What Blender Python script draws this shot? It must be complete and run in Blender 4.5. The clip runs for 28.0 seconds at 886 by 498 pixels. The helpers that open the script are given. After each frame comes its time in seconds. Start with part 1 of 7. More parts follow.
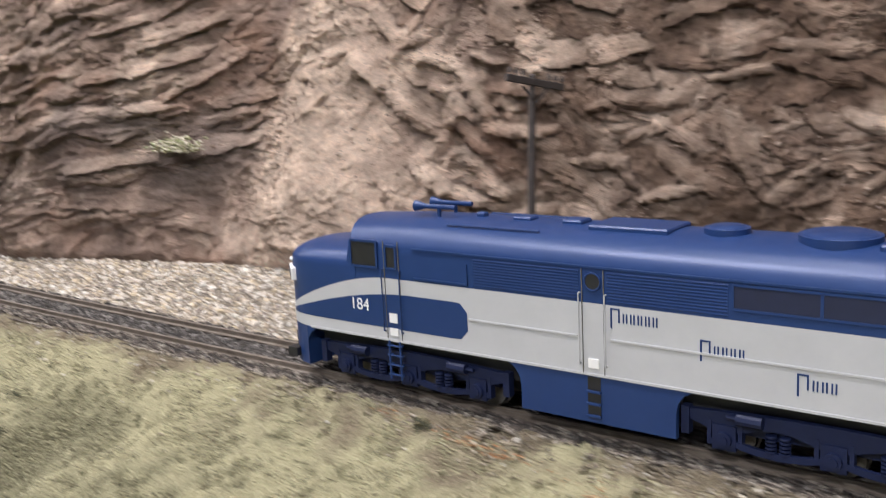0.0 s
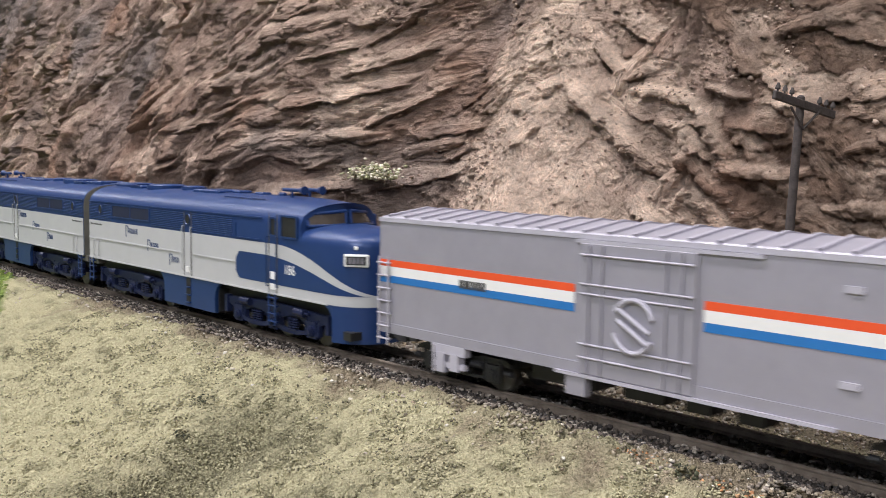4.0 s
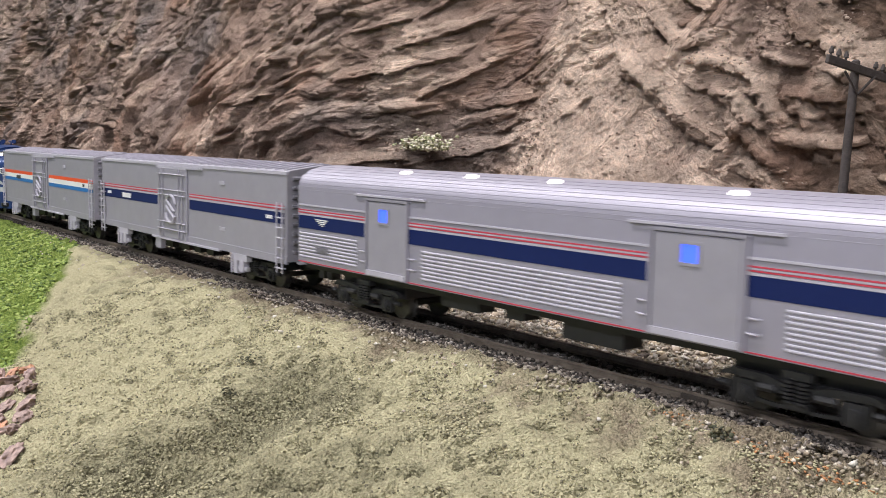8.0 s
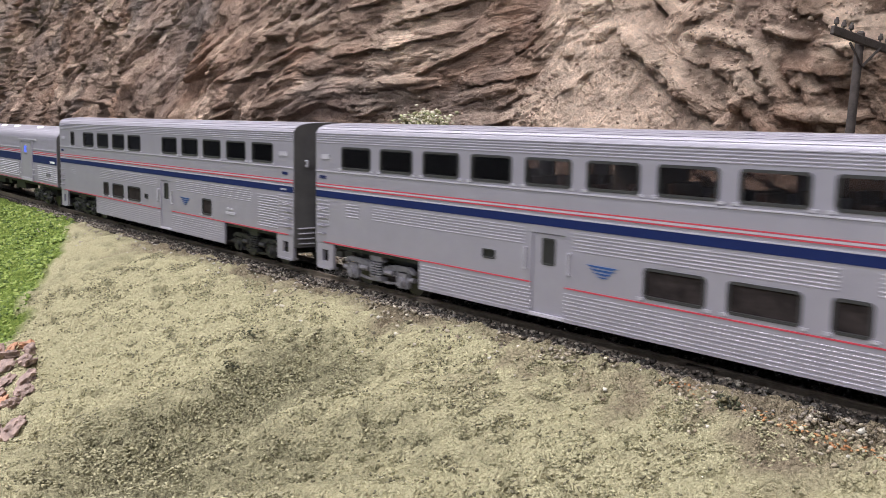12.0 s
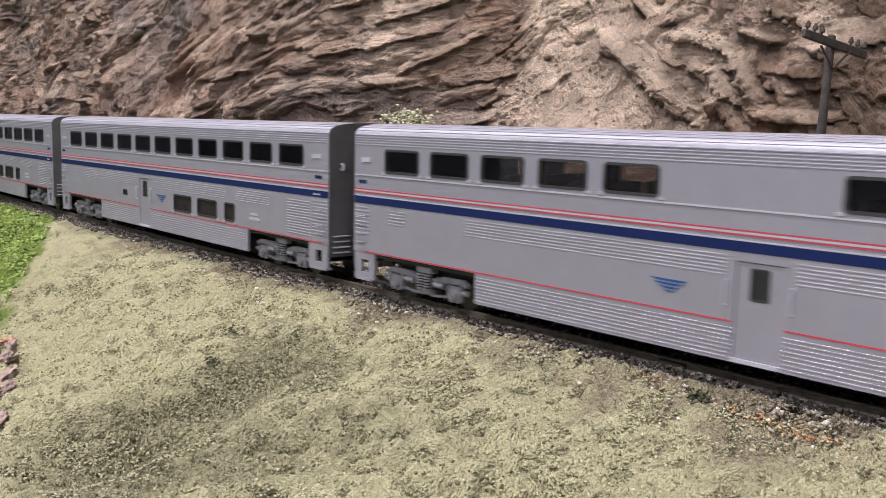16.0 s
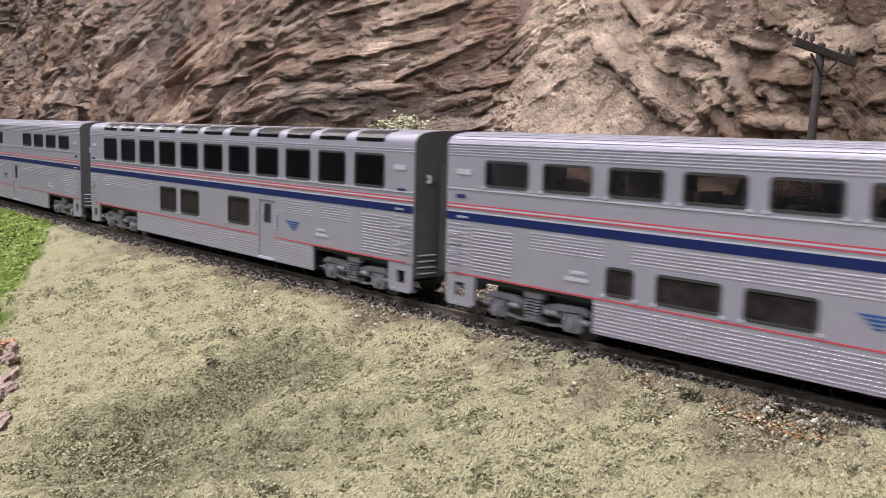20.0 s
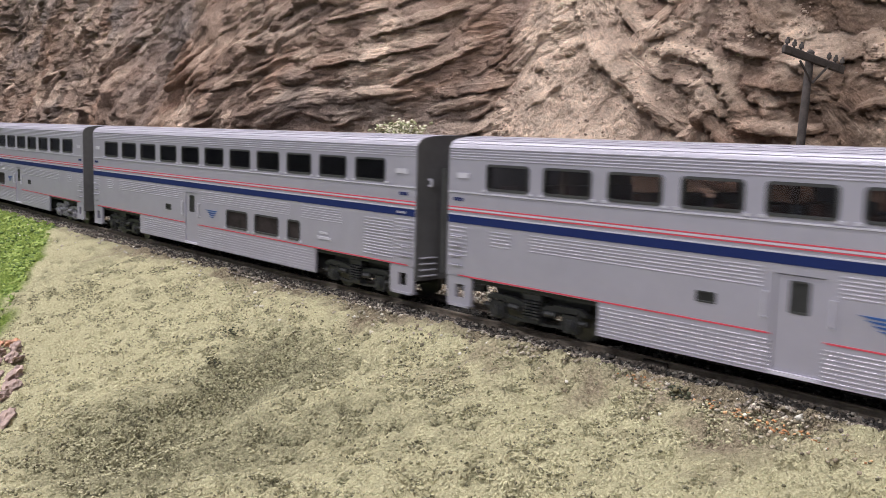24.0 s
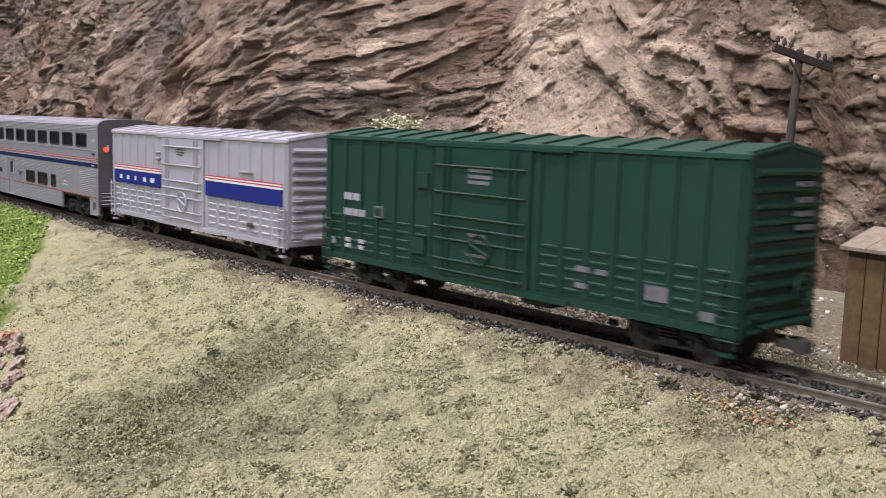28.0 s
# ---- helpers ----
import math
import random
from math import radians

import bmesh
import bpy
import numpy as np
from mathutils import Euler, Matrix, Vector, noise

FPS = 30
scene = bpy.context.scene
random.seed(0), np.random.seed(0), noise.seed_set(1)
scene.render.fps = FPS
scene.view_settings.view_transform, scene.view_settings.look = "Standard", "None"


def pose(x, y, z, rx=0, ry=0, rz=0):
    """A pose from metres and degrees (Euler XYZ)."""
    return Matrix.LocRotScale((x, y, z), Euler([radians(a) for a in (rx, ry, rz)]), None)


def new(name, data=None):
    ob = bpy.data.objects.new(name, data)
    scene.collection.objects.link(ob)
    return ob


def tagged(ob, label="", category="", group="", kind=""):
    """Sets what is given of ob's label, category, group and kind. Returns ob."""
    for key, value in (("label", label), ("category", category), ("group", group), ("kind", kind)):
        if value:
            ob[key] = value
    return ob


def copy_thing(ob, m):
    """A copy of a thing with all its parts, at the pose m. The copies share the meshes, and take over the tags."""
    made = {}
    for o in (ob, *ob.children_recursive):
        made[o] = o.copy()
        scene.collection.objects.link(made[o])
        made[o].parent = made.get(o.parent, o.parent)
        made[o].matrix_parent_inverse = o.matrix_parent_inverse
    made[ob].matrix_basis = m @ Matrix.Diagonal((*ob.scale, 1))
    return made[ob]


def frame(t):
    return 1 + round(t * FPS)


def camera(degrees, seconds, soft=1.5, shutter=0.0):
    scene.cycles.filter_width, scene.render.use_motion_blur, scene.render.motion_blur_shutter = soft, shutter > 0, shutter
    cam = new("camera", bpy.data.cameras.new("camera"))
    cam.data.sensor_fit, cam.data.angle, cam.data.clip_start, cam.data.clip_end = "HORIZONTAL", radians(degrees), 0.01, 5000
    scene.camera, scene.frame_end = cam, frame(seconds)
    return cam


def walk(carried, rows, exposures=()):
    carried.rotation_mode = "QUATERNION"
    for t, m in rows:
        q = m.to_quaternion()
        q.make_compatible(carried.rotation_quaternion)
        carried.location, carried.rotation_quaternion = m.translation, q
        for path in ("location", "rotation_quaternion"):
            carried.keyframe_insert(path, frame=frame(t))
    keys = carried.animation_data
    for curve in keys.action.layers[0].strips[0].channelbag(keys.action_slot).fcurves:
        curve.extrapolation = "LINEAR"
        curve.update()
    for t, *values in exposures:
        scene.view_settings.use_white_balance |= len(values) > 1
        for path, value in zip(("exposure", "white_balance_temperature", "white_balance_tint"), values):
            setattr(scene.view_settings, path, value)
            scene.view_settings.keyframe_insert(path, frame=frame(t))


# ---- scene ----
# The layout is in HO scale (1:87): the rail tops lie at z = 0 and the train runs towards -x.
FOV = 49.35
cam = camera(FOV, 28.0, soft=0.5, shutter=0.42)
# seconds, eye, turn in degrees
PATH = [
    (0.0, 0.4476, -0.2180, 0.0945, 79.27, 2.88, 38.10),
    (0.5, 0.4092, -0.2201, 0.0950, 82.11, 3.45, 42.06),
    (1.0, 0.4005, -0.2089, 0.0789, 82.19, 2.24, 44.86),
    (1.5, 0.3997, -0.2019, 0.0702, 82.82, 1.55, 46.11),
    (2.0, 0.3958, -0.2074, 0.0688, 83.66, 0.88, 45.91),
    (2.5, 0.3962, -0.2108, 0.0693, 84.29, 0.26, 46.08),
    (3.0, 0.3976, -0.2113, 0.0694, 84.62, -0.22, 46.29),
    (3.5, 0.3987, -0.2114, 0.0681, 84.77, -0.57, 46.53),
    (5.5, 0.4065, -0.2086, 0.0652, 84.31, -1.19, 49.37),
    (6.0, 0.4068, -0.2084, 0.0645, 84.13, -1.16, 49.81),
    (6.5, 0.4062, -0.2082, 0.0635, 84.02, -1.20, 50.08),
    (7.0, 0.4068, -0.2079, 0.0629, 83.89, -1.08, 50.43),
    (7.5, 0.4067, -0.2077, 0.0624, 83.75, -1.02, 50.69),
    (8.0, 0.4062, -0.2076, 0.0619, 83.56, -0.99, 50.85),
    (8.5, 0.4064, -0.2076, 0.0616, 83.37, -0.93, 50.92),
    (9.0, 0.4062, -0.2074, 0.0613, 83.20, -0.96, 50.96),
    (9.5, 0.4062, -0.2072, 0.0609, 83.08, -0.94, 50.99),
    (10.0, 0.4057, -0.2072, 0.0602, 82.94, -0.93, 50.93),
    (10.5, 0.4050, -0.2071, 0.0595, 82.79, -0.87, 50.86),
    (11.0, 0.4035, -0.2074, 0.0580, 82.77, -0.97, 50.69),
    (11.5, 0.4035, -0.2084, 0.0582, 82.62, -0.99, 50.62),
    (12.0, 0.4037, -0.2091, 0.0588, 82.50, -1.00, 50.49),
    (12.5, 0.4045, -0.2087, 0.0593, 82.40, -1.03, 50.48),
    (14.5, 0.4058, -0.2101, 0.0585, 82.52, -1.25, 49.84),
    (15.0, 0.4060, -0.2106, 0.0584, 82.51, -1.32, 49.64),
    (15.5, 0.4066, -0.2113, 0.0583, 82.55, -1.27, 49.47),
    (16.0, 0.4079, -0.2111, 0.0585, 82.55, -1.25, 49.49),
    (16.5, 0.4079, -0.2112, 0.0582, 82.59, -1.29, 49.42),
    (17.0, 0.4083, -0.2117, 0.0585, 82.61, -1.25, 49.36),
    (17.5, 0.4089, -0.2127, 0.0586, 82.66, -1.30, 49.30),
    (18.0, 0.4097, -0.2128, 0.0588, 82.70, -1.29, 49.29),
    (18.5, 0.4105, -0.2130, 0.0587, 82.74, -1.31, 49.33),
    (19.0, 0.4109, -0.2136, 0.0581, 82.83, -1.34, 49.28),
    (19.5, 0.4109, -0.2146, 0.0581, 82.88, -1.41, 49.20),
    (20.0, 0.4112, -0.2151, 0.0582, 82.93, -1.38, 49.17),
    (20.5, 0.4116, -0.2156, 0.0582, 82.97, -1.42, 49.11),
    (21.0, 0.4124, -0.2158, 0.0580, 83.02, -1.42, 49.10),
    (21.5, 0.4129, -0.2163, 0.0580, 83.06, -1.42, 49.06),
    (23.5, 0.4142, -0.2190, 0.0578, 83.22, -1.53, 48.84),
    (24.0, 0.4164, -0.2190, 0.0581, 83.21, -1.56, 49.06),
    (24.5, 0.4153, -0.2197, 0.0576, 83.29, -1.57, 48.82),
    (25.0, 0.4158, -0.2205, 0.0578, 83.26, -1.56, 48.76),
    (25.5, 0.4156, -0.2213, 0.0572, 83.32, -1.64, 48.68),
    (26.0, 0.4159, -0.2223, 0.0566, 83.33, -1.71, 48.61),
    (26.5, 0.4165, -0.2227, 0.0565, 83.29, -1.71, 48.58),
    (27.0, 0.4180, -0.2231, 0.0566, 83.23, -1.71, 48.60),
    (27.5, 0.4194, -0.2227, 0.0571, 83.11, -1.65, 48.70),
    (28.0, 0.4206, -0.2232, 0.0590, 82.81, -1.80, 48.76),
]
walk(cam, [(r[0], pose(*r[1:])) for r in PATH])

# ---- light ----
world = bpy.data.worlds.new("world")
scene.world = world
world.use_nodes = True
world.node_tree.nodes["Background"].inputs[0].default_value = (0.75, 0.8, 1.0, 1)
world.node_tree.nodes["Background"].inputs[1].default_value = 0.05
scene.view_settings.exposure = 0.0
CEILING_Z = 1.25
LAMP_POWER = 21.4


# ---- materials ----
def mat(name, base=(0.5, 0.5, 0.5), rough=0.6, metal=0.0, dark=None, scale=300.0, amount=1.0, bump=0.0, bump_scale=900.0, spec=0.5):
    """A node material: base and dark mixed by noise at two scales, with fine relief. Scales are per metre."""
    m = bpy.data.materials.new(name)
    m.use_nodes = True
    nt = m.node_tree
    b = nt.nodes["Principled BSDF"]
    b.inputs["Roughness"].default_value = rough
    b.inputs["Metallic"].default_value = metal
    b.inputs["Specular IOR Level"].default_value = spec
    co = nt.nodes.new("ShaderNodeTexCoord")
    dark = dark or tuple(c * 0.8 for c in base)
    n1 = nt.nodes.new("ShaderNodeTexNoise")
    n1.inputs["Scale"].default_value = scale
    n1.inputs["Detail"].default_value = 8
    n1.inputs["Roughness"].default_value = 0.65
    nt.links.new(co.outputs["Object"], n1.inputs["Vector"])
    ramp = nt.nodes.new("ShaderNodeValToRGB")
    ramp.color_ramp.elements[0].position, ramp.color_ramp.elements[1].position = 0.5 - 0.18 / max(amount, 0.1), 0.5 + 0.18 / max(amount, 0.1)
    ramp.color_ramp.elements[0].color, ramp.color_ramp.elements[1].color = (*dark, 1), (*base, 1)
    nt.links.new(n1.outputs["Fac"], ramp.inputs[0])
    nt.links.new(ramp.outputs[0], b.inputs["Base Color"])
    if bump:
        n2 = nt.nodes.new("ShaderNodeTexNoise")
        n2.inputs["Scale"].default_value = bump_scale
        n2.inputs["Detail"].default_value = 4
        bp = nt.nodes.new("ShaderNodeBump")
        bp.inputs["Strength"].default_value = bump
        bp.inputs["Distance"].default_value = 0.0006
        nt.links.new(co.outputs["Object"], n2.inputs["Vector"])
        nt.links.new(n2.outputs["Fac"], bp.inputs["Height"])
        nt.links.new(bp.outputs[0], b.inputs["Normal"])
    return m


def attr_mix(m, name, colour, rough_noise=0.0, scale=900.0, dark=None):
    """Lays another colour over a material's colour where the named mesh attribute is 1, with its own speckle."""
    nt = m.node_tree
    b = nt.nodes["Principled BSDF"]
    old = b.inputs["Base Color"].links[0].from_socket
    at = nt.nodes.new("ShaderNodeAttribute")
    at.attribute_name = name
    co = nt.nodes.new("ShaderNodeTexCoord")
    n = nt.nodes.new("ShaderNodeTexNoise")
    n.inputs["Scale"].default_value, n.inputs["Detail"].default_value, n.inputs["Roughness"].default_value = scale, 6, 0.7
    nt.links.new(co.outputs["Object"], n.inputs["Vector"])
    r = nt.nodes.new("ShaderNodeValToRGB")
    r.color_ramp.elements[0].position, r.color_ramp.elements[1].position = 0.36, 0.64
    r.color_ramp.elements[0].color = (*(dark or tuple(c * 0.6 for c in colour)), 1)
    r.color_ramp.elements[1].color = (*colour, 1)
    nt.links.new(n.outputs["Fac"], r.inputs[0])
    mx = nt.nodes.new("ShaderNodeMix")
    mx.data_type = "RGBA"
    nt.links.new(at.outputs["Fac"], mx.inputs["Factor"])
    nt.links.new(old, mx.inputs["A"])
    nt.links.new(r.outputs[0], mx.inputs["B"])
    nt.links.new(mx.outputs["Result"], b.inputs["Base Color"])


def island_mat(name, colours, rough=0.9, bump=0.4):
    """Stones or leaves of several colours, one for each piece of the mesh."""
    m = mat(name, colours[0], rough, bump=bump, bump_scale=2500, scale=1500)
    nt = m.node_tree
    b = nt.nodes["Principled BSDF"]
    old = b.inputs["Base Color"].links[0].from_socket
    g = nt.nodes.new("ShaderNodeNewGeometry")
    r = nt.nodes.new("ShaderNodeValToRGB")
    r.color_ramp.interpolation = "CONSTANT"
    while len(r.color_ramp.elements) < len(colours):
        r.color_ramp.elements.new(0.5)
    for i, c in enumerate(colours):
        r.color_ramp.elements[i].position = i / len(colours)
        r.color_ramp.elements[i].color = (*c, 1)
    nt.links.new(g.outputs["Random Per Island"], r.inputs[0])
    mx = nt.nodes.new("ShaderNodeMix")
    mx.data_type, mx.blend_type = "RGBA", "MULTIPLY"
    mx.inputs["Factor"].default_value = 0.25
    nt.links.new(r.outputs[0], mx.inputs["A"])
    nt.links.new(old, mx.inputs["B"])
    nt.links.new(mx.outputs["Result"], b.inputs["Base Color"])
    return m


def glass_mat(name, tint, rough=0.03, ior=1.5):
    m = bpy.data.materials.new(name)
    m.use_nodes = True
    nt = m.node_tree
    nt.nodes.remove(nt.nodes["Principled BSDF"])
    tr = nt.nodes.new("ShaderNodeBsdfTransparent")
    tr.inputs[0].default_value = (*tint, 1)
    gl = nt.nodes.new("ShaderNodeBsdfGlossy")
    gl.inputs["Roughness"].default_value = rough
    fr = nt.nodes.new("ShaderNodeFresnel")
    fr.inputs[0].default_value = ior
    mx = nt.nodes.new("ShaderNodeMixShader")
    nt.links.new(fr.outputs[0], mx.inputs[0])
    nt.links.new(tr.outputs[0], mx.inputs[1])
    nt.links.new(gl.outputs[0], mx.inputs[2])
    nt.links.new(mx.outputs[0], nt.nodes["Material Output"].inputs[0])
    return m


def glow_mat(name, colour, strength):
    m = bpy.data.materials.new(name)
    m.use_nodes = True
    b = m.node_tree.nodes["Principled BSDF"]
    b.inputs["Base Color"].default_value = (*colour, 1)
    b.inputs["Emission Color"].default_value = (*colour, 1)
    b.inputs["Emission Strength"].default_value = strength
    return m


SILVER = mat("silver paint", (0.345, 0.328, 0.392), 0.45, 0.38, (0.308, 0.293, 0.35), 120, 0.7, 0.05, 3000)
SILVER_DULL = mat("dull silver", (0.22, 0.21, 0.24), 0.5, 0.15, (0.11, 0.105, 0.12), 300)
GREY_PAINT = mat("grey paint", (0.355, 0.34, 0.395), 0.46, 0.3, (0.315, 0.302, 0.35), 150, 0.7, 0.05, 3000)
SILVER_BRIGHT = mat("bright silver paint", (0.47, 0.45, 0.52), 0.42, 0.1, (0.40, 0.382, 0.44), 200, 0.8)
NAVY = mat("navy paint", (0.007, 0.016, 0.085), 0.55, 0, (0.006, 0.013, 0.07), 200, 0.6, spec=0.2)
BLUE = mat("blue stripe paint", (0.02, 0.16, 0.45), 0.45, 0, (0.018, 0.14, 0.4), 200, 0.6)
ROYAL = mat("royal blue stripe", (0.012, 0.02, 0.20), 0.5, 0, (0.01, 0.017, 0.17), 200, 0.6, spec=0.25)
RED = mat("red stripe paint", (0.50, 0.06, 0.09), 0.5, 0, (0.42, 0.05, 0.075), 200, 0.6, spec=0.2)
ORANGE = mat("orange red stripe", (0.75, 0.09, 0.025), 0.45, 0, (0.68, 0.075, 0.02), 200, 0.6)
WHITE = mat("white paint", (0.78, 0.77, 0.76), 0.45, 0, (0.7, 0.69, 0.68), 200, 0.6)
CAB_PANE = mat("tan lit cab glass", (0.10, 0.08, 0.065), 0.12, 0, (0.04, 0.032, 0.028), 160, 0.8)
EMBLEM = mat("emblem blue", (0.02, 0.075, 0.26), 0.45)
LOCO_BLUE = mat("locomotive blue paint", (0.016, 0.042, 0.142), 0.36, 0.1, (0.0138, 0.0365, 0.122), 150, 0.7, 0.05, 3000, 0.4)
LOCO_TRUCK = mat("dark navy truck paint", (0.009, 0.015, 0.05), 0.5, 0, (0.006, 0.01, 0.035), 300, 0.8, spec=0.3)
LOCO_GRILLE = mat("dark grille", (0.009, 0.014, 0.045), 0.6, 0, (0.007, 0.011, 0.036), 300)
LOCO_GREY = mat("locomotive pale grey paint", (0.45, 0.45, 0.46), 0.5, 0, (0.41, 0.41, 0.42), 130, 0.7, 0.05, 3000)
LOCO_END = mat("locomotive grey end", (0.13, 0.125, 0.11), 0.6, 0, (0.1, 0.095, 0.085), 200)
BLACK = mat("black plastic", (0.018, 0.018, 0.02), 0.5, 0, (0.01, 0.01, 0.011), 300)
DARK = mat("dark grey plastic", (0.07, 0.068, 0.068), 0.55, 0, (0.045, 0.044, 0.044), 300)
GASKET = mat("black rubber gasket", (0.03, 0.03, 0.032), 0.6)
END_GREY = mat("car end grey", (0.115, 0.11, 0.115), 0.45, 0.2, (0.085, 0.08, 0.085), 200)
GREEN = mat("green boxcar paint", (0.010, 0.044, 0.0325), 0.5, 0, (0.008, 0.036, 0.0265), 140, 0.7, 0.05, 3000, 0.35)
GREEN_ROOF = mat("green boxcar roof paint", (0.0125, 0.057, 0.042), 0.5, 0, (0.0105, 0.048, 0.035), 140, 0.7)
STEEL = mat("wheel steel", (0.11, 0.105, 0.1), 0.4, 0.5, (0.06, 0.055, 0.05), 400)
RAIL_TOP = mat("rail", (0.20, 0.165, 0.135), 0.5, 0.2, (0.10, 0.078, 0.06), 250, 1.0)
TIE = mat("tie plastic", (0.055, 0.042, 0.033), 0.85, 0, (0.03, 0.024, 0.02), 800, 1.0, 0.5, 2500)
POLE_WOOD = mat("dark pole wood", (0.075, 0.06, 0.055), 0.8, 0, (0.04, 0.032, 0.03), 500, 1.0, 0.4, 2000)
HUT_WOOD = mat("brown shed boards", (0.145, 0.088, 0.04), 0.75, 0, (0.085, 0.05, 0.022), 350, 1.0, 0.15, 1500)
HUT_ROOF = mat("weathered brown roof boards", (0.29, 0.225, 0.18), 0.8, 0, (0.18, 0.135, 0.105), 350, 1.0, 0.4, 1500)
GLASS = glass_mat("tinted glass", (0.66, 0.63, 0.62), 0.03, 1.4)
ROOF_GLASS = glass_mat("dark roof glass", (0.06, 0.06, 0.065), 0.28, 1.35)
DARK_PANE = mat("dark window glass", (0.038, 0.031, 0.031), 0.6, 0, (0.014, 0.0115, 0.012), 260, 1.0, spec=0.04)
SEAT = mat("seat brown", (0.16, 0.1, 0.08), 0.8, 0, (0.1, 0.06, 0.05), 300)
CURTAIN = mat("curtain beige", (0.42, 0.35, 0.29), 0.85, 0, (0.3, 0.24, 0.2), 400)
LINING = mat("dark interior lining", (0.07, 0.05, 0.075), 0.8, 0, (0.03, 0.022, 0.033), 200)
BOX_SILVER = mat("dull silver boxcar paint", (0.40, 0.385, 0.455), 0.5, 0.1, (0.36, 0.347, 0.41), 150, 0.8)
BLUE_GLOW = glow_mat("blue lit window", (0.05, 0.12, 1.0), 1.1)
RED_GLOW = glow_mat("red marker lens", (1.0, 0.06, 0.05), 1.5)
WHITE_GLOW = glow_mat("white roof glow", (1.0, 0.97, 0.92), 1.0)


def grain_bump(m, rows, strength=1.0, distance=0.0008):
    """Fine relief from cells and noise: rows of (kind, scale, weight), scales per metre."""
    nt = m.node_tree
    b = nt.nodes["Principled BSDF"]
    co = nt.nodes.new("ShaderNodeTexCoord")
    total = None
    for kind, scale, weight in rows:
        n = nt.nodes.new("ShaderNodeTexVoronoi" if kind == "cells" else "ShaderNodeTexNoise")
        n.inputs["Scale"].default_value = scale
        if kind != "cells":
            n.inputs["Detail"].default_value, n.inputs["Roughness"].default_value = 5, 0.7
        nt.links.new(co.outputs["Object"], n.inputs["Vector"])
        k = nt.nodes.new("ShaderNodeMath")
        k.operation = "MULTIPLY"
        k.inputs[1].default_value = weight
        nt.links.new(n.outputs["Distance" if kind == "cells" else "Fac"], k.inputs[0])
        if total is None:
            total = k.outputs[0]
        else:
            s = nt.nodes.new("ShaderNodeMath")
            nt.links.new(total, s.inputs[0])
            nt.links.new(k.outputs[0], s.inputs[1])
            total = s.outputs[0]
    bp = nt.nodes.new("ShaderNodeBump")
    bp.inputs["Strength"].default_value, bp.inputs["Distance"].default_value = strength, distance
    nt.links.new(total, bp.inputs["Height"])
    nt.links.new(bp.outputs[0], b.inputs["Normal"])
    return m


def stroke_bump(m, strength=1.0, distance=0.0048):
    """Combed strokes of the plastering tool, drawn along the mesh's own stroke coordinates, and grit over them."""
    nt = m.node_tree
    b = nt.nodes["Principled BSDF"]
    vec = nt.nodes.new("ShaderNodeCombineXYZ")
    for i, (name, f) in enumerate((("along", 30.0), ("across", 1250.0))):
        at = nt.nodes.new("ShaderNodeAttribute")
        at.attribute_name = name
        k = nt.nodes.new("ShaderNodeMath")
        k.operation = "MULTIPLY"
        k.inputs[1].default_value = f
        nt.links.new(at.outputs["Fac"], k.inputs[0])
        nt.links.new(k.outputs[0], vec.inputs[i])
    comb = nt.nodes.new("ShaderNodeTexNoise")
    comb.inputs["Scale"].default_value, comb.inputs["Detail"].default_value = 1.0, 2
    nt.links.new(vec.outputs[0], comb.inputs["Vector"])
    co = nt.nodes.new("ShaderNodeTexCoord")
    where = nt.nodes.new("ShaderNodeTexNoise")
    where.inputs["Scale"].default_value, where.inputs["Detail"].default_value = 55, 3
    nt.links.new(co.outputs["Object"], where.inputs["Vector"])
    wr = nt.nodes.new("ShaderNodeMapRange")
    wr.inputs["From Min"].default_value, wr.inputs["From Max"].default_value = 0.42, 0.62
    wr.inputs["To Min"].default_value, wr.inputs["To Max"].default_value = 0.12, 0.75
    nt.links.new(where.outputs["Fac"], wr.inputs["Value"])
    mul = nt.nodes.new("ShaderNodeMath")
    mul.operation = "MULTIPLY"
    nt.links.new(comb.outputs["Fac"], mul.inputs[0])
    nt.links.new(wr.outputs[0], mul.inputs[1])
    grit = nt.nodes.new("ShaderNodeTexNoise")
    grit.inputs["Scale"].default_value, grit.inputs["Detail"].default_value, grit.inputs["Roughness"].default_value = 520, 8, 0.8
    nt.links.new(co.outputs["Object"], grit.inputs["Vector"])
    add = nt.nodes.new("ShaderNodeMath")
    nt.links.new(mul.outputs[0], add.inputs[0])
    nt.links.new(grit.outputs["Fac"], add.inputs[1])
    bp = nt.nodes.new("ShaderNodeBump")
    bp.inputs["Strength"].default_value, bp.inputs["Distance"].default_value = strength, distance
    # shade of the fine grooves, multiplied into the rock's colour
    groove_shade = nt.nodes.new("ShaderNodeMapRange")
    groove_shade.inputs["From Min"].default_value, groove_shade.inputs["From Max"].default_value = 0.48, 1.0
    groove_shade.inputs["To Min"].default_value, groove_shade.inputs["To Max"].default_value = 0.70, 1.38
    nt.links.new(add.outputs[0], groove_shade.inputs["Value"])
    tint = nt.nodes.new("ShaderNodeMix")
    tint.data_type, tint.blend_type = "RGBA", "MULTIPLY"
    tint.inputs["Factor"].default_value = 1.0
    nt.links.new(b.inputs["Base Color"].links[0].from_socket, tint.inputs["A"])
    nt.links.new(groove_shade.outputs[0], tint.inputs["B"])
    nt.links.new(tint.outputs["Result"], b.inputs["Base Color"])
    nt.links.new(add.outputs[0], bp.inputs["Height"])
    nt.links.new(bp.outputs[0], b.inputs["Normal"])
    return m


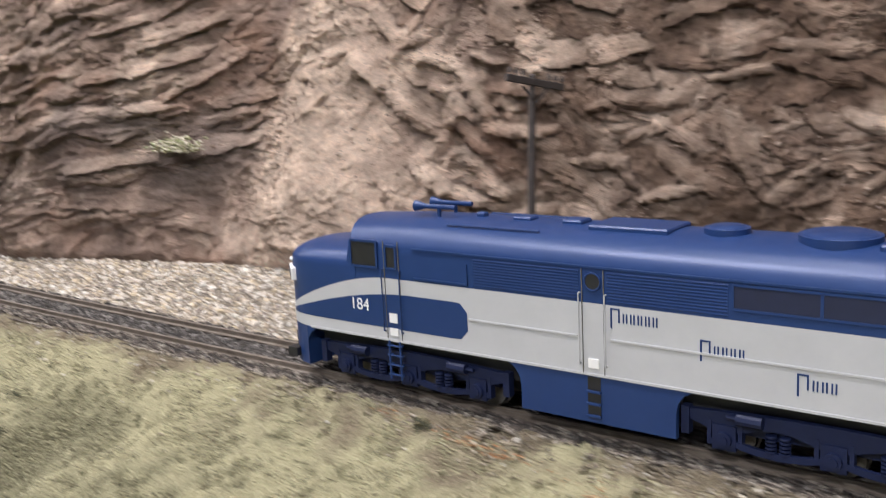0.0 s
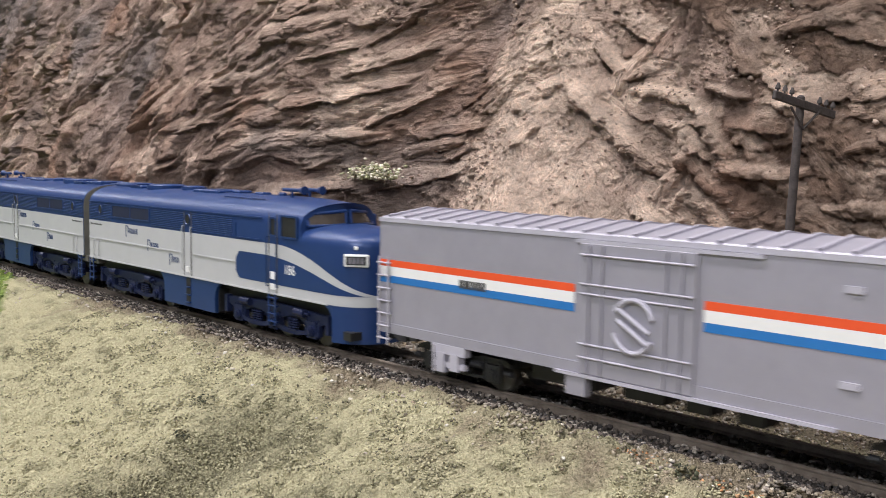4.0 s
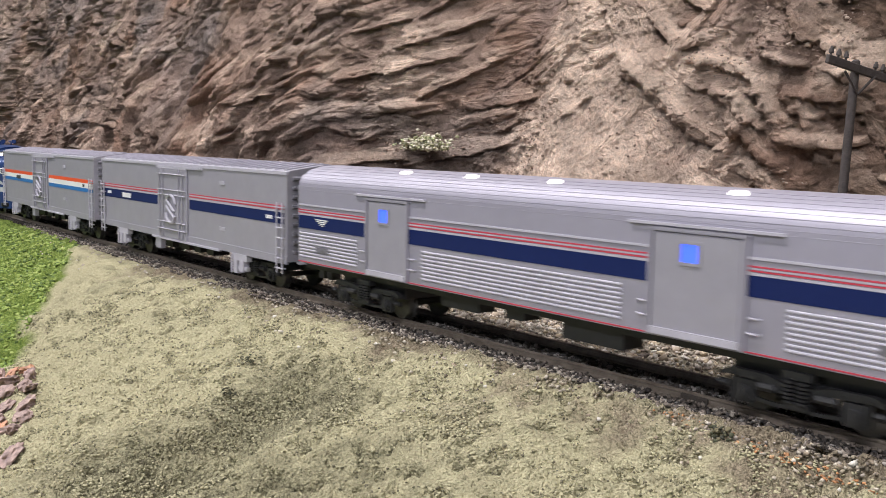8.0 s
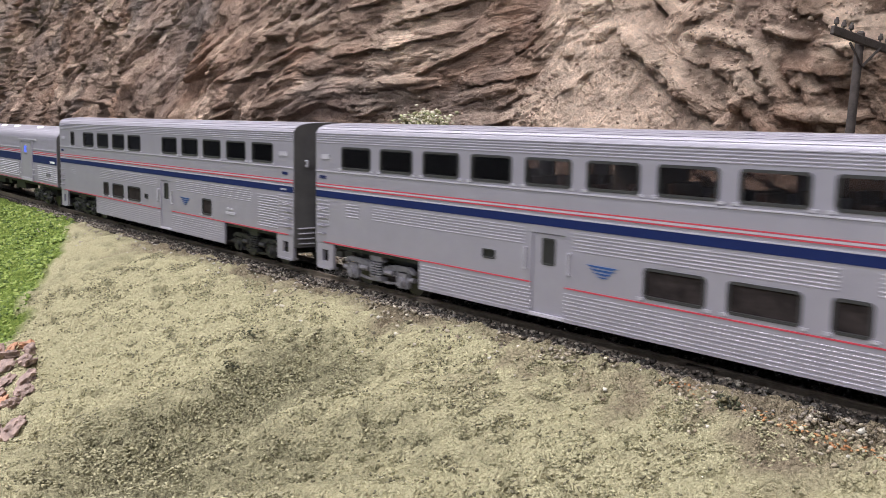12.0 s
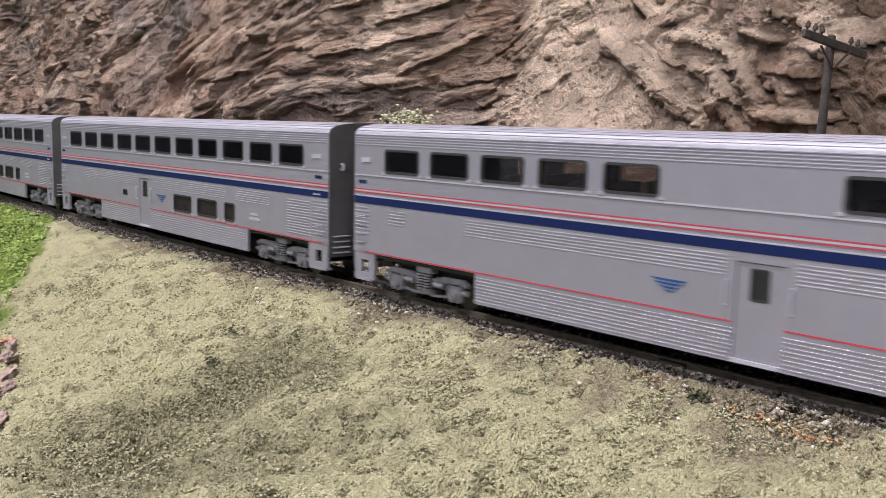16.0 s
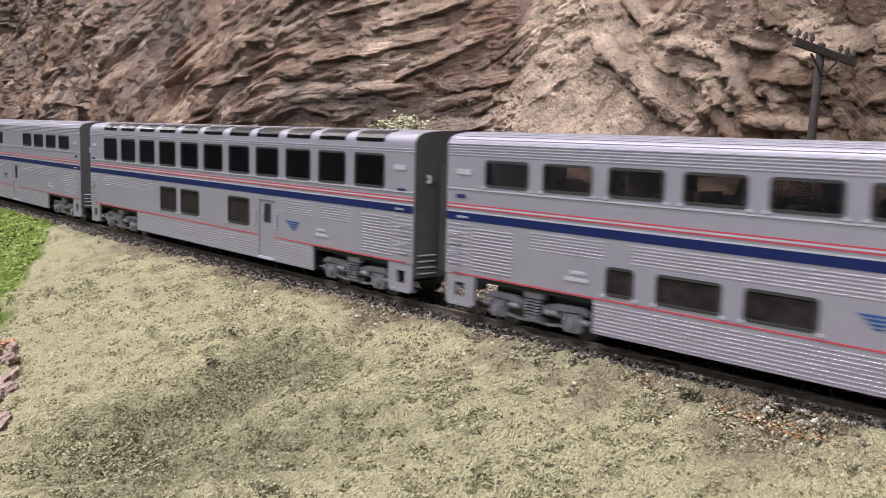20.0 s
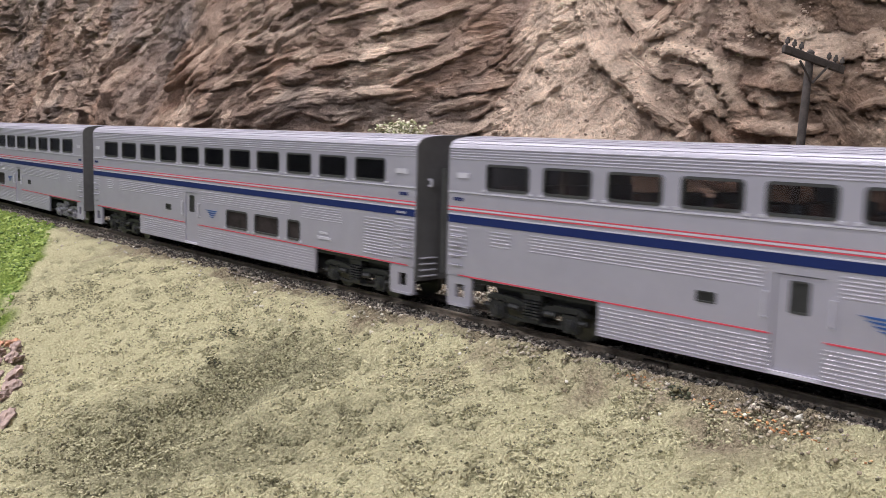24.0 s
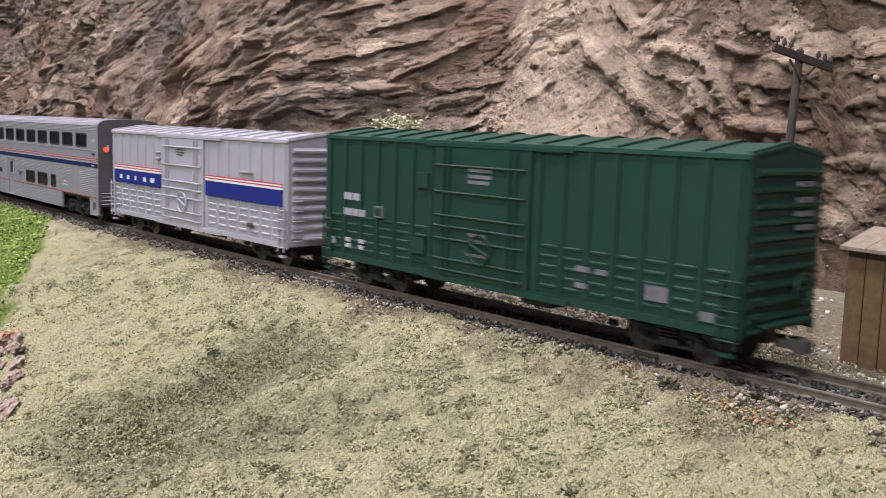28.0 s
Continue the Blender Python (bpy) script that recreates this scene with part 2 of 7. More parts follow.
TURF = mat("olive ground foam", (0.71, 0.655, 0.43), 0.95, 0, (0.44, 0.395, 0.235), 1300, 0.8, 0, spec=0.1)
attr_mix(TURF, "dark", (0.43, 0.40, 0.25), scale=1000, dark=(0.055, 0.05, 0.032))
attr_mix(TURF, "dirt", (0.43, 0.36, 0.25), scale=1000, dark=(0.19, 0.15, 0.105))
attr_mix(TURF, "grass", (0.27, 0.34, 0.08), scale=600, dark=(0.10, 0.16, 0.03))
attr_mix(TURF, "pale", (0.55, 0.485, 0.40), scale=300, dark=(0.26, 0.22, 0.175))
grain_bump(TURF, (("cells", 1000, -0.7), ("noise", 900, 0.9), ("cells", 2000, -0.4)), 1.0, 0.0026)
ROCK = mat("plaster rock", (0.50, 0.362, 0.292), 0.92, 0, (0.27, 0.187, 0.147), 60, 1.1, 0, spec=0.15)
attr_mix(ROCK, "pinkish", (0.50, 0.312, 0.225), scale=80, dark=(0.28, 0.168, 0.12))
attr_mix(ROCK, "brown", (0.28, 0.188, 0.136), scale=110, dark=(0.14, 0.091, 0.066))
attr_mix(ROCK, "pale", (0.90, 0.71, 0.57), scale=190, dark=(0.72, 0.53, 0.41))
attr_mix(ROCK, "greyish", (0.36, 0.30, 0.278), scale=90, dark=(0.19, 0.157, 0.145))
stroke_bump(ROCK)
BALLAST = island_mat("grey ballast stones", [(0.05, 0.045, 0.042), (0.10, 0.088, 0.082), (0.16, 0.145, 0.132), (0.045, 0.04, 0.037), (0.30, 0.27, 0.25), (0.08, 0.068, 0.058)])
GRAVEL = island_mat("fine mixed gravel", [(0.36, 0.31, 0.23), (0.25, 0.21, 0.15), (0.46, 0.41, 0.33), (0.15, 0.125, 0.09), (0.31, 0.25, 0.18)])
CRUMB = island_mat("plaster crumbs", [(0.46, 0.35, 0.285), (0.38, 0.28, 0.225), (0.52, 0.41, 0.335), (0.30, 0.215, 0.165)])
TALUS = island_mat("pale talus stones", [(0.58, 0.51, 0.43), (0.68, 0.62, 0.55), (0.48, 0.40, 0.31), (0.6, 0.5, 0.36), (0.72, 0.68, 0.62), (0.34, 0.29, 0.24), (0.26, 0.22, 0.19)])
SHOULDER = island_mat("greyish brown gravel", [(0.36, 0.31, 0.26), (0.26, 0.22, 0.18), (0.46, 0.41, 0.36), (0.16, 0.135, 0.11)])
RUSTY = island_mat("rust orange crumbs", [(0.48, 0.25, 0.11), (0.56, 0.36, 0.2), (0.36, 0.18, 0.08)])
PEBBLE = island_mat("pale pebbles", [(0.66, 0.6, 0.5), (0.5, 0.44, 0.36), (0.62, 0.585, 0.52), (0.45, 0.40, 0.33)])
CLUMP = island_mat("foam granules", [(0.42, 0.39, 0.25), (0.35, 0.325, 0.205), (0.28, 0.26, 0.16), (0.46, 0.425, 0.275), (0.15, 0.135, 0.085)])
CINDER = island_mat("dark cinders", [(0.07, 0.056, 0.046), (0.15, 0.12, 0.1), (0.24, 0.2, 0.165), (0.05, 0.04, 0.035), (0.42, 0.37, 0.31)])
WEED = island_mat("dark weed leaves", [(0.07, 0.075, 0.04), (0.11, 0.105, 0.055), (0.045, 0.045, 0.028), (0.17, 0.145, 0.08)])
LICHEN = island_mat("pale lichen leaves", [(0.62, 0.58, 0.46), (0.42, 0.44, 0.26), (0.72, 0.66, 0.55), (0.34, 0.33, 0.2)])
ORANGE_ROCK = mat("orange outcrop stone", (0.50, 0.26, 0.15), 0.9, 0, (0.30, 0.17, 0.12), 300, 1.2, 0.9, 900)
GRASS = island_mat("green turf tufts", [(0.26, 0.34, 0.08), (0.19, 0.26, 0.06), (0.33, 0.39, 0.11), (0.10, 0.15, 0.035)])
RED_ROCK = mat("reddish outcrop stone", (0.40, 0.29, 0.25), 0.9, 0, (0.19, 0.14, 0.13), 260, 1.3, 0.9, 900)
BENCH = mat("dark painted benchwork", (0.09, 0.085, 0.08), 0.7, 0, (0.06, 0.057, 0.054), 8)
PLASTER = mat("pale blue-grey room wall", (0.42, 0.44, 0.5), 0.85, 0, (0.38, 0.4, 0.455), 3)
CARPET = mat("grey floor", (0.25, 0.24, 0.23), 0.9, 0, (0.2, 0.19, 0.18), 30)
LAMP_FRAME = mat("lamp housing", (0.8, 0.8, 0.8), 0.5)
LAMP_GLOW = glow_mat("lamp diffuser", (1.0, 0.96, 0.9), 3.0)


# ---- mesh helpers (vehicles are given in millimetres) ----
def part(name, bm, material, parent=None, label="", unit=0.001, smooth=0):
    """Links a bmesh as one mesh object under a thing or a part."""
    me = bpy.data.meshes.new(name)
    if unit != 1:
        bmesh.ops.scale(bm, vec=(unit,) * 3, verts=bm.verts)
    bmesh.ops.recalc_face_normals(bm, faces=bm.faces)
    bm.to_mesh(me)
    bm.free()
    me.materials.append(material)
    if smooth:
        me.polygons.foreach_set("use_smooth", [True] * len(me.polygons))
        me.set_sharp_from_angle(angle=radians(smooth))
    ob = new(name, me)
    if parent:
        ob.parent = parent
    if label:
        tagged(ob, label)
    return ob


def thing(name, label, category, group="", kind=""):
    ob = new(name)
    ob.empty_display_size = 0.01
    return tagged(ob, label, category, group, kind)


def box(bm, x0, x1, y0, y1, z0, z1):
    v = [bm.verts.new((x, y, z)) for x in (x0, x1) for y in (y0, y1) for z in (z0, z1)]
    for a in ((0, 1, 3, 2), (4, 6, 7, 5), (0, 4, 5, 1), (2, 3, 7, 6), (0, 2, 6, 4), (1, 5, 7, 3)):
        bm.faces.new([v[i] for i in a])
    return bm


def boxes(*rows):
    bm = bmesh.new()
    for r in rows:
        box(bm, *r)
    return bm


def soft_box(x0, x1, y0, y1, z0, z1, r=0.3, seg=2):
    bm = boxes((x0, x1, y0, y1, z0, z1))
    bmesh.ops.bevel(bm, geom=bm.edges[:], offset=r, segments=seg, affect="EDGES", profile=0.5)
    return bm


def loft(bm, rings, closed=True, caps=True):
    """Skins a list of rings of points of equal length."""
    rv = [[bm.verts.new(p) for p in ring] for ring in rings]
    n = len(rings[0])
    for a, b in zip(rv, rv[1:]):
        for i in range(n if closed else n - 1):
            j = (i + 1) % n
            bm.faces.new((a[i], a[j], b[j], b[i]))
    if caps and closed:
        bm.faces.new(rv[0][::-1])
        bm.faces.new(rv[-1])
    return bm


def along(profile, x0, x1, bm=None):
    bm = bm or bmesh.new()
    return loft(bm, [[(x, y, z) for y, z in profile] for x in (x0, x1)])


def rod(bm, a, b, r, n=8, r2=None):
    a, b = Vector(a), Vector(b)
    q = (b - a).to_track_quat("Z", "Y")
    rings = [[c + q @ Vector((rr * math.cos(2 * math.pi * i / n), rr * math.sin(2 * math.pi * i / n), 0)) for i in range(n)]
             for c, rr in ((a, r), (b, r if r2 is None else r2))]
    return loft(bm, rings)


def rod_path(bm, pts, r, n=6):
    for a, b in zip(pts, pts[1:]):
        rod(bm, a, b, r, n)
    return bm


def ring_plate(bm, x0, x1, z0, z1, w, ya, yb, r=1.0, seg=4):
    """A rounded rectangular ring between y = ya and yb, its bars w wide."""
    def loop(o, rr):
        pts = []
        for cx, cz, a0 in ((x1 - rr - o, z1 - rr - o, 0), (x0 + rr + o, z1 - rr - o, 90), (x0 + rr + o, z0 + rr + o, 180), (x1 - rr - o, z0 + rr + o, 270)):
            for k in range(seg + 1):
                a = radians(a0 + 90 * k / seg)
                pts.append((cx + rr * math.cos(a), cz + rr * math.sin(a)))
        return pts
    out, inn = loop(0, r), loop(w, max(r - w, 0.1))
    n = len(out)
    vs = [[bm.verts.new((x, y, z)) for x, z in l] for l in (out, inn) for y in (ya, yb)]
    oa, ob, ia, ib = vs
    for i in range(n):
        j = (i + 1) % n
        for a, b in ((oa, ia), (ia, ib), (ib, ob), (ob, oa)):
            bm.faces.new((a[i], a[j], b[j], b[i]))
    return bm


def wall_holes(x0, x1, z0, z1, holes, y, thick, extra_x=(), bm=None):
    """An upright wall of the given thickness inwards, with rectangular holes through it."""
    bm = bm or bmesh.new()
    xs = sorted({x0, x1, *extra_x, *(h[i] for h in holes for i in (0, 1))})
    zs = sorted({z0, z1, *(h[i] for h in holes for i in (2, 3))})
    yi = y + (thick if y < 0 else -thick)

    def solid(i, j):
        if not (0 <= i < len(xs) - 1 and 0 <= j < len(zs) - 1):
            return False
        cx, cz = (xs[i] + xs[i + 1]) / 2, (zs[j] + zs[j + 1]) / 2
        return not any(h[0] < cx < h[1] and h[2] < cz < h[3] for h in holes)
    vo, vi = {}, {}

    def vert(d, i, j, yy):
        if (i, j) not in d:
            d[i, j] = bm.verts.new((xs[i], yy, zs[j]))
        return d[i, j]
    for i in range(len(xs) - 1):
        for j in range(len(zs) - 1):
            if not solid(i, j):
                continue
            q = ((i, j), (i + 1, j), (i + 1, j + 1), (i, j + 1))
            bm.faces.new([vert(vo, a, b, y) for a, b in q])
            bm.faces.new([vert(vi, a, b, yi) for a, b in q[::-1]])
            for (a, b), (di, dj) in zip(zip(q, q[1:] + q[:1]), ((0, -1), (1, 0), (0, 1), (-1, 0))):
                if not solid(i + di, j + dj):
                    bm.faces.new((vert(vo, *b, y), vert(vo, *a, y), vert(vi, *a, yi), vert(vi, *b, yi)))
    return bm


def ribs(bm, x0, x1, z0, z1, n, y, depth=0.35, taper=0.5):
    """n level half-round flutes on a side at y, standing proud by depth."""
    s = -1 if y < 0 else 1
    p = (z1 - z0) / n
    for i in range(n):
        z = z0 + p * i
        prof = [(y - s * 0.1, z + p * 0.08), (y + s * depth * 0.8, z + p * 0.25), (y + s * depth, z + p * 0.45), (y + s * depth * 0.8, z + p * 0.65), (y - s * 0.1, z + p * 0.82)]
        along(prof, x0, x1, bm)
    return bm


def flute_row(parent, name, x0, x1, z0, z1, n, y, depth, material, label=""):
    """n level half-round flutes, each a part of its own on one mesh."""
    p = (z1 - z0) / n
    first = part(name, ribs(bmesh.new(), x0, x1, z0, z0 + p, 1, y, depth), material, parent, label)
    for i in range(1, n):
        ob = new(name, first.data)
        ob.parent = parent
        ob.location = (0, 0, p * i * 0.001)
        if label:
            tagged(ob, label)


def rods(parent, name, segs, r, material, label="", n=6):
    """Straight rods, each a part of its own."""
    for a, b in segs:
        part(name, rod(bmesh.new(), a, b, r, n), material, parent, label)


def voronoi(a, b, seed):
    """Jittered cells: a random number for each cell, the offsets from its centre and the distance from its edge."""
    rnd = np.random.RandomState(seed)
    jx, jy, rv = rnd.rand(64, 64), rnd.rand(64, 64), rnd.rand(64, 64)
    ia, ib = np.floor(a).astype(int), np.floor(b).astype(int)
    f1 = np.full(a.shape, 9.0)
    f2 = np.full(a.shape, 9.0)
    val, da, db = np.zeros(a.shape), np.zeros(a.shape), np.zeros(a.shape)
    for i in (-1, 0, 1):
        for j in (-1, 0, 1):
            ci, cj = (ia + i) % 64, (ib + j) % 64
            x, y = a - (ia + i + jx[ci, cj]), b - (ib + j + jy[ci, cj])
            d = np.hypot(x, y)
            near = d < f1
            f2 = np.where(near, f1, np.minimum(f2, d))
            val, da, db = np.where(near, rv[ci, cj], val), np.where(near, x, da), np.where(near, y, db)
            f1 = np.where(near, d, f1)
    return val, da, db, f2 - f1


def hoop(bm, centre, axis, big, small, n=24, m=6):
    """A closed ring of round bar about an axis ("X" or "Y")."""
    rings = []
    for i in range(n):
        a = 2 * math.pi * i / n
        rings.append([])
        for j in range(m):
            b = 2 * math.pi * j / m
            rr, off = big + small * math.cos(b), small * math.sin(b)
            p = (off, rr * math.cos(a), rr * math.sin(a)) if axis == "X" else (rr * math.cos(a), off, rr * math.sin(a))
            rings[-1].append(Vector(centre) + Vector(p))
    return loft(bm, rings + rings[:1], caps=False)


def wheelset(parent, x, r=5.2):
    bm = bmesh.new()
    for s in (-1, 1):
        rod(bm, (x, s * 7.0, r), (x, s * 9.3, r), r, 24)
        rod(bm, (x, s * 6.5, r), (x, s * 7.0, r), r + 0.6, 24)
    rod(bm, (x, -7, r), (x, 7, r), 1.2, 8)
    return part("wheelset", bm, STEEL, parent, smooth=35)


def text_mesh(name, body, size, material, parent, m, label="", thick=0.05):
    cu = bpy.data.curves.new(name, "FONT")
    cu.body, cu.size, cu.extrude, cu.align_x = body, size, thick, "LEFT"
    tmp = bpy.data.objects.new(name, cu)
    scene.collection.objects.link(tmp)
    me = bpy.data.meshes.new_from_object(tmp.evaluated_get(bpy.context.evaluated_depsgraph_get()))
    bpy.data.objects.remove(tmp)
    bpy.data.curves.remove(cu)
    me.transform(m)
    me.transform(Matrix.Scale(0.001, 4))
    me.materials.clear()
    me.materials.append(material)
    ob = new(name, me)
    ob.parent = parent
    return tagged(ob, label) if label else ob


# ---- the track's line ----
def line_y(x):
    """The track's centre line: a gentle bend, running out straight at both ends."""
    def cubic(u):
        return 0.03716 * (u - 0.15) ** 2 - 0.00776 * (u - 0.15) ** 3

    def slope(u):
        return 0.07432 * (u - 0.15) - 0.02328 * (u - 0.15) ** 2
    x = np.asarray(x, float)
    a, b, reach = -0.35, 0.5, 0.3
    mid = cubic(np.clip(x, a, b))
    lo = np.minimum(x - a, 0)
    hi = np.maximum(x - b, 0)
    return mid - slope(a) * reach * (1 - np.exp(lo / reach)) * 1.0 + slope(b) * reach * (1 - np.exp(-hi / reach))


_tx = np.linspace(-4.4, 4.8, 9201)
_ty = line_y(_tx)
_ts = np.concatenate([[0], np.cumsum(np.hypot(np.diff(_tx), np.diff(_ty)))])
_ts -= np.interp(0.0, _tx, _ts)


def on_track(s):
    """The point of the centre line s metres along it from x = 0."""
    return float(np.interp(s, _ts, _tx)), float(np.interp(s, _ts, _ty))


# ---- smooth noise ----
def make_noise(seed):
    rs = np.random.RandomState(seed)
    perm = np.tile(rs.permutation(256), 3)
    ang = rs.rand(256) * 2 * np.pi
    gx, gy = np.cos(ang), np.sin(ang)

    def f(x, y):
        xi, yi = np.floor(x).astype(int), np.floor(y).astype(int)
        xf, yf = x - xi, y - yi
        xi, yi = xi & 255, yi & 255
        u, v = xf * xf * xf * (xf * (xf * 6 - 15) + 10), yf * yf * yf * (yf * (yf * 6 - 15) + 10)

        def g(ix, iy, dx, dy):
            h = perm[perm[ix & 255] + (iy & 255)]
            return gx[h] * dx + gy[h] * dy
        a = g(xi, yi, xf, yf) * (1 - u) + g(xi + 1, yi, xf - 1, yf) * u
        b = g(xi, yi + 1, xf, yf - 1) * (1 - u) + g(xi + 1, yi + 1, xf - 1, yf - 1) * u
        return (a * (1 - v) + b * v) * 1.5
    return f


NOISE = [make_noise(i) for i in range(12)]


def fbm(x, y, octaves=4, first=0, gain=0.5):
    return sum(NOISE[(first + i) % 12](x * 2 ** i, y * 2 ** i) * gain ** i for i in range(octaves))


def grid_mesh(name, X, Y, Z, material, attrs=None, smooth=True):
    """A sheet from three arrays of the same shape."""
    nx, ny = X.shape
    me = bpy.data.meshes.new(name)
    me.vertices.add(nx * ny)
    me.vertices.foreach_set("co", np.stack([X, Y, Z], -1).astype(np.float32).ravel())
    idx = np.arange(nx * ny).reshape(nx, ny)
    q = np.stack([idx[:-1, :-1], idx[1:, :-1], idx[1:, 1:], idx[:-1, 1:]], -1).reshape(-1, 4)
    me.loops.add(q.size)
    me.loops.foreach_set("vertex_index", q.ravel().astype(np.int32))
    me.polygons.add(len(q))
    me.polygons.foreach_set("loop_start", (np.arange(len(q)) * 4).astype(np.int32))
    me.update(calc_edges=True)
    me.validate()
    for k, a in (attrs or {}).items():
        at = me.attributes.new(k, "FLOAT", "POINT")
        at.data.foreach_set("value", a.astype(np.float32).ravel())
    if smooth:
        me.polygons.foreach_set("use_smooth", [True] * len(q))
    me.materials.append(material)
    return new(name, me)


def stones(name, P, R, material, seed, flat=0.75):
    """Many small angular stones, joined: P (n, 3) centres, R (n) sizes."""
    rs = np.random.RandomState(seed)
    base = np.array([(x, y, z) for x in (-0.72, 0.72) for y in (-0.72, 0.72) for z in (-0.72, 0.72)])
    tri = np.array([(0, 1, 3), (0, 3, 2), (4, 6, 7), (4, 7, 5), (0, 4, 5), (0, 5, 1), (2, 3, 7), (2, 7, 6), (0, 2, 6), (0, 6, 4), (1, 5, 7), (1, 7, 3)])
    n = len(P)
    v = base[None] * (1 + rs.uniform(-0.45, 0.35, (n, len(base), 3)))
    a, b = rs.uniform(0, 2 * np.pi, n), rs.uniform(-0.9, 0.9, n)
    c, s, cb, sb = np.cos(a), np.sin(a), np.cos(b), np.sin(b)
    stretch = np.stack([rs.uniform(0.75, 1.35, n), rs.uniform(0.75, 1.2, n), rs.uniform(0.7, 1.1, n) * flat], -1)
    v = v * stretch[:, None]
    x, y, z = v[..., 0], v[..., 1], v[..., 2]
    y, z = y * cb[:, None] - z * sb[:, None], y * sb[:, None] + z * cb[:, None]
    x, y = x * c[:, None] - y * s[:, None], x * s[:, None] + y * c[:, None]
    v = np.stack([x, y, z], -1) * R[:, None, None] + P[:, None]
    f = (tri[None] + (np.arange(n) * len(base))[:, None, None]).reshape(-1, 3)
    me = bpy.data.meshes.new(name)
    me.vertices.add(n * len(base))
    me.vertices.foreach_set("co", v.astype(np.float32).ravel())
    me.loops.add(f.size)
    me.loops.foreach_set("vertex_index", f.ravel().astype(np.int32))
    me.polygons.add(len(f))
    me.polygons.foreach_set("loop_start", (np.arange(len(f)) * 3).astype(np.int32))
    me.update(calc_edges=True)
    me.materials.append(material)
    return new(name, me)


# ---- the ground ----
def steps(*runs):
    """Coordinates with a spacing of their own in each run: (from, to, step)."""
    out = []
    for a, b, d in runs:
        out += list(np.arange(a, b, d))
    return np.array(out + [runs[-1][1]])


def ground_z(x, y):
    """Height of the ground: level by the track, falling towards the aisle, with a dip and a drop at the green field."""
    d = y - line_y(x)
    front = np.maximum(-0.030 - d, 0)
    right = np.clip((x - 0.10) / 0.12, 0, 1)
    z = -0.0062 + 0.0018 * right - (0.30 - 0.14 * right) * front + 0.45 * front ** 2
    z = np.maximum(z, -0.075)
    z = z + 0.0026 * np.clip((d + 0.036) / 0.018, 0, 1) * np.clip((-0.0122 - d) / 0.002, 0, 1)
    bed = np.clip((0.0190 - np.abs(d)) / 0.004, 0, 1)
    z = z + bed * (-0.0044 - z)
    back = np.clip((d - 0.016) / 0.05, 0, 1)
    z = z + 0.004 * back * back
    roll = fbm(x * 16 + 3, y * 16, 3, 2) * np.clip(front / 0.04, 0, 1)
    z = z + 0.0055 * roll
    z = z - 0.009 * gully(x, y)
    edge = field_edge(x, y)
    z = z - 0.018 * np.clip(edge / 0.10, 0, 1) * np.clip(front / 0.05, 0, 1)
    return z


def gully(x, y, width=0.016):
    """A shallow dip that runs down the slope."""
    u = (x - 0.172) * 0.93 + (y + 0.082) * 0.37
    return np.exp(-(u / width) ** 2) * np.clip((-0.028 - y) / 0.03, 0, 1) * np.clip((0.17 + y) / 0.03, 0, 1)


def field_edge(x, y):
    """Metres past the edge of the green field (positive inside it)."""
    ax, ay, bx, by = -0.175, -0.013, 0.008, -0.101
    n = math.hypot(bx - ax, by - ay)
    return -((x - ax) * (by - ay) - (y - ay) * (bx - ax)) / n * -1


def crumble(a, b, seed):
    """Heights of packed round crumbs, one a cell."""
    v, da, db, e = voronoi(a, b, seed)
    return np.sqrt(np.clip(1 - 1.5 * (da * da + db * db), 0, 1)) * (0.35 + 0.65 * v)


gx = steps((-4.6, -0.9, 0.05), (-0.9, -0.36, 0.006), (-0.36, -0.03, 0.0022), (-0.03, 0.375, 0.0007), (0.375, 0.7, 0.004), (0.7, 5.0, 0.05))
gd = steps((-0.62, -0.20, 0.01), (-0.20, -0.165, 0.0012), (-0.165, -0.012, 0.0007), (-0.012, 0.03, 0.0014), (0.03, 0.16, 0.004))
GX, GD = np.meshgrid(gx, gd, indexing="ij")
GY = GD + line_y(GX)
GZ = ground_z(GX, GY)
front_mask = np.clip((-0.0122 - GD) / 0.003, 0, 1)
bend_x, bend_y = 0.0012 * fbm(GX * 90, GY * 90, 2, 5), 0.0012 * fbm(GX * 90 + 9, GY * 90, 2, 7)
grain = 0.55 * crumble((GX + bend_x) / 0.0017, (GY + bend_y) / 0.0017, 41) + 0.65 * crumble((GX + bend_y) / 0.0031, (GY + bend_x) / 0.0031, 43)
grain = grain + 0.5 * fbm(GX * 430, GY * 430, 2, 3)
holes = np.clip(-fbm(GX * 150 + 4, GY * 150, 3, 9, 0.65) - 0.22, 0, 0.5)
lump = fbm(GX * 60, GY * 60, 3, 8)
rough_here = 0.75 + 0.5 * np.clip(fbm(GX * 22, GY * 22, 3, 4) + 0.3, 0, 1)
GZ = GZ + front_mask * (0.00175 * rough_here * (grain - 0.5) - 0.0055 * holes + 0.0016 * lump) + (1 - front_mask) * 0.0003 * NOISE[4](GX * 700, GY * 700)
patch = fbm(GX * 28, GY * 28, 4, 1)
dirt = np.clip(1.1 - (-0.012 - GD) / (0.017 + 0.016 * np.clip((GX - 0.15) / 0.1, 0, 1)) + 0.9 * patch + 0.5 * fbm(GX * 110, GY * 110, 2, 3), 0, 1) * (GD < 0.02)
dirt = np.maximum(dirt, np.clip((GD - 0.02) / 0.01, 0, 1) * np.clip((GX - 0.2) / 0.06, 0, 0.85))
edge = field_edge(GX, GY)
